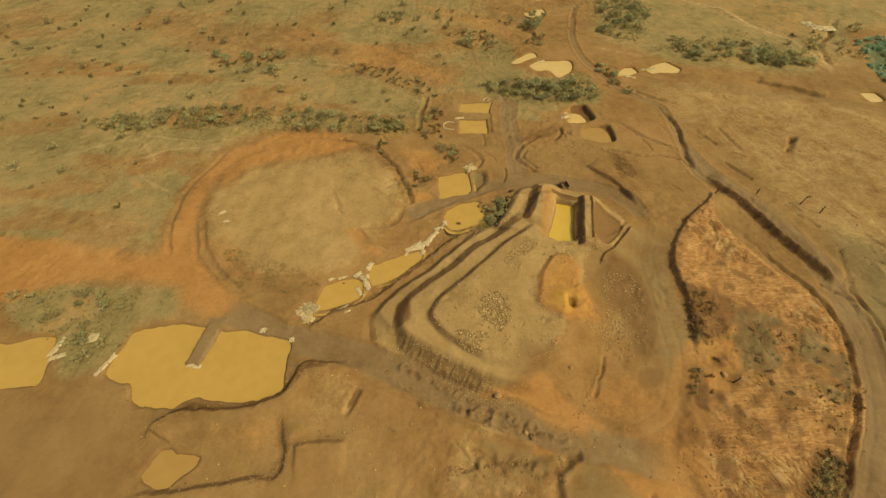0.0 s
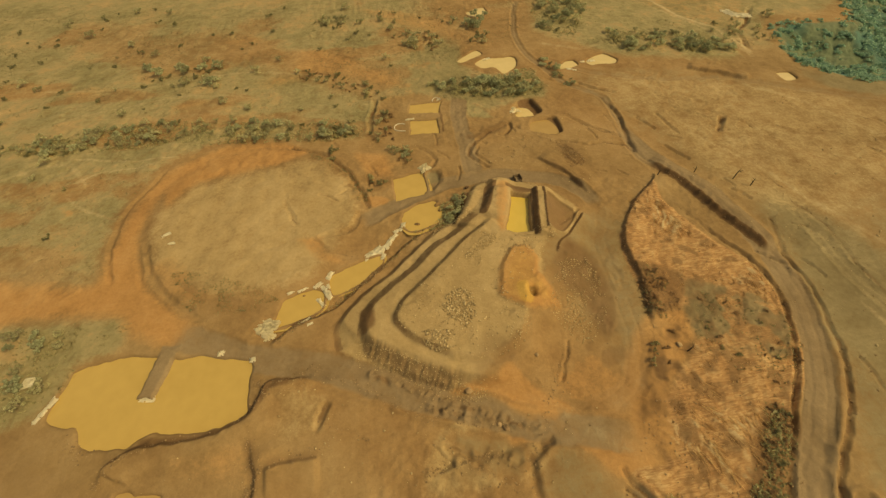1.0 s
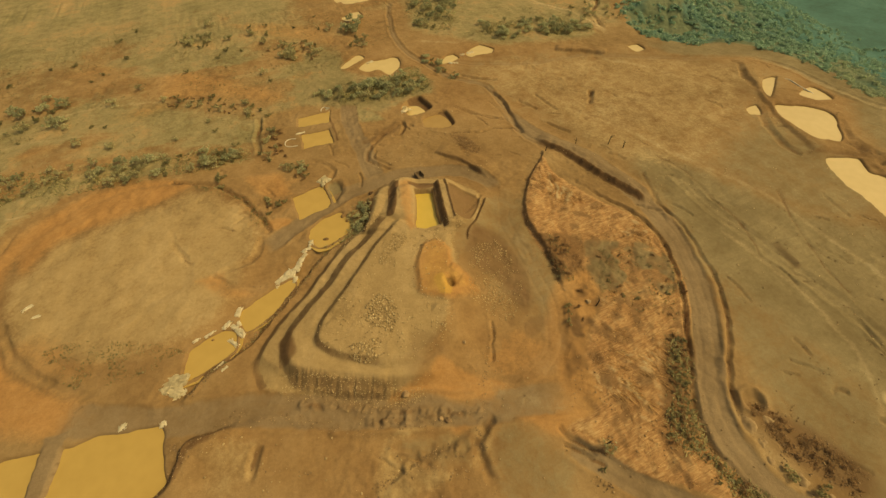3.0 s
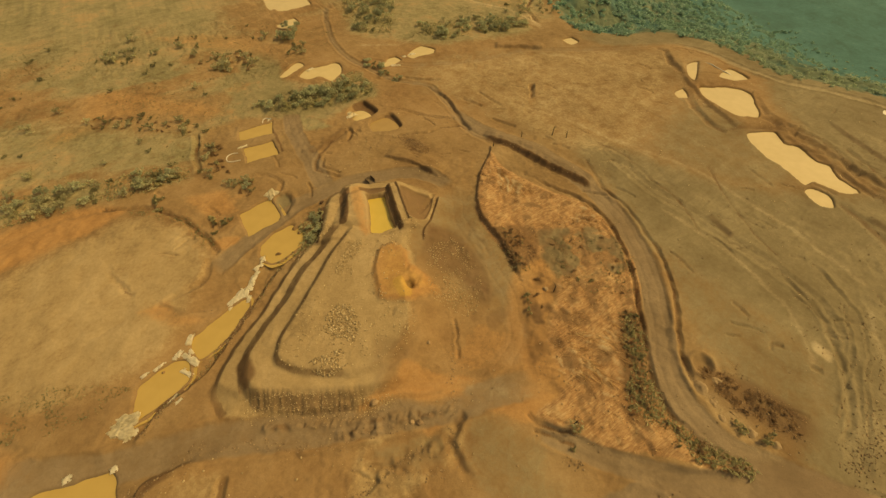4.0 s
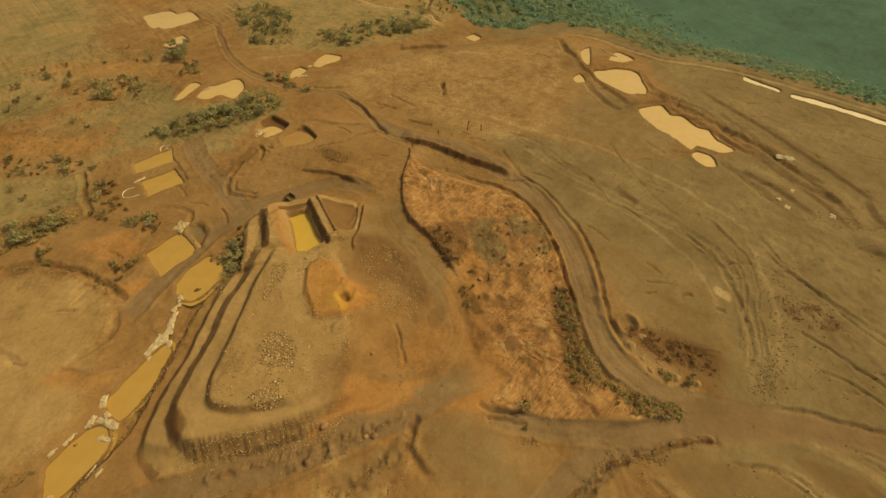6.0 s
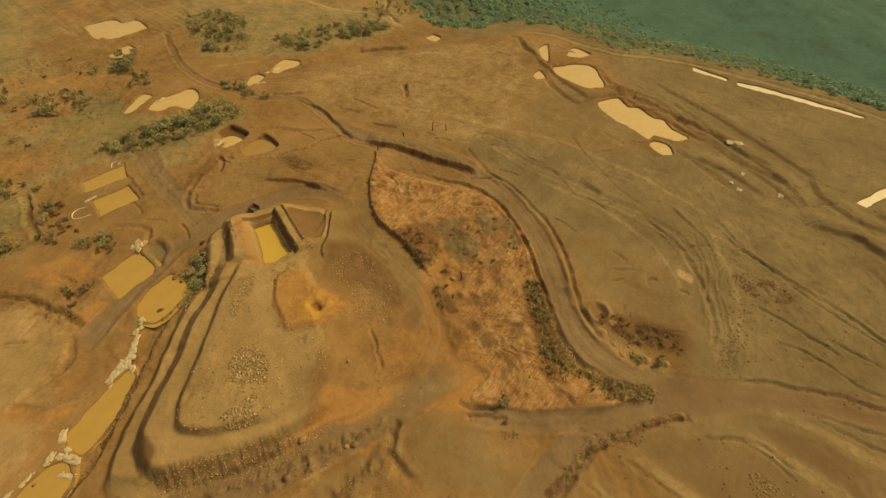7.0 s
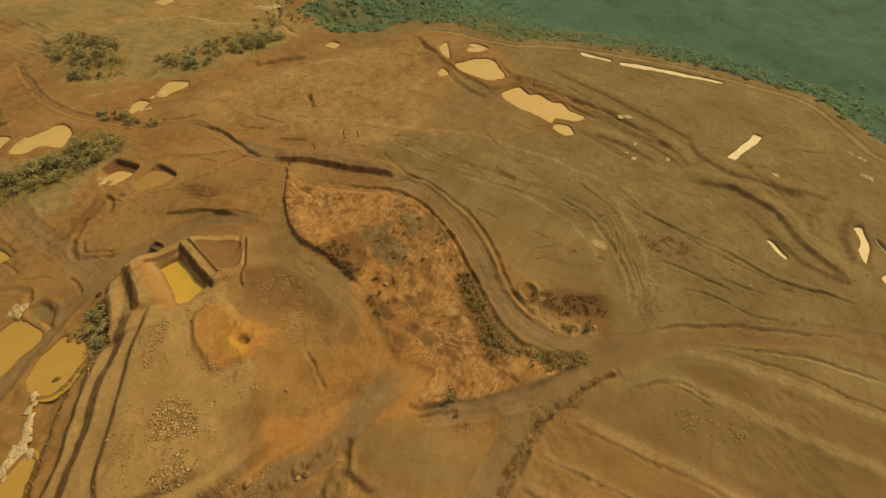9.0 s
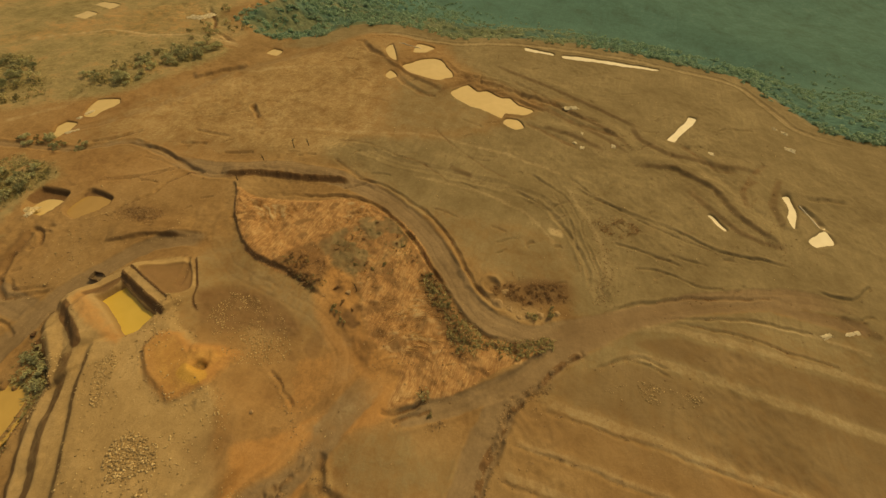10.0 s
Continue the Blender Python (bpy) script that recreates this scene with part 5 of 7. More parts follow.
    p.paint_area([(70.4, -4.2), (79.7, -27.8), (72.1, -28.8), (66.2, -13.0)], "umber", 3, 0.55)
    p.paint_area([(65, -8), (69, -10), (69, -27), (64, -26)], "pale", 2.5, 0.36)
    p.paint_area([(97.5, -19.5), (97.2, -23.0), (94.6, -23.4), (94.8, -20.0)], "pale", 1.0, 0.9)

    # sunken pits and works behind the heap
    p.steady(0.3)
    p.raise_area([(49.7, 122.4), (55.6, 124.0), (57.2, 115.6), (53.0, 113.6), (48.0, 114.5), (47.1, 119.3)], -1.8, 0.9)
    # the wall on the sun's side gets its shade as dark paint
    p.paint_area([(50.5, 123.2), (55.8, 124.2), (57.4, 115.4), (54.2, 114.4), (53.0, 119.9)], "dark", 0.4, 1.0)
    p.raise_area([(52.0, 111.0), (58.9, 111.4), (60.7, 110.0), (60.1, 102.6), (56.2, 101.9), (50.4, 105.5)], -1.4, 0.9)
    p.paint_area([(57.8, 111.3), (60.8, 110.2), (60.5, 102.4), (58.4, 103.2)], "dark", 0.4, 0.85)
    p.steady(1.0)
    p.berm([(53.9, 98.5), (59.7, 96.9), (66.0, 93.5), (71.3, 93.5), (76.8, 90.8), (78.8, 86.4)], -0.6, 0.6, "dark", 0.8)
    p.berm([(65.6, 137.4), (69.7, 133.5), (74.5, 129.4)], -0.5, 0.7, "dark", 0.7)
    p.berm([(76.6, 131.4), (83.0, 125.5), (88.7, 121.1)], -0.5, 0.7, "dark", 0.7)
    p.band([(26.6, 106.9), (31.2, 106.3), (38.7, 109.7), (42.5, 111.9)], 3.0, "umber", 0.6, 1.0)
    p.paint_area([(30.2, 127.3), (35.6, 126.7), (38.9, 116.1), (31.5, 117.3)], "grass", 2.5, 0.9)
    p.berm([(42.8, 111.8), (43.4, 108.6), (40.2, 105.2), (38.0, 106.5)], -0.6, 0.6, "dark", 0.8)
    p.raise_area([(10.6, 91.0), (13.8, 91.6), (14.4, 86.9), (10.5, 82.5)], -0.8, 1.0, "olive", 0.9)
    p.berm([(12.0, 93.5), (15.5, 91.5), (15.6, 86.5), (11.5, 81.5)], 0.5, 0.6)
    p.berm([(9.4, 104.8), (13.0, 101.0), (14.3, 96.5), (12.0, 93.4)], -0.5, 0.7, "dark", 0.7)
    p.berm([(24.1, 108.4), (30.8, 109.4), (36.7, 107.1), (43.5, 111.9)], -0.35, 0.7, "dark", 0.5)
    p.paint_area([(55.7, 97.6), (61.2, 95.8), (60.9, 88.9), (56.6, 87.2), (54.9, 92.8)], "umber", 2, 0.4)
    p.berm([(51.1, 101.4), (55.7, 97.6), (64.3, 95.0)], 0.5, 0.7, "dark", 0.5)
    p.paint_area([(12, 108), (24, 110), (25, 122), (21, 134), (23, 108)], "umber", 1.5, 0.3)
    p.band([(19.6, 131.0), (21.2, 126.0), (20.8, 118.0), (20.2, 111.0)], 0.9, "dark", 0.8, 0.5)

    # ponds: a level brim and a bowl
    for label, outline, brim, drop, material in PONDS:
        p.level_area(outline, brim, 2.2 if brim == 0 else 0.5)
        i, s = p.area(outline, 2)
        p.z[i] -= (drop + 0.9) * smooth(s, -0.55, 0.75)
        p.paint(i, "umber", 0.5 * smooth(s, -0.9, 0.2))
    i, s = p.area(TONGUE, 2, 1)
    w = smooth(s, -0.6, 0.5)
    p.z[i] = np.maximum(p.z[i], -1.4 * (1 - w) + 0.15 * w)
    p.paint(i, "road", w)
    p.m["umber"][i] *= 1 - w

    for bx, by, r in ((4.6, 70.6, 0.7), (5.4, 70.2, 0.5), (11.2, 77.0, 0.9), (11.9, 74.8, 0.7), (-26.2, 53.0, 0.5)):
        p.z += 1.45 * np.exp(-(((p.wx - bx) ** 2 + (p.wy - by) ** 2) / r ** 2) ** 1.5)
    # the valley beyond the rim
    line = rounded(VALLEY, True, 4)
    far = np.nonzero(x > 120)[0]
    d, _, _ = line_distance(line, p.wx[far], p.wy[far], True)
    s = np.where(inside(line, p.wx[far], p.wy[far]), d, -d)
    p.z[far] -= 75 * smooth(s, -4, 260) + 6 * smooth(s, 0, 22) - smooth(s, 20, 200) * 14 * fbm(x[far], y[far], 130, 81, 3)
    p.z[far] += 120 * smooth(s, 700, 3000)
    canopy_in = smooth(s, 1, 9) * (1 - smooth(s, 120, 200))
    p.z[far] += canopy_in * (2.2 * np.abs(fbm(x[far], y[far], 9, 82, 3)) + 0.7 * fbm(x[far], y[far], 2.6, 86, 2))
    bushy = smooth(fbm(x[far], y[far], 16, 87, 3), -0.5, 0.3)
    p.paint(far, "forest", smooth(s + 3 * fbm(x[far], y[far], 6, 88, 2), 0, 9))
    p.paint(far, "slope", smooth(s, 0, 6) * ((0.35 + 0.5 * bushy) * smooth(y[far], -60, 0) * (1 - smooth(s, 25, 110)) + 0.4 * bushy * (1 - smooth(s, 5, 40))))
    for k in ("grass", "dark", "umber", "olive", "road", "gravel", "pale"):
        p.m[k][far] *= 1 - smooth(s, 0, 10)
    away = np.hypot(x - 60, y - 60)
    p.z += smooth(away, 400, 3500) * 60 * (fbm(x, y, 700, 95, 3) + 0.3)


def grow(core, end, step):
    out, s = [core], step
    while abs(out[-1]) < abs(end):
        s *= 1.17
        out.append(out[-1] + math.copysign(s, end))
    return out[1:]


# finest under the works, coarser towards the plain and the rim
xs = np.concatenate([grow(-126, -4200, 0.5)[::-1], np.arange(-126, -40, 0.5), np.arange(-40, 110, 0.34), np.arange(110, 226, 0.58), np.arange(226, 306, 0.95), grow(306, 4200, 1.0)])
ys = np.concatenate([grow(-112, -4200, 0.5)[::-1], np.arange(-112, -34, 0.48), np.arange(-34, 92, 0.34), np.arange(92, 195.1, 0.6), grow(195.1, 4200, 0.6)])
gx, gy = np.meshgrid(xs, ys)
plan = Plan(gx.ravel(), gy.ravel())
shape_ground(plan)
nx, ny = len(xs), len(ys)
grid = np.stack([plan.x, plan.y, plan.z], 1)
slope_y, slope_x = np.gradient(plan.z.reshape(ny, nx), ys, xs)
grid_normals = np.stack([-slope_x.ravel(), -slope_y.ravel(), np.ones(nx * ny)], 1)
grid_normals /= np.linalg.norm(grid_normals, axis=1)[:, None]
a = (np.arange(ny - 1)[:, None] * nx + np.arange(nx - 1)[None]).ravel()
quads = np.stack([a, a + 1, a + nx + 1, a + nx], 1)
_i, _s = plan.area(HEAP_1, 3)
in_heap = np.zeros(nx * ny, bool)
in_heap[_i] = _s > -1.0
in_road = (plan.m["road"] > 0.55) & ~in_heap
heap_faces = in_heap[quads].all(1)
road_faces = in_road[quads].all(1)


def ground_piece(name, co, faces):
    """A stretch of the site's surface with its soil and painted-shade masks."""
    used_v, flat = np.unique(faces, return_inverse=True)
    me = bpy.data.meshes.new(name)
    me.vertices.add(len(used_v))
    me.vertices.foreach_set("co", co[used_v].astype(np.float32).ravel())
    me.loops.add(faces.size)
    me.loops.foreach_set("vertex_index", flat.ravel().astype(np.int32))
    me.polygons.add(len(faces))
    me.polygons.foreach_set("loop_start", np.arange(0, faces.size, 4, dtype=np.int32))
    me.polygons.foreach_set("use_smooth", np.ones(len(faces), bool))
    me.update(calc_edges=True)
    for key in MASKS:
        me.attributes.new(key, "FLOAT", "POINT").data.foreach_set("value", plan.m[key][used_v].astype(np.float32))
    me.normals_split_custom_set_from_vertices(grid_normals[used_v].astype(np.float32))     # no seam where the pieces meet
    me.materials.append(M_GROUND)
    return new(name, me)


sheet = grid.copy()                      # the sheet dips a little under the heap and the road beds that lie on it
covered = np.ones(nx * ny, bool)
covered[quads[~(heap_faces | road_faces)].ravel()] = False
sheet[covered, 2] -= 0.4
tagged(ground_piece("ground", sheet, quads), "brown and orange laterite mine ground with banks and ditches", "ground", kind="structure")
tagged(ground_piece("terraced_mound", grid, quads[heap_faces]), "stepped mound of tan mine waste, three benches with shade painted on their faces", "mound")
tagged(ground_piece("road", grid, quads[road_faces]), "worn brown earth haul roads with wheel ruts", "road", kind="structure")


def height(points):
    """Ground height under plan points, between the corners of the ground's squares."""
    q = np.array(points, float).reshape(-1, 2)
    i = np.clip(np.searchsorted(xs, q[:, 0]) - 1, 0, nx - 2)
    j = np.clip(np.searchsorted(ys, q[:, 1]) - 1, 0, ny - 2)
    u, v = (q[:, 0] - xs[i]) / (xs[i + 1] - xs[i]), (q[:, 1] - ys[j]) / (ys[j + 1] - ys[j])
    z = plan.z.reshape(ny, nx)
    return (z[j, i] * (1 - u) + z[j, i + 1] * u) * (1 - v) + (z[j + 1, i] * (1 - u) + z[j + 1, i + 1] * u) * v


def soil_at(points, key):
    """How much of a soil kind lies at plan points."""
    q = np.array(points, float).reshape(-1, 2)
    i = np.clip(np.searchsorted(xs, q[:, 0]), 0, nx - 1)
    j = np.clip(np.searchsorted(ys, q[:, 1]), 0, ny - 1)
    return plan.m[key].reshape(ny, nx)[j, i]


# ---- ponds ----
for label, outline, brim, drop, material in PONDS:
    line = rounded(outline, True, 4)
    c = line.mean(0)
    v = line - c
    v = v * (1 + 1.6 / np.maximum(np.hypot(v[:, 0], v[:, 1]), 2.0))[:, None]     # runs on under the banks
    k = len(v)
    verts = [(q[0], q[1], 0.0) for q in v] + [(q[0], q[1], -0.25) for q in v]
    faces = [tuple(range(k)), tuple(range(2 * k - 1, k - 1, -1))] + [(j, k + j, k + (j + 1) % k, (j + 1) % k) for j in range(k)]
    ob = link_mesh("pond", verts, faces, material)
    ob.location = (c[0], c[1], brim - drop)
    tagged(ob, label, "pond", "settling ponds")


# ---- trees and shrubs ----
def tube(bm, a, b, r0, r1, sides=5):
    """A tapered limb from a to b."""
    a, b = Vector(a), Vector(b)
    q = (b - a).to_track_quat("Z", "Y")
    rings = []
    for c, r in ((a, r0), (b, r1)):
        rings.append([bm.verts.new(c + q @ Vector((r * math.cos(2 * math.pi * k / sides), r * math.sin(2 * math.pi * k / sides), 0))) for k in range(sides)])
    for k in range(sides):
        bm.faces.new((rings[0][k], rings[0][(k + 1) % sides], rings[1][(k + 1) % sides], rings[1][k]))
    bm.faces.new(rings[1])


def leaf_cards(rng, centres, count, size, flat=0.8):
    """Small bent leaf sprays scattered over the shells of several clumps."""
    verts, faces = [], []
    for _ in range(count):
        cx, cy, cz, r = centres[rng.randrange(len(centres))]
        u, th = rng.uniform(-0.55, 1), rng.uniform(0, 2 * math.pi)
        w, rr = math.sqrt(max(0, 1 - u * u)), r * rng.uniform(0.55, 1.08)
        n = Vector((w * math.cos(th), w * math.sin(th), u))
        c = Vector((cx, cy, cz)) + Vector((n.x, n.y, n.z * flat)) * rr
        q = (n + Vector((rng.uniform(-.7, .7), rng.uniform(-.7, .7), rng.uniform(-.2, .9)))).to_track_quat("Z", "Y")
        s, l, k = size * rng.uniform(0.6, 1.3), size * rng.uniform(0.8, 1.7), len(verts)
        spin = rng.uniform(0, 6.3)
        for px, py, pz in ((-s * .5, 0, 0), (0, -l * .5, -.15 * s), (s * .5, 0, .1 * s), (0, l * .5, -.15 * s)):
            verts.append(c + q @ Vector((px * math.cos(spin) - py * math.sin(spin), px * math.sin(spin) + py * math.cos(spin), pz)))
        faces.append((k, k + 1, k + 2, k + 3))
    return verts, faces


def build_tree(name, rng, height_m, spread, leaf, label, cards, trunk_r, leaf_size, clumps):
    root = tagged(new(name), label, "tree" if name == "tree" else "shrub", "trees and shrubs of the site")
    bm = bmesh.new()
    fork = Vector((rng.uniform(-.1, .1) * height_m, rng.uniform(-.1, .1) * height_m, height_m * 0.22))
    tube(bm, (0, 0, -0.4), fork, trunk_r, trunk_r * 0.7)
    centres = []
    for k in range(clumps):
        th = 2 * math.pi * (k + rng.uniform(-.3, .3)) / clumps
        d = spread * rng.uniform(0.3, 0.75) if k else 0.0
        tip = Vector((d * math.cos(th), d * math.sin(th), height_m * rng.uniform(0.32, 0.72)))
        tube(bm, fork, tip, trunk_r * 0.55, trunk_r * 0.18, 4)
        centres.append((tip.x, tip.y, tip.z, spread * rng.uniform(0.2, 0.42)))
        out = tip + Vector((rng.uniform(-.35, .35) * spread, rng.uniform(-.35, .35) * spread, rng.uniform(-.12, .2) * height_m))
        centres.append((out.x, out.y, out.z, spread * rng.uniform(0.12, 0.26)))
    part("trunk", bm, M_BARK, root)
    v, f = leaf_cards(rng, centres, cards, leaf_size)
    ob = link_mesh("crown", v, f, leaf)
    ob.parent = root
    return root


tree_rng = random.Random(5)
KINDS = {
    "green": [build_tree("tree", tree_rng, h, s, M_LEAF, "dark green bushy tree standing on scrubland", 480, 0.13, 0.36, 8) for h, s in ((3.2, 2.4), (2.7, 2.1), (3.9, 2.7))],
    "pale": [build_tree("tree", tree_rng, h, s, M_LEAF_PALE, "pale grey-green thin-leaved savanna tree", 260, 0.12, 0.34, 8) for h, s in ((3.1, 2.4), (2.5, 2.1))],
    "shrub": [build_tree("shrub", tree_rng, h, s, M_LEAF_SHRUB, "low olive shrub on dry ground", 150, 0.06, 0.34, 4) for h, s in ((1.7, 1.5), (1.3, 1.2), (2.1, 1.6))],
    "dry": [build_tree("shrub", tree_rng, h, s, M_LEAF_DRY, "low dry brown shrub on bare earth", 130, 0.05, 0.3, 4) for h, s in ((1.4, 1.3), (1.0, 1.0))],
}
used = set()


def scatter(area, count, kinds, seed, lo=0.7, hi=1.25, gap=1.6):
    """Plan places inside an area, with kinds by turn and a minimum gap."""
    rng, line = random.Random(seed), rounded(area, True, 2)
    (x0, y0), (x1, y1) = line.min(0), line.max(0)
    out = []
    for _ in range(count * 40):
        x, y = rng.uniform(x0, x1), rng.uniform(y0, y1)
        if not inside(line, np.array([x]), np.array([y]))[0] or any((x - a) ** 2 + (y - b) ** 2 < gap * gap for a, b, *_ in out):
            continue
        out.append((x, y, rng.choice(kinds), rng.uniform(lo, hi), rng.uniform(0, 360), rng.randrange(3)))
        if len(out) == count:
            break
    return out


places = []
places += scatter([(-136.2, 136.7), (-81.7, 139.8), (-35.6, 128.3), (-10.0, 123.4), (-9.9, 114.7), (-34.4, 117.6), (-77.7, 126.1), (-120.7, 127.6)], 120, ("green", "pale", "pale", "shrub"), 1, 0.4, 1.0)
places += scatter([(19.6, 143.4), (31.4, 146.2), (61.6, 137.7), (57.8, 126.2), (41.5, 129.0), (22.9, 134.6)], 64, ("green", "pale", "green", "shrub"), 2, 0.6, 1.15, 1.3)
places += scatter([(-101.3, 187.6), (-69.4, 188.6), (-65.6, 164.1), (-77.1, 165.7), (-97.7, 176.2)], 20, ("pale", "green", "shrub"), 3)
places += scatter([(-113.2, 56.8), (-98.8, 57.4), (-81.0, 54.2), (-79.6, 45.2), (-80.6, 37.5), (-87.1, 34.2), (-93.0, 42.9)], 17, ("pale", "green", "pale"), 4, 0.45, 1.0, 3.0)
places += scatter([(-238.7, 199.1), (-110.9, 191.9), (-34.8, 164.8), (-10.0, 130.9), (-93.5, 141.3), (-101.3, 107.6), (-85.2, 82.3), (-95.0, 74.3), (-151.5, 83.9)], 70, ("shrub", "pale", "shrub", "pale"), 5, 0.5, 1.1, 3.0)
places += scatter([(-304.3, 285.6), (-82.0, 250.0), (43.3, 219.6), (30.3, 170.8), (-14.7, 147.9), (-97.5, 192.8), (-248.9, 212.5)], 80, ("shrub", "pale", "shrub"), 6, 0.7, 1.3, 3.0)
places += scatter([(108.0, 172.2), (131.8, 162.0), (151.3, 150.6), (149.9, 137.6), (117.6, 146.7), (104.6, 151.9)], 60, ("green", "pale", "green", "shrub"), 7, 0.6, 1.1, 1.3)
places += scatter([(91.4, 222.8), (107.5, 216.0), (110.7, 202.2), (91.7, 170.1), (80.9, 176.5), (77.0, 186.2)], 48, ("green", "pale", "pale", "shrub"), 8, 0.7, 1.2, 1.5)
places += scatter([(68.1, 153.0), (73.0, 149.7), (77.0, 129.5), (73.0, 128.9), (68.1, 144.2)], 14, ("shrub", "green"), 20, 0.5, 0.9)
places += scatter([(47.9, 204.4), (58.9, 202.6), (54.1, 187.2), (46.3, 188.5)], 7, ("green",), 9, 0.9, 1.3)
places += scatter([(1.7, 106.0), (8.3, 104.1), (7.1, 96.5), (2.2, 97.9)], 4, ("green", "shrub"), 10, 0.7, 0.9, 1.4)
places += scatter([(14.7, 77.3), (20.4, 78.6), (18.4, 71.3), (13.8, 69.0)], 8, ("green", "shrub"), 11, 0.5, 0.8, 1.2)
places += scatter([(-8.9, 94.9), (-3.6, 89.0), (-6.4, 81.8), (-8.8, 86.9)], 4, ("shrub",), 12, 0.7, 1.1)
places += scatter([(58.5, 43.4), (62.1, 40.4), (56.5, 30.2), (53.1, 31.9)], 12, ("dry",), 13, 0.4, 0.7, 1.1)
places += scatter([(66.3, 9.1), (68.2, 5.6), (53.8, -8.4), (50.6, -7.2), (57.3, -0.1)], 26, ("dry", "shrub", "dry"), 14, 0.4, 0.7, 1.1)
places += scatter([(55.1, -10.9), (57.0, -17.4), (61.3, -25.6), (59.0, -25.7), (52.0, -17.9)], 14, ("dry", "shrub"), 15, 0.45, 0.8, 1.3)
places += scatter([(55.2, 29.0), (57.3, 25.0), (48.8, 17.7), (46.3, 19.8)], 6, ("dry", "shrub"), 16, 0.5, 0.8, 1.3)
places += scatter([(68.1, 35.5), (83.0, 25.8), (79.7, 15.7), (71.3, 11.2), (59.5, 23.2)], 16, ("dry", "dry", "shrub"), 17, 0.35, 0.65, 1.6)
places += scatter([(72.4, -11.5), (75.6, -19.7), (76.0, -27.6), (72.4, -27.4), (69.0, -18.3), (69.8, -13.9)], 16, ("dry",), 18, 0.35, 0.6, 1.4)
places += scatter([(110.6, 175.3), (138.5, 165.3), (189.5, 174.3), (197.0, 161.6), (179.5, 139.1), (159.2, 151.6), (133.1, 155.5)], 24, ("shrub", "pale"), 19, 0.7, 1.2)
places += [(66.4, -20.4, "shrub", 1.05, 0, 0), (68.2, -24.2, "shrub", 1.1, 90, 2), (39.5, -2.8, "pale", 0.7, 20, 0), (36.6, -5.4, "shrub", 0.6, 50, 1)]
places += scatter([(9.1, 192.8), (18.8, 193.0), (26.6, 192.2), (34.3, 180.3), (29.2, 171.2), (17.1, 176.1), (10.4, 182.8)], 34, ("dry", "pale", "dry", "shrub"), 31, 0.6, 1.1, 1.6)
places += scatter([(-28.0, 215.5), (-21.4, 223.0), (-13.8, 219.5), (-12.2, 205.1), (-21.5, 206.4)], 18, ("pale", "shrub"), 32, 0.6, 1.1, 1.6)
places += scatter([(-35.4, 162.5), (-30.2, 166.8), (-16.0, 158.8), (0.8, 143.1), (2.3, 136.6), (-3.7, 137.3), (-17.4, 150.2)], 40, ("pale", "dry", "shrub", "dry"), 33, 0.5, 1.0, 1.5)
places += scatter([(45.8, 180.0), (53.0, 186.0), (50.8, 173.7), (44.4, 173.0)], 7, ("shrub", "pale"), 34, 0.8, 1.2, 1.4)
places += scatter([(-22.8, 119.6), (-17.8, 123.1), (-9.6, 117.9), (-11.7, 115.0), (-19.2, 115.2)], 12, ("pale", "shrub"), 35, 0.7, 1.1, 1.4)
places += scatter([(-20.3, 109.0), (-16.7, 108.9), (-15.0, 103.3), (-19.7, 104.5)], 5, ("shrub",), 36, 0.7, 1.0, 1.4)
places += scatter([(-5.8, 119.8), (-1.7, 128.0), (3.7, 128.4), (2.4, 118.4), (1.9, 112.1), (5.2, 105.8), (7.1, 101.2), (6.0, 96.5), (1.8, 97.5), (0.0, 107.0), (-5.1, 112.6)], 26, ("dry", "shrub", "pale", "dry"), 37, 0.5, 1.0, 1.6)
places += scatter([(-7, 91), (-3, 92), (-2, 87), (-6, 86)], 4, ("shrub", "dry"), 38, 0.5, 0.9, 1.3)
far_brush = {"shrub": [], "dry": []}
near_places = []
for q in places:
    (far_brush[q[2]] if q[2] in far_brush and q[1] > 150 else near_places).append(q)
places = near_places
zs = height([(q[0], q[1]) for q in places])
for (x, y, kind, size, turn, pick), z in zip(places, zs):
    proto = KINDS[kind][pick % len(KINDS[kind])]
    m = Matrix.Translation((x, y, z)) @ pose(0, 0, 0, 0, 0, turn)
    if proto.name not in used:
        used.add(proto.name)
        ob = proto
        ob.matrix_basis = m
    else:
        ob = copy_thing(proto, m)
    ob.scale = (size, size, size)

# ---- the valley forest ----
forest_rng = random.Random(9)
VALLEY_LINE = rounded(VALLEY, True, 4)
fx = np.random.default_rng(3)
cand = np.stack([fx.uniform(160, 470, 42000), fx.uniform(-260, 380, 42000)], 1)
dv, _, _ = line_distance(VALLEY_LINE, cand[:, 0], cand[:, 1], True)
thick = 0.55 + 0.9 * fbm(cand[:, 0], cand[:, 1], 26, 12, 3)          # stands and gaps
keep = inside(VALLEY_LINE, cand[:, 0], cand[:, 1]) & (dv > -1.0) & (fx.uniform(0, 1, len(cand)) < np.exp(-dv / 110) * np.clip(thick, 0.12, 1))
cand = cand[keep][:8000]
fz = height(cand)
clump = []
for k in range(8):
    cs = [(forest_rng.uniform(-1.2, 1.2), forest_rng.uniform(-1.2, 1.2), forest_rng.uniform(0.4, 2.4), forest_rng.uniform(0.6, 1.4)) for _ in range(4)]
    v, f = leaf_cards(forest_rng, cs, 36, 1.0, 0.6)
    clump.append((np.array([tuple(q) for q in v]), np.array(f)))
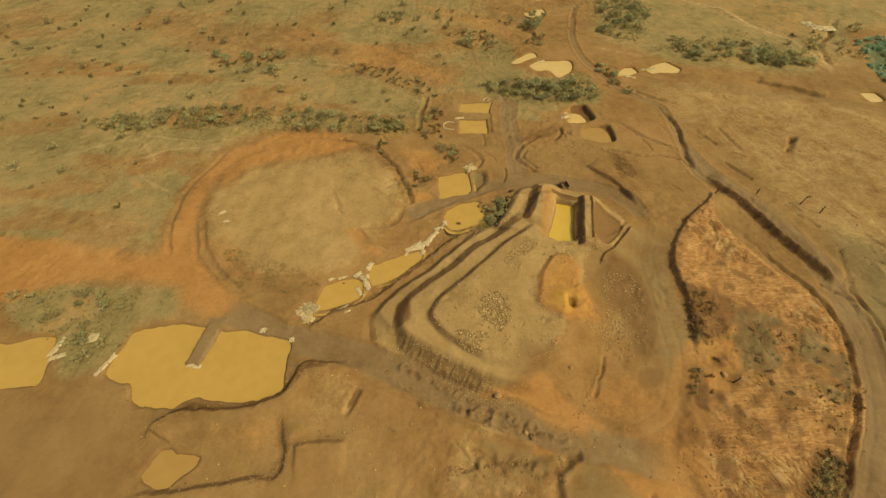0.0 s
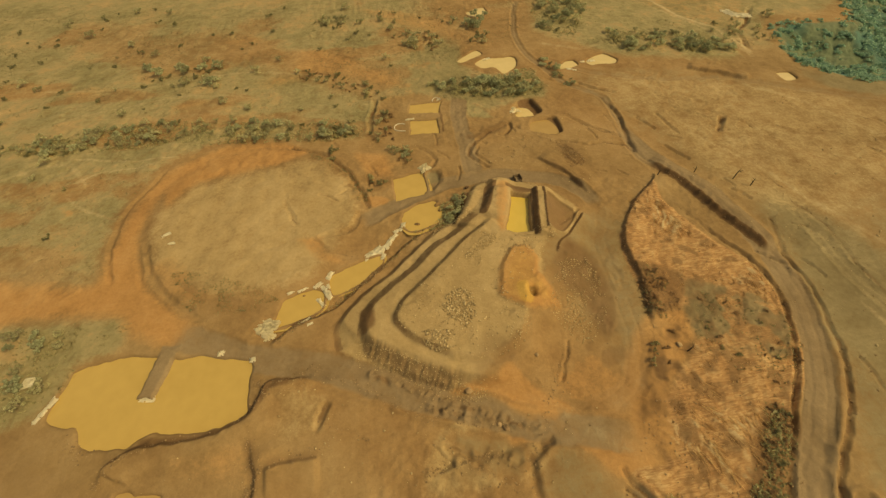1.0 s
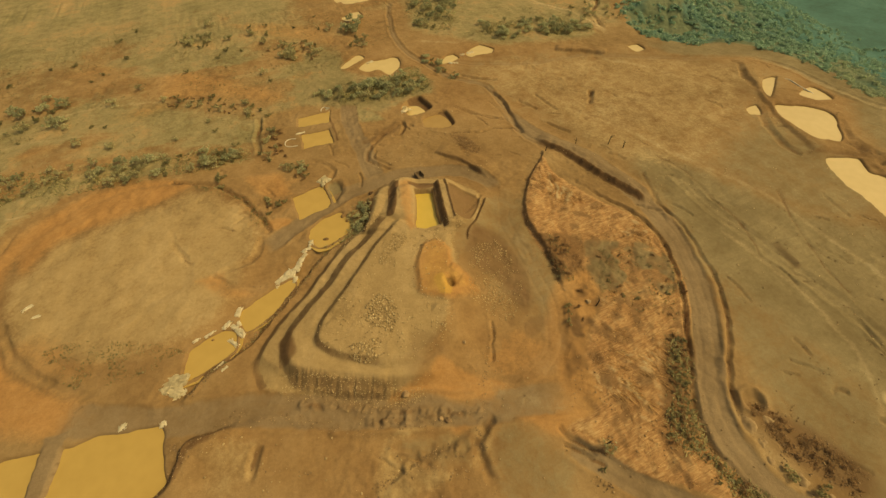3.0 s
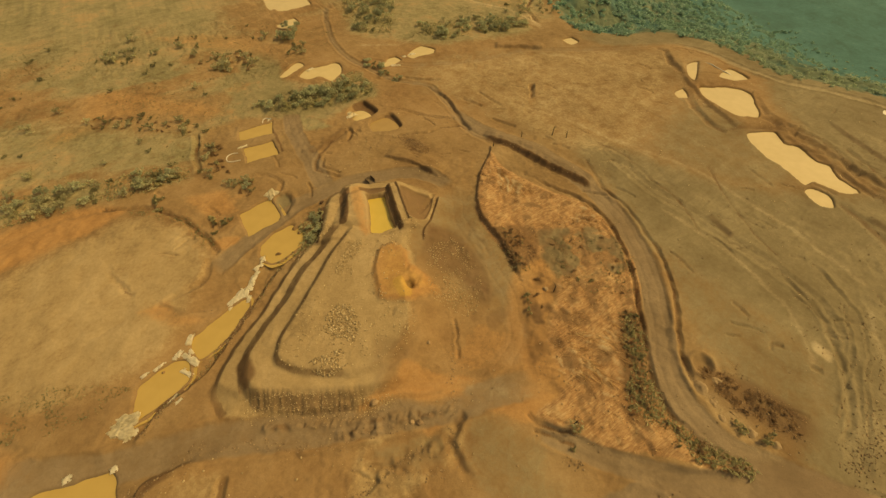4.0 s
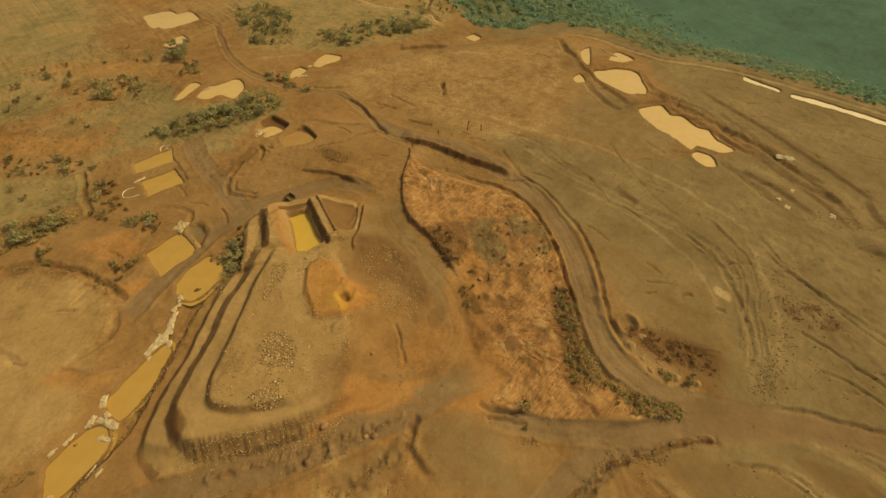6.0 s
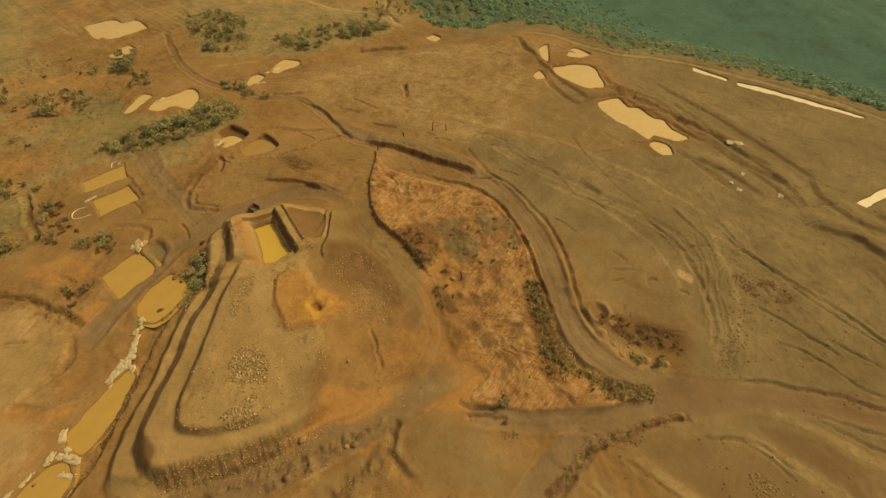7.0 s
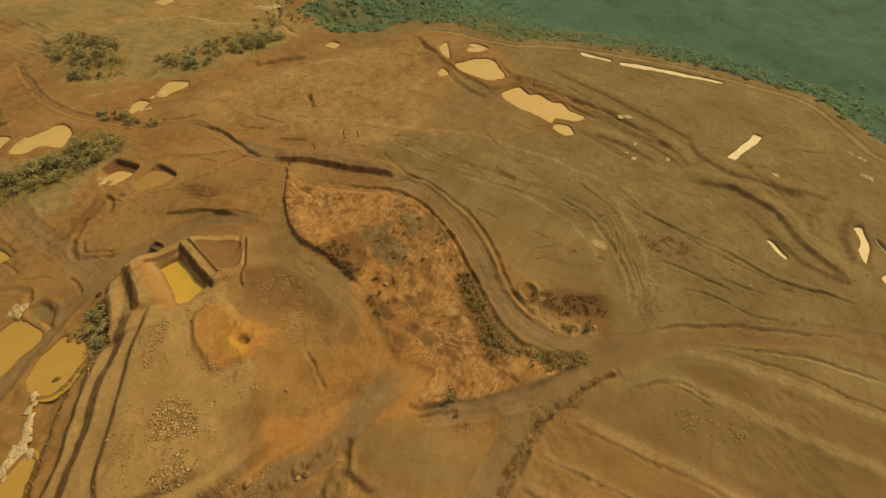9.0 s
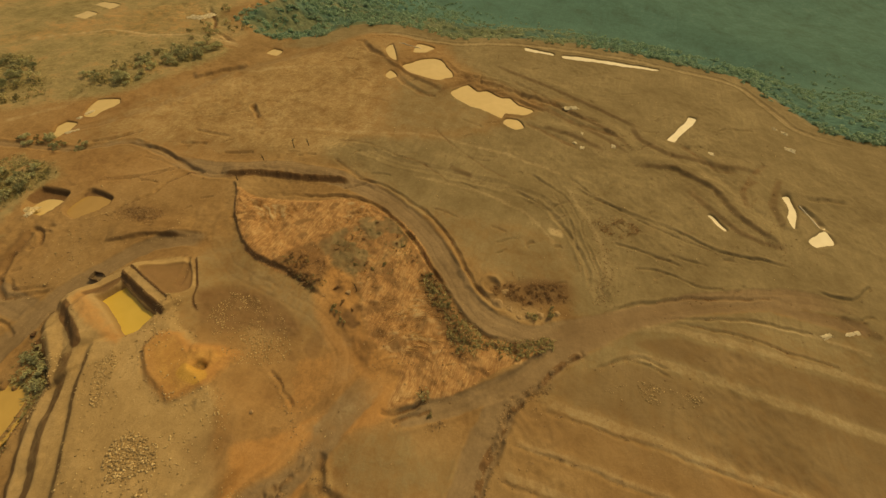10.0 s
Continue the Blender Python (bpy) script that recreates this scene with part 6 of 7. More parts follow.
# the upper slope carries thin grey-green bush, the rest closed forest
on_slope = smooth(cand[:, 1] + 12 * fbm(cand[:, 0], cand[:, 1], 30, 14, 2), -35, 5) * (1 - smooth(cand[:, 1], 60, 90)) > fx.uniform(0.1, 0.9, len(cand))


def canopy(points, zs_, lo, hi):
    vs, fs, base = [], [], 0
    for (x, y), z in zip(points, zs_):
        v, f = clump[forest_rng.randrange(8)]
        s, th = forest_rng.uniform(lo, hi), forest_rng.uniform(0, 6.3)
        c, d = math.cos(th) * s, math.sin(th) * s
        vs.append(np.stack([v[:, 0] * c - v[:, 1] * d + x, v[:, 0] * d + v[:, 1] * c + y, v[:, 2] * s * 0.7 + z - 0.5], 1))
        fs.append(f + base)
        base += len(v)
    return np.concatenate(vs), np.concatenate(fs)


def bulk_mesh(name, verts, faces, material):
    me = bpy.data.meshes.new(name)
    me.vertices.add(len(verts))
    me.vertices.foreach_set("co", verts.astype(np.float32).ravel())
    me.loops.add(faces.size)
    me.loops.foreach_set("vertex_index", faces.ravel().astype(np.int32))
    me.polygons.add(len(faces))
    me.polygons.foreach_set("loop_start", np.arange(0, faces.size, faces.shape[1], dtype=np.int32))
    me.update(calc_edges=True)
    me.materials.append(material)
    return new(name, me)


tagged(bulk_mesh("valley_forest", *canopy(cand[~on_slope], fz[~on_slope], 0.45, 1.2), M_HAZY_FOREST), "dense forest canopy on the valley slope, haze mixed into its green", "forest", kind="stuff")
tagged(bulk_mesh("slope_bush", *canopy(cand[on_slope], fz[on_slope], 0.3, 0.9), M_SLOPE), "thin grey-green bush on the slope below the rim", "bush", kind="stuff")


for kind, leaf in (("shrub", M_LEAF_SHRUB), ("dry", M_LEAF_DRY)):
    vs, fs, base = [], [], 0
    for (x, y, _, size, turn, pick), z in zip(far_brush[kind], height([(q[0], q[1]) for q in far_brush[kind]])):
        me = [o for o in KINDS[kind][pick % len(KINDS[kind])].children if o.name.startswith("crown")][0].data
        v = np.array([tuple(q.co) for q in me.vertices]) * size
        c, d = math.cos(radians(turn)), math.sin(radians(turn))
        vs.append(np.stack([v[:, 0] * c - v[:, 1] * d + x, v[:, 0] * d + v[:, 1] * c + y, v[:, 2] + z], 1))
        fs.append(np.array([tuple(f.vertices) for f in me.polygons]) + base)
        base += len(v)
    tagged(bulk_mesh("far_scrub", np.concatenate(vs), np.concatenate(fs), leaf), "low %s bushes dotted over the far plain" % ("olive" if kind == "shrub" else "brown"), "scrub", kind="stuff")


# ---- loose stones and clods ----
def stone_shapes(rng, count):
    """A few broken-stone shapes of 20 faces each."""
    out = []
    for _ in range(count):
        bm = bmesh.new()
        bmesh.ops.create_icosphere(bm, subdivisions=1, radius=0.5)
        for v in bm.verts:
            v.co *= rng.uniform(0.65, 1.15)
            v.co.z *= 0.75
        bm.verts.ensure_lookup_table()
        out.append((np.array([tuple(v.co) for v in bm.verts]), np.array([[v.index for v in f.verts] for f in bm.faces])))
        bm.free()
    return out


stone_rng = random.Random(21)
STONES = stone_shapes(stone_rng, 6)


def strew(name, points, lo, hi, material, label, category, sink=0.2, power=2.0):
    pts = np.array(points)
    z = height(pts)
    vs, fs, base = [], [], 0
    for (x, y), h in zip(pts, z):
        v, f = STONES[stone_rng.randrange(len(STONES))]
        s, th = lo + (hi - lo) * stone_rng.random() ** power, stone_rng.uniform(0, 6.3)
        c, d, e = math.cos(th) * s, math.sin(th) * s, stone_rng.uniform(0.7, 1.3)
        vs.append(np.stack([v[:, 0] * c - v[:, 1] * d * e + x, v[:, 0] * d + v[:, 1] * c * e + y, v[:, 2] * s + h + s * (0.35 - sink)], 1))
        fs.append(f + base)
        base += len(v)
    return tagged(bulk_mesh(name, np.concatenate(vs), np.concatenate(fs), material), label, category, kind="stuff")


def fill(area, count, rng, clumped=0.0):
    """Random plan points inside an area; clumped pulls them into drifts."""
    line = rounded(area, True, 2)
    lo, hi = line.min(0), line.max(0)
    q = np.stack([rng.uniform(lo[0], hi[0], count * 6), rng.uniform(lo[1], hi[1], count * 6)], 1)
    q = q[inside(line, q[:, 0], q[:, 1])]
    if clumped:
        q = q[fbm(q[:, 0], q[:, 1], clumped, 5, 2) + 0.35 * rng.uniform(-1, 1, len(q)) > 0.05]
    return q[:count]


def along(points, count, rng, spread):
    line = rounded(points, False)
    k = rng.integers(0, len(line) - 1, count)
    u = rng.uniform(0, 1, (count, 1))
    return line[k] * (1 - u) + line[k + 1] * u + rng.normal(0, spread, (count, 2))


sr = np.random.default_rng(17)
strew("rock_pile", np.concatenate([fill([(6.8, 40.0), (8.2, 43.1), (12.3, 44.3), (14.3, 42.1), (14.0, 36.8), (11.1, 34.6), (8.9, 36.5)], 620, sr), fill([(-0.5, 35.4), (8.0, 34.8), (8.7, 30.9), (3.9, 30.6)], 300, sr, 2.0)]),
      0.2, 0.6, M_ROCK, "pale broken rocks lying in a pile on the heap", "rocks")
strew("scattered_rocks", np.concatenate([fill([(14.9, 53.5), (20.3, 58.4), (24.4, 58.8), (23.0, 55.4), (19.2, 54.0), (15.6, 51.2)], 330, sr), fill([(14.4, 75.5), (16.7, 72.7), (20.3, 71.4), (19.8, 67.8), (14.5, 66.1), (8.6, 64.6), (10.9, 69.8)], 360, sr), fill([(54.1, -38.5), (59.2, -45.8), (59.6, -53.3), (60.4, -58.8), (57.0, -56.7), (54.9, -49.5)], 260, sr, 3.0), fill(HEAP_3, 900, sr, 3.0), fill([(30, 57), (38, 60), (40, 56), (34, 53)], 120, sr), fill([(31, 36), (37, 48), (46, 50), (46, 36), (37, 27)], 900, sr, 3.0)]),
      0.14, 0.45, M_ROCK, "small pale stones strewn over gravel", "stones")
strew("face_rubble", np.concatenate([along([(-13.0, 34.5), (-7.0, 31.6), (0.1, 27.0), (7.9, 22.6), (12, 21.6)], 900, sr, 1.0), along([(-13.4, 37.6), (-7.0, 33.9), (0.1, 29.3), (7.9, 24.6)], 260, sr, 0.25)]),
      0.1, 0.32, M_ROCK, "gravel rubble on the tipped front of the heap", "rubble")
CLOD_RUNS = (([(10.8, 68.4), (2.8, 65.6), (-5.5, 58.6), (-13.2, 52.4), (-25.3, 45.8), (-31.9, 41.8)], 420, 0.5), ([(41.3, -19.6), (45.3, -21.7), (51.7, -26.2)], 160, 0.7), ([(33.6, -6.4), (36.3, -8.1)], 50, 0.5), ([(-34.4, 21.0), (-33.2, 15), (-34.6, 11), (-39, 11)], 200, 0.8), ([(102.9, -31.5), (107.8, -39.0), (106.0, -45.0)], 220, 1.6), ([(94.2, -34.5), (84, -36), (76, -36)], 240, 1.3), ([(56.2, 93.6), (58.5, 89), (58.1, 84.9)], 200, 1.4), ([(-12.2, 35.1), (-4.8, 28.4), (5.5, 22.4), (9.5, 21.0)], 200, 0.8), ([(50.6, -27.7), (43.6, -20.3), (35.1, -19.6), (24.0, -18.6)], 320, 0.7), ([(-22.0, 34.0), (-29.6, 31.4), (-36.1, 26.9), (-48.3, 24.4), (-58.0, 22.9), (-63.1, 17.8)], 260, 0.6), ([(-63.5, 27.0), (-67, 25), (-69.5, 27.5)], 120, 0.9),
             ([(-20.0, 18.3), (-31.6, 15.8), (-34.3, 13.1), (-36.0, 10.9), (-53.6, 10.2)], 200, 0.6), ([(-34.8, 33.0), (-31.2, 30.2), (-17.1, 30.5), (-9.6, 25.1), (-0.6, 19.0), (15.4, 14.4)], 340, 0.6), ([(4.9, 66.8), (-5.2, 57.8), (-16.4, 50.8), (-29, 43.5)], 320, 0.5),
             ([(77.3, 73.0), (60.4, 58.3), (56.7, 49.6), (54.0, 33.1)], 180, 0.5), ([(32.4, 27.7), (25.9, 19.4), (17.9, 6.6)], 120, 0.5), ([(64.6, 40), (86.0, 30), (68.7, 5.0), (56.9, -11.7), (58.1, -19.8)], 200, 0.5), ([(116.9, -25.0), (98.6, -33.4), (80, -36), (106, -60), (107, -83)], 420, 2.5),
             ([(64.0, 112.0), (70.0, 103.0), (78.0, 95.0)], 120, 0.8), ([(28, 100), (34.5, 91.5), (45, 97), (62, 96)], 240, 1.6), ([(56, 97), (58.5, 93), (60, 88)], 200, 1.3), ([(112.3, -28.3), (98, -35), (85.4, -37.9), (76.0, -36.6)], 260, 1.6), ([(15, 4), (5, 10), (-2, 9.5)], 140, 0.7), ([(-1, 10.5), (13, 10.5)], 80, 0.4), ([(147, -18), (141, -30), (150, -50)], 180, 2.0), ([(165, -9), (156, -28), (145, -40)], 160, 1.2))
strew("loose_stones", np.concatenate([fill([(84, 110), (150, 110), (200, 80), (205, 0), (215, -60), (185, -100), (100, -95), (80, -30), (96, 20)], 1100, sr, 6.0), fill([(-60, 8), (20, 4), (36, 20), (-20, 30), (-34, 36)], 260, sr, 4.0), fill([(24, 92), (60, 112), (76, 96), (58, 74), (40, 84)], 240, sr, 4.0)]), 0.12, 0.55, M_ROCK, "pale loose stones scattered over the plateau", "stones", power=4.0)
strew("earth_clods", np.concatenate([along(r, k, sr, w) for r, k, w in CLOD_RUNS] + [fill([(-60, 5), (20, 10), (60, 60), (110, 60), (170, -60), (100, -100), (30, -40)], 1400, sr, 9.0), fill([(36, 8), (52, 16), (56, -14), (40, -10)], 260, sr, 3.0), fill([(66, -9), (78, -12), (78, -29), (66, -27)], 300, sr, 2.0)]),
      0.1, 0.42, M_CLOD, "dark earth clods strewn along banks and tracks", "clods")


cut_points = []
for points, half in plan.cuts:
    line = np.array(points)
    long = np.hypot(*np.diff(line, axis=0).T).sum()
    if 3 < long and -60 < line[:, 0].mean() < 175 and -105 < line[:, 1].mean() < 130:
        cut_points.append(along(points, int(long * 2.6), sr, half * 0.8))
strew("bank_clods", np.concatenate(cut_points)[:11000], 0.08, 0.4, M_CLOD, "brown clods fallen along cut banks and ditches", "clods", power=2.6)


# ---- grass and straw ----
def tufts(name, points, size, material, label, blades=3, lay=None):
    pts = np.array(points)
    z = height(pts)
    rng = np.random.default_rng(len(pts))
    k = len(pts) * blades
    base = np.repeat(np.column_stack([pts, z]), blades, axis=0) + np.column_stack([rng.normal(0, size * 0.5, (k, 2)), np.zeros(k)])
    th, s = rng.uniform(0, 6.3, k), size * rng.uniform(0.6, 1.4, k)
    d = np.column_stack([np.cos(th), np.sin(th), np.zeros(k)]) * (s * 0.5)[:, None]
    lean = np.column_stack([rng.normal(0, 0.7, (k, 2)) * s[:, None], s * rng.uniform(0.15, 0.6, k)])
    if lay is not None:            # stalks lying in drifts
        d *= 0.22
        a = lay + rng.normal(0, 0.35, k) + 0.8 * fbm(base[:, 0], base[:, 1], 9.0, 8, 1)
        lean = np.column_stack([np.cos(a), np.sin(a), rng.uniform(0.02, 0.12, k)]) * (s * 2.6)[:, None]
    v = np.stack([base - d, base + d, base + lean], 1)
    v[:, :2, 2] -= 0.08
    return tagged(bulk_mesh(name, v.reshape(-1, 3), np.arange(3 * k).reshape(k, 3), material), label, "grass", kind="stuff")


tufts("dry_grass", np.concatenate([fill(GRASSLAND, 8000, sr, 11.0), fill([(-304, 285), (-82, 250), (43, 230), (150, 190), (165, 140), (60, 170), (-14, 150), (-97, 190), (-249, 212)], 5500, sr, 13.0), fill([(-118, 58), (-66, 54), (-66, 47), (-80, 36), (-94, 43), (-105, 46)], 500, sr, 5.0), fill([(24, 131), (32, 147), (63, 138), (61, 124)], 900, sr)]), 0.42, M_GRASS, "tufts of dry olive grass on the plain")
straw_spots = fill(WEDGE, 3600, sr, 2.4)
straw_spots = straw_spots[soil_at(straw_spots, "scrub") > 0.6]
tufts("straw", straw_spots[::3], 0.34, M_STRAW, "dry straw and slashed scrub on cleared ground")
lying = straw_spots[soil_at(straw_spots, "pale") > 0.22]
tufts("straw_drifts", lying[lying[:, 1] < 30], 0.95, M_STRAW, "long dry stalks lying in drifts on cleared ground", 3, radians(-64))
tufts("straw_drifts", lying[lying[:, 1] >= 30], 0.95, M_STRAW, "dry stalks lying crosswise on cleared ground", 3, radians(-108))
tufts("bank_weeds", np.concatenate([along([(67, 8), (60.5, -1), (54, -8), (58, -22)], 600, sr, 1.2), fill([(58, 44), (62, 40), (57, 30), (53, 32)], 160, sr, 2.0), fill([(68, 35), (83, 26), (80, 16), (71, 11), (60, 23)], 400, sr, 4.0), along([(4.9, 66.8), (-5.2, 57.8), (-16.4, 50.8), (-29, 43.5)], 140, sr, 0.5), fill([(-60, 66), (-50, 64), (-33, 54), (-32, 51), (-52, 52)], 500, sr, 3.0), along([(-25.5, 107.8), (-13.5, 95.9), (-9.5, 83.3)], 300, sr, 1.0)]), 0.36, M_LEAF_SHRUB, "low olive weeds along banks and ditches")


tufts("undergrowth", np.concatenate([fill([(32.4, 141.9), (40.8, 140.9), (54.8, 140.5), (63.7, 137.1), (61.1, 127.5), (49.7, 125.3), (34.7, 131.9), (27.0, 133.5)], 1600, sr, 4.0), fill([(56.7, 145.2), (63.6, 145.7), (62.8, 137.6), (57.0, 140.1)], 150, sr), fill([(-136, 137), (-82, 140), (-36, 129), (-10, 124), (-10, 114), (-34, 117), (-78, 125), (-121, 127)], 2600, sr, 5.0),
    fill([(108, 172), (132, 162), (151, 151), (150, 137), (118, 146), (105, 152)], 1200, sr, 5.0), fill([(91, 223), (107, 216), (111, 202), (92, 170), (81, 176), (77, 186)], 1300, sr, 5.0), fill([(58.9, -1.0), (59.4, -5.3), (57.2, -10.4), (52.9, -11.3), (51.1, -7.8), (52.8, -3.6)], 260, sr), fill([(55.8, -12.3), (57.9, -17.8), (62.6, -25.3), (60.2, -26.5), (55.0, -19.4), (54.5, -14.2)], 260, sr), fill([(67.4, 8.0), (66.4, 2.3), (63.2, -0.7), (60.3, -0.4), (60.5, 4.4)], 160, sr),
    along([(13.0, 68.5), (15.5, 72), (19, 78)], 220, sr, 1.2), along([(3, 67), (9, 67.5), (13, 70.5), (13.6, 76)], 160, sr, 0.5), fill([(-112, 56), (-81, 54), (-79, 40), (-87, 33), (-93, 43)], 160, sr, 4.0)]), 0.55, M_LEAF_SHRUB, "olive undergrowth and low weeds between bushes")
tufts("brown_brush", np.concatenate([fill([(70.0, -8.1), (73.2, -13.2), (75.5, -19.3), (78.6, -25.9), (74.8, -27.4), (69.5, -20.8), (68.4, -13.9)], 700, sr, 2.0), fill([(54.9, 39.9), (61.4, 42.4), (62.3, 36.4), (60.8, 31.0), (53.7, 31.6)], 240, sr, 1.5), fill([(56.2, 95.6), (60.4, 93.1), (61.2, 85.5), (58.1, 83.9), (54.7, 87.7)], 240, sr), fill([(102.9, -29.5), (108.8, -35.8), (107.8, -42.9), (106.0, -46.0), (100.0, -39.1)], 260, sr, 2.0)]), 0.42, M_LEAF_DRY, "low brown brush and dead weeds on bare earth")


# ---- plastic sheeting at the pond heads ----
def plastic_sheet(x, y, z, length, width, turn, seed, label):
    """A crumpled sheet with a ragged outline and thickness."""
    bm = bmesh.new()
    nu, nv = max(6, int(length / 0.3)), max(5, int(width / 0.3))
    rows = []
    for i in range(nu + 1):
        row = []
        for j in range(nv + 1):
            u, v = i / nu - 0.5, j / nv - 0.5
            px, py = u * length, v * width
            r = 1 + 0.35 * noise.noise(Vector((px * 0.8, py * 0.8, seed)))
            fold = abs(noise.noise(Vector((px * 0.9, py * 1.6, seed + 9)))) * 0.8 + 0.3 * abs(noise.noise(Vector((px * 2.6, py * 3.4, seed + 4))))
            dome = max(0, 1 - (2 * u) ** 2) * max(0, 1 - (2 * v) ** 2)
            row.append(bm.verts.new((px * r, py * r, 0.04 + (0.12 + fold) * dome ** 0.35 * min(0.8, 0.3 * width))))
        rows.append(row)
    for i in range(nu):
        for j in range(nv):
            bm.faces.new((rows[i][j], rows[i + 1][j], rows[i + 1][j + 1], rows[i][j + 1]))
    loose = random.Random(seed)
    for f in [f for f in bm.faces if any(len(e.link_faces) == 1 for e in f.edges) and loose.random() < 0.22]:
        bm.faces.remove(f)
    bmesh.ops.solidify(bm, geom=bm.faces[:], thickness=0.05)
    me = bpy.data.meshes.new("plastic_sheet")
    bm.to_mesh(me)
    bm.free()
    me.materials.append(M_SHEET_DIRTY if label == BIG else M_SHEET)
    ob = tagged(new("plastic_sheet", me), label, "sheeting", "plastic sheeting round the ponds")
    ob.matrix_world = pose(x, y, z, 0, 0, turn)
    return ob


BIG = "large heap of crumpled mud-stained plastic sheeting on earth"
MID = "crumpled white plastic sheet at a pond edge"
BIT = "small scrap of white sheeting on bare earth"
SHEETS = [(-34.6, 46.0, 5.2, 3.6, -28, BIG), (-34.0, 42.9, 4.0, 0.9, 20, MID), (-20.3, 52.8, 4.2, 1.0, 120, MID), (-22.4, 55.2, 2.2, 1.0, 40, MID), (-19.6, 57.6, 2.2, 1.2, 60, MID), (-20.0, 54.6, 1.4, 0.7, 100, BIT),
          (-8.2, 62.8, 4.6, 1.6, 30, MID), (-5.4, 61.2, 1.6, 0.9, 70, MID), (-0.6, 69.4, 2.6, 1.0, 20, MID), (-3.4, 65.6, 3.6, 1.2, 55, MID), (10.4, 93.6, 3.0, 2.4, 30, BIG), (21.9, 132.2, 2.0, 1.2, 70, MID), (9.2, 121.3, 2.8, 0.7, 0, MID),
          (47.6, 119.2, 3.2, 2.6, 10, BIG), (46.6, 117.0, 1.6, 1.2, 0, MID), (-92.0, 40.8, 4.4, 1.2, 75, MID), (-90.6, 38.2, 3.0, 0.9, 20, MID), (-84.4, 42.4, 2.4, 1.8, 10, MID), (-78.0, 35.4, 4.4, 1.0, 62, MID), (-88.4, 42.9, 1.0, 0.8, 0, BIT),
          (-43.6, 41.2, 1.3, 1.0, 0, BIT), (-36.4, 38.3, 1.3, 1.0, 0, BIT), (-57.7, 34.0, 2.6, 0.9, -8, BIT), (-25.0, 46.0, 2.0, 0.5, 30, BIT), (-24.0, 44.6, 1.2, 0.5, 20, BIT), (-29.0, 54.2, 1.6, 0.6, 20, BIT),
          (164.8, -16.4, 4.8, 1.6, -60, MID), (140.1, -23.7, 1.6, 1.0, 0, BIT), (142.3, -21.0, 1.2, 0.9, 40, BIT), (145.4, -34.3, 1.8, 1.2, 0, BIT), (154.5, -68.0, 2.0, 1.4, 0, BIT), (181.4, -97.2, 2.6, 1.5, 64, MID), (183.4, -93.6, 1.4, 1.2, 30, BIT), (170.3, -96.8, 3.0, 1.7, 72, MID),
          # the next two sheets stand in for small white puddles in pits
          (87.0, -88.6, 2.6, 0.9, -50, MID), (90.0, -94.8, 3.8, 0.8, -60, MID), (90.2, 147.0, 2.4, 1.2, 0, MID), (86.0, 146.0, 1.5, 1.0, 0, BIT), (48.0, 159.2, 3.0, 1.2, 20, MID), (79.0, 141.0, 3.0, 0.9, -30, MID), (-64.6, 80.0, 2.0, 0.8, 30, BIT), (-62.5, 76.5, 1.6, 0.6, 0, BIT), (147.8, -22.6, 1.6, 0.8, 0, BIT), (173.6, 174.6, 7.0, 3.4, 100, MID), (177.5, 171.2, 6.0, 3.6, -20, MID), (-5.6, 63.4, 2.4, 1.0, 60, BIT), (-2.0, 67.4, 2.0, 0.8, 40, BIT), (1.0, 71.0, 1.6, 1.0, 80, BIT), (-26.0, 54.6, 2.0, 0.6, 20, BIT), (-21.6, 50.2, 2.4, 0.8, 120, MID)]
sheet_z = height([(s[0], s[1]) for s in SHEETS])
for k, ((x, y, a, b, turn, label), z) in enumerate(zip(SHEETS, sheet_z)):
    plastic_sheet(x, y, max(z, -0.45) - 0.02, a * 1.25, b * 1.4, turn, k + 3.7, label)


# ---- small works: hopper, pumps, hoses, posts ----
def box(bm, x0, x1, y0, y1, z0, z1):
    v = [bm.verts.new(q) for q in ((x0, y0, z0), (x1, y0, z0), (x1, y1, z0), (x0, y1, z0), (x0, y0, z1), (x1, y0, z1), (x1, y1, z1), (x0, y1, z1))]
    for f in ((0, 3, 2, 1), (4, 5, 6, 7), (0, 1, 5, 4), (1, 2, 6, 5), (2, 3, 7, 6), (3, 0, 4, 7)):
        bm.faces.new([v[k] for k in f])


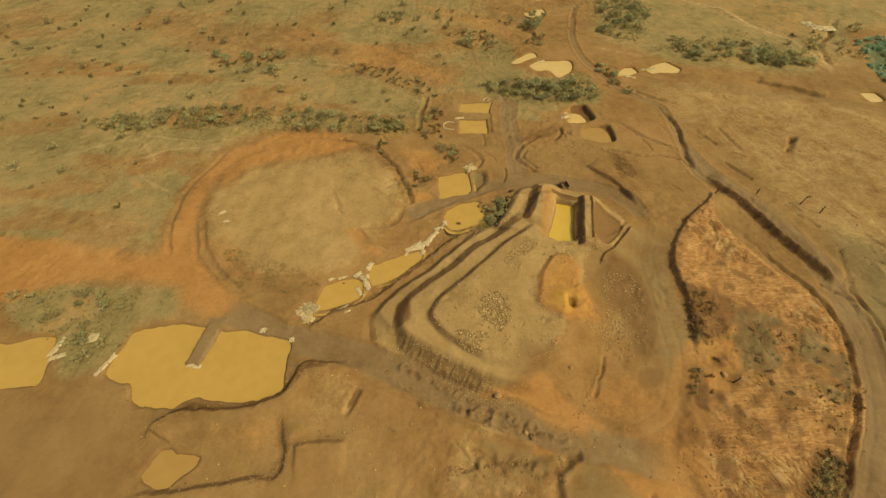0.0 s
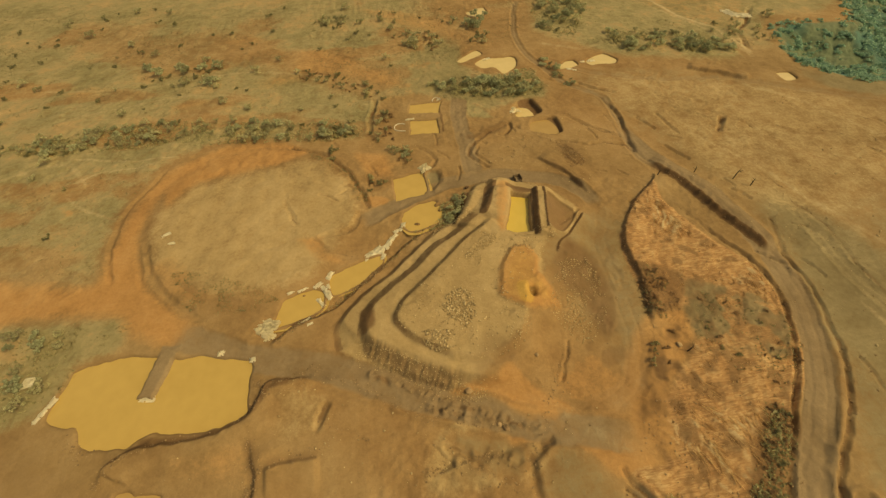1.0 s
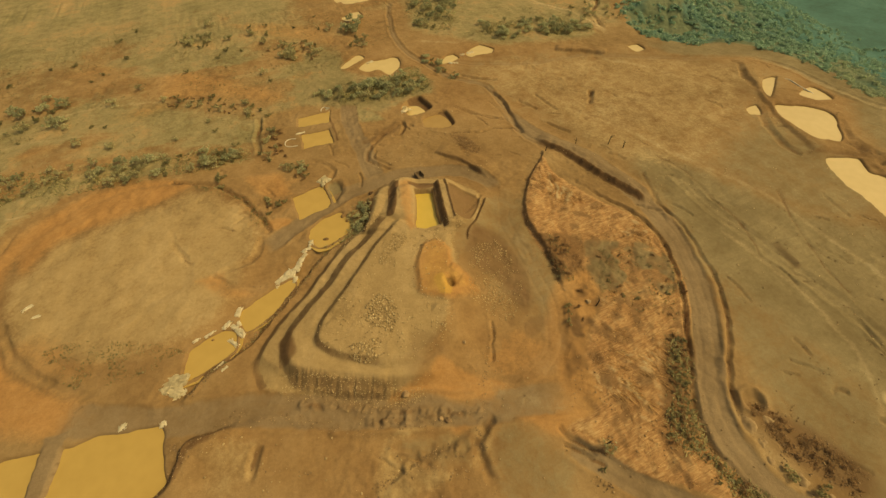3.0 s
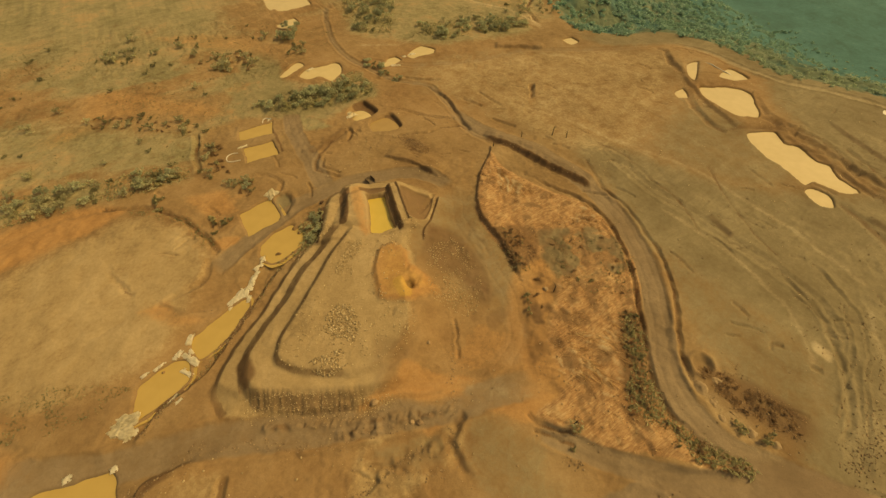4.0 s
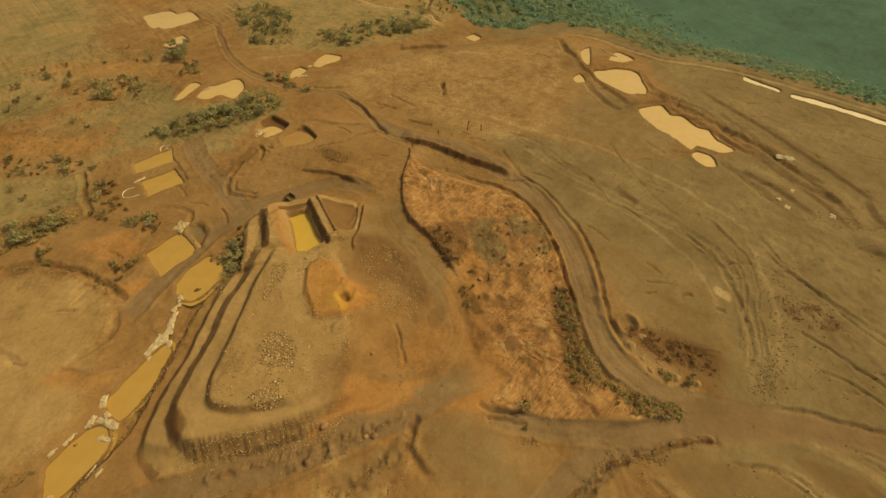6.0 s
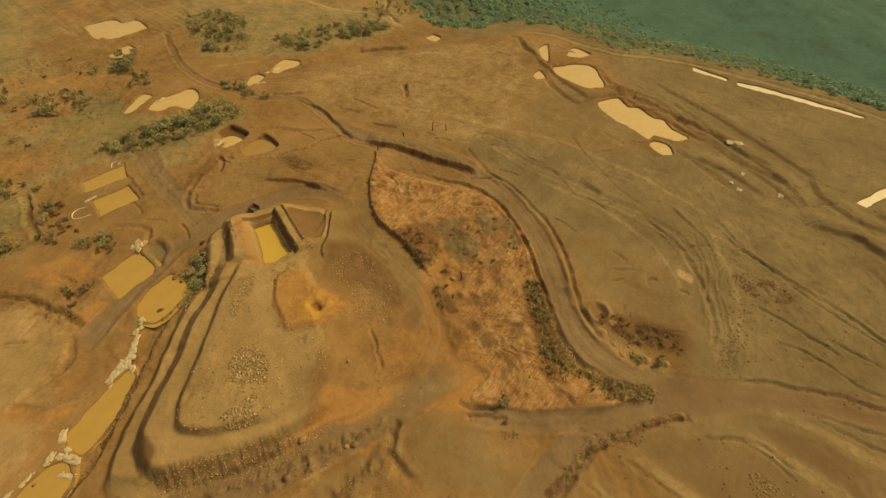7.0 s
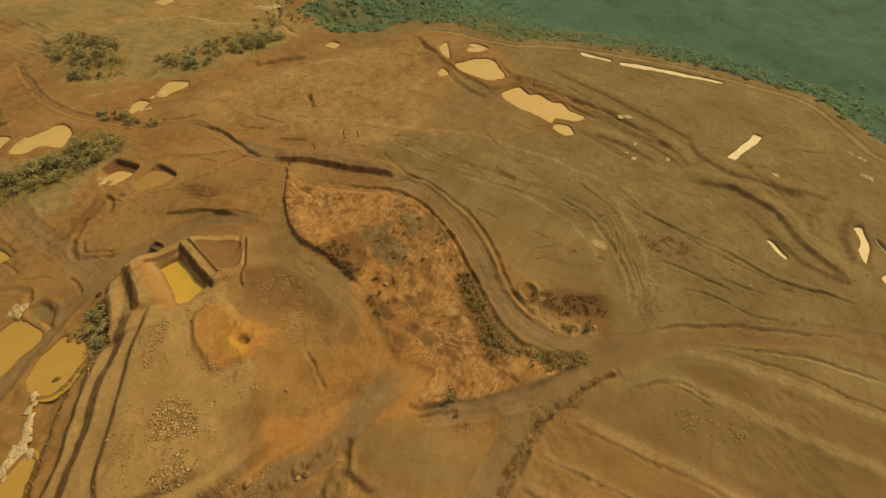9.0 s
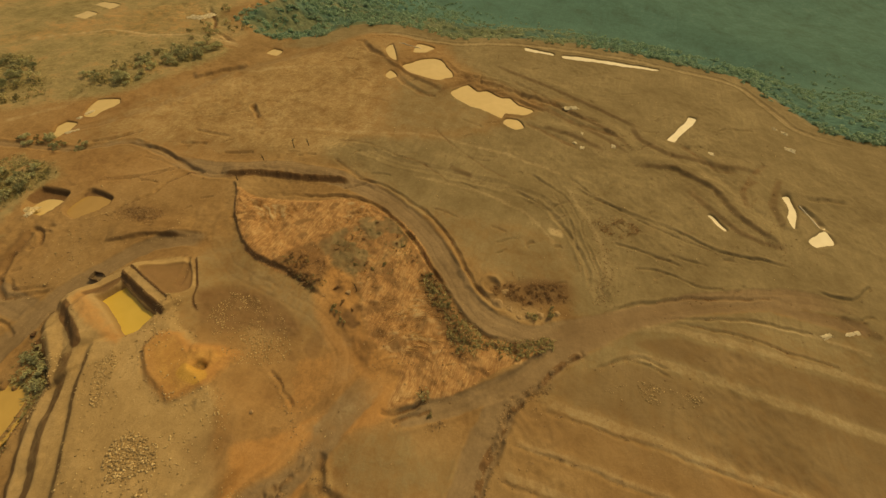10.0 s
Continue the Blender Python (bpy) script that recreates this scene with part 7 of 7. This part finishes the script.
def sluice_hopper(x, y, z, turn):
    root = tagged(new("sluice_hopper"), "dark timber sluice hopper at the head of the trench", "hopper")
    root.matrix_world = pose(x, y, z, 0, 0, turn)
    for x0, x1 in ((-1.1, -0.95), (0.95, 1.1)):
        bm = bmesh.new()
        box(bm, x0, x1, -1.1, 1.1, 0.1, 1.3)
        bmesh.ops.bevel(bm, geom=bm.edges[:], offset=0.02, segments=1, affect="EDGES")
        part("side_panel", bm, M_PLANK, root)
    bm = bmesh.new()
    box(bm, -0.95, 0.95, 0.97, 1.1, 0.1, 1.3)
    part("back_panel", bm, M_PLANK, root)
    bm = bmesh.new()
    box(bm, -0.95, 0.95, -1.1, 0.97, 0.1, 0.2)
    part("floor_board", bm, M_PLANK, root)
    bm = bmesh.new()
    box(bm, -0.6, 0.6, -3.6, -1.1, 0.05, 0.15)
    box(bm, -0.72, -0.6, -3.6, -1.1, 0.05, 0.5)
    box(bm, 0.6, 0.72, -3.6, -1.1, 0.05, 0.5)
    part("chute", bm, M_PLANK, root, "pale timber chute")
    for px, py in ((-1.0, -1.0), (1.0, -1.0), (-1.0, 1.0), (1.0, 1.0)):
        bm = bmesh.new()
        tube(bm, (px, py, -0.5), (px, py, 1.4), 0.07, 0.06, 6)
        part("post", bm, M_PLANK, root)


def water_pump(x, y, z, turn):
    root = tagged(new("water_pump"), "small rusty water pump on a timber skid", "pump", "pumps at the ponds")
    root.matrix_world = pose(x, y, z, 0, 0, turn)
    bm = bmesh.new()
    box(bm, -0.9, 0.9, -0.45, 0.45, 0.0, 0.18)
    part("skid", bm, M_PLANK, root)
    bm = bmesh.new()
    box(bm, -0.55, 0.25, -0.32, 0.32, 0.18, 0.85)
    bmesh.ops.bevel(bm, geom=bm.edges[:], offset=0.07, segments=2, affect="EDGES")
    part("engine", bm, M_IRON, root)
    bm = bmesh.new()
    tube(bm, (0.25, 0, 0.45), (0.75, 0, 0.45), 0.3, 0.24, 12)
    part("pump_housing", bm, M_IRON, root)
    bm = bmesh.new()
    tube(bm, (-0.3, 0.1, 0.85), (-0.3, 0.1, 1.3), 0.05, 0.05, 8)
    part("exhaust", bm, M_IRON, root)


def hose(points, radius, label):
    cu = bpy.data.curves.new("hose", "CURVE")
    cu.dimensions, cu.bevel_depth, cu.bevel_resolution = "3D", radius, 2
    sp = cu.splines.new("NURBS")
    sp.points.add(len(points) - 1)
    zz = height(points)
    for q, (x, y), z in zip(sp.points, points, zz):
        q.co = (x, y, z + radius * 0.8, 1)
    sp.use_endpoint_u, sp.order_u = True, 3
    cu.materials.append(M_HOSE)
    tagged(new("hose", cu), label, "hose", "hoses at the ponds")


def dead_tree(x, y, z, tall, turn, label):
    rng = random.Random(int(x * 10))
    root = tagged(new("dead_tree"), label, "dead tree", "dead trees on the plateau")
    root.matrix_world = pose(x, y, z, 0, 0, turn)
    bm = bmesh.new()
    tube(bm, (0, 0, -0.4), (0.1, 0.05, tall * 0.6), 0.17, 0.12, 7)
    tube(bm, (0.1, 0.05, tall * 0.6), (0.3, 0, tall), 0.12, 0.04, 6)
    part("trunk", bm, M_DEADWOOD, root)
    for k in range(4):
        h, th, l = tall * rng.uniform(0.45, 0.85), rng.uniform(0, 6.3), tall * rng.uniform(0.2, 0.4)
        bm = bmesh.new()
        tube(bm, (0.12, 0.04, h), (0.12 + l * math.cos(th), 0.04 + l * math.sin(th), h + l * 0.7), 0.07, 0.02, 5)
        part("branch", bm, M_DEADWOOD, root)


works = [(37.8, 82.2), (21.7, 81.6), (100.4, 68.4), (103.4, 64.7), (90.6, 73.1), (57.3, 22.0), (39.6, -2.4), (105.0, 63.8), (79.5, 74.5)]
wz = height(works)
sluice_hopper(*works[0], wz[0], 8)
water_pump(*works[1], wz[1], 30)
dead_tree(*works[2], wz[2], 3.8, 0, "charred leafless tree standing on open ground")
dead_tree(*works[3], wz[3], 2.6, 70, "short charred tree stump with broken branches")
dead_tree(*works[4], wz[4], 2.4, 140, "short charred tree stump with broken branches")
dead_tree(*works[5], wz[5], 3.2, 200, "leafless dark sapling in cleared scrub")
dead_tree(*works[6], wz[6], 3.0, 20, "leafless dark sapling in cleared scrub")
dead_tree(*works[8], wz[8], 2.2, 250, "short charred tree stump with broken branches")
hose([(7.2, 118.5), (5.5, 119.6), (3.6, 118.6), (3.0, 116.2), (4.4, 115.0), (7.0, 114.4)], 0.14, "white hose looping beside a square pond")
hose([(19.2, 131.0), (19.6, 133.4), (21.4, 134.0), (22.6, 131.6)], 0.14, "white hose over the bank of a pond")
hose([(136.8, -93.0), (133.6, -95.6), (130.0, -97.2), (126.4, -98.6)], 0.22, "thin pale pipe leading into a pool")
hose([(192, 55), (189, 63), (191, 70), (187, 73)], 0.2, "pale pipe curving between rim ponds")


def earth_boulder(x, y, z, size, seed, label):
    bm = bmesh.new()
    bmesh.ops.create_icosphere(bm, subdivisions=3, radius=size)
    for v in bm.verts:
        v.co *= 1 + 0.35 * noise.noise(v.co * (1.2 / size) + Vector((seed, 0, 0))) + 0.12 * noise.noise(v.co * (4 / size) + Vector((0, seed, 0)))
        v.co.z *= 0.7
    me = bpy.data.meshes.new("boulder")
    bm.to_mesh(me)
    bm.free()
    me.materials.append(M_CLOD)
    ob = tagged(new("boulder", me), label, "boulder", "boulders beside the road")
    ob.location = (x, y, z + size * 0.3)


def earth_mound(x, y, z, wide, tall, seed):
    """A tipped cone of loose earth."""
    bm = bmesh.new()
    rings = []
    for k in range(9):
        u = k / 8
        row = []
        for j in range(20):
            th = 2 * math.pi * j / 20
            r = wide * (1 - u) ** 0.9 * (1 + 0.22 * noise.noise(Vector((math.cos(th) * 1.3, math.sin(th) * 1.3, seed))))
            row.append(bm.verts.new((r * math.cos(th), r * math.sin(th), 0.55 * tall * (u * u * (3 - 2 * u)) - 0.2 + 0.3 * noise.noise(Vector((r * math.cos(th) * 1.5, r * math.sin(th) * 1.5, seed + 5))))))
        rings.append(row)
    for a, b in zip(rings, rings[1:]):
        for j in range(20):
            bm.faces.new((a[j], a[(j + 1) % 20], b[(j + 1) % 20], b[j]))
    bmesh.ops.remove_doubles(bm, verts=bm.verts[:], dist=0.02)
    me = bpy.data.meshes.new("earth_mound")
    bm.to_mesh(me)
    bm.free()
    me.polygons.foreach_set("use_smooth", [True] * len(me.polygons))
    me.materials.append(M_EARTH)
    ob = tagged(new("earth_mound", me), "small tipped mound of pale earth beside the road", "mound", "earth mounds at the bend")
    ob.location = (x, y, z)


MOUNDS = [(66.9, -11.6, 2.0, 1.7), (66.2, -14.8, 1.5, 0.8), (64.9, -17.6, 1.3, 1.0), (67.2, -22.0, 1.5, 1.3), (69.3, -26.0, 1.3, 1.1), (70.6, -12.4, 1.6, 0.8)]
for k, ((x, y, w, h), z) in enumerate(zip(MOUNDS, height([(m[0], m[1]) for m in MOUNDS]))):
    earth_mound(x, y, z, w, h, k * 2.7)

BOULDERS = [(9.1, 22.7, 0.75), (14.8, 14.6, 0.6), (13.6, 15.4, 0.45), (56.0, 23.5, 0.6), (24.4, 26.4, 0.4)]
for k, ((x, y, s), z) in enumerate(zip(BOULDERS, height([(b[0], b[1]) for b in BOULDERS]))):
    earth_boulder(x, y, z, s, k * 3.1, "dark earth-covered boulder on bare ground")
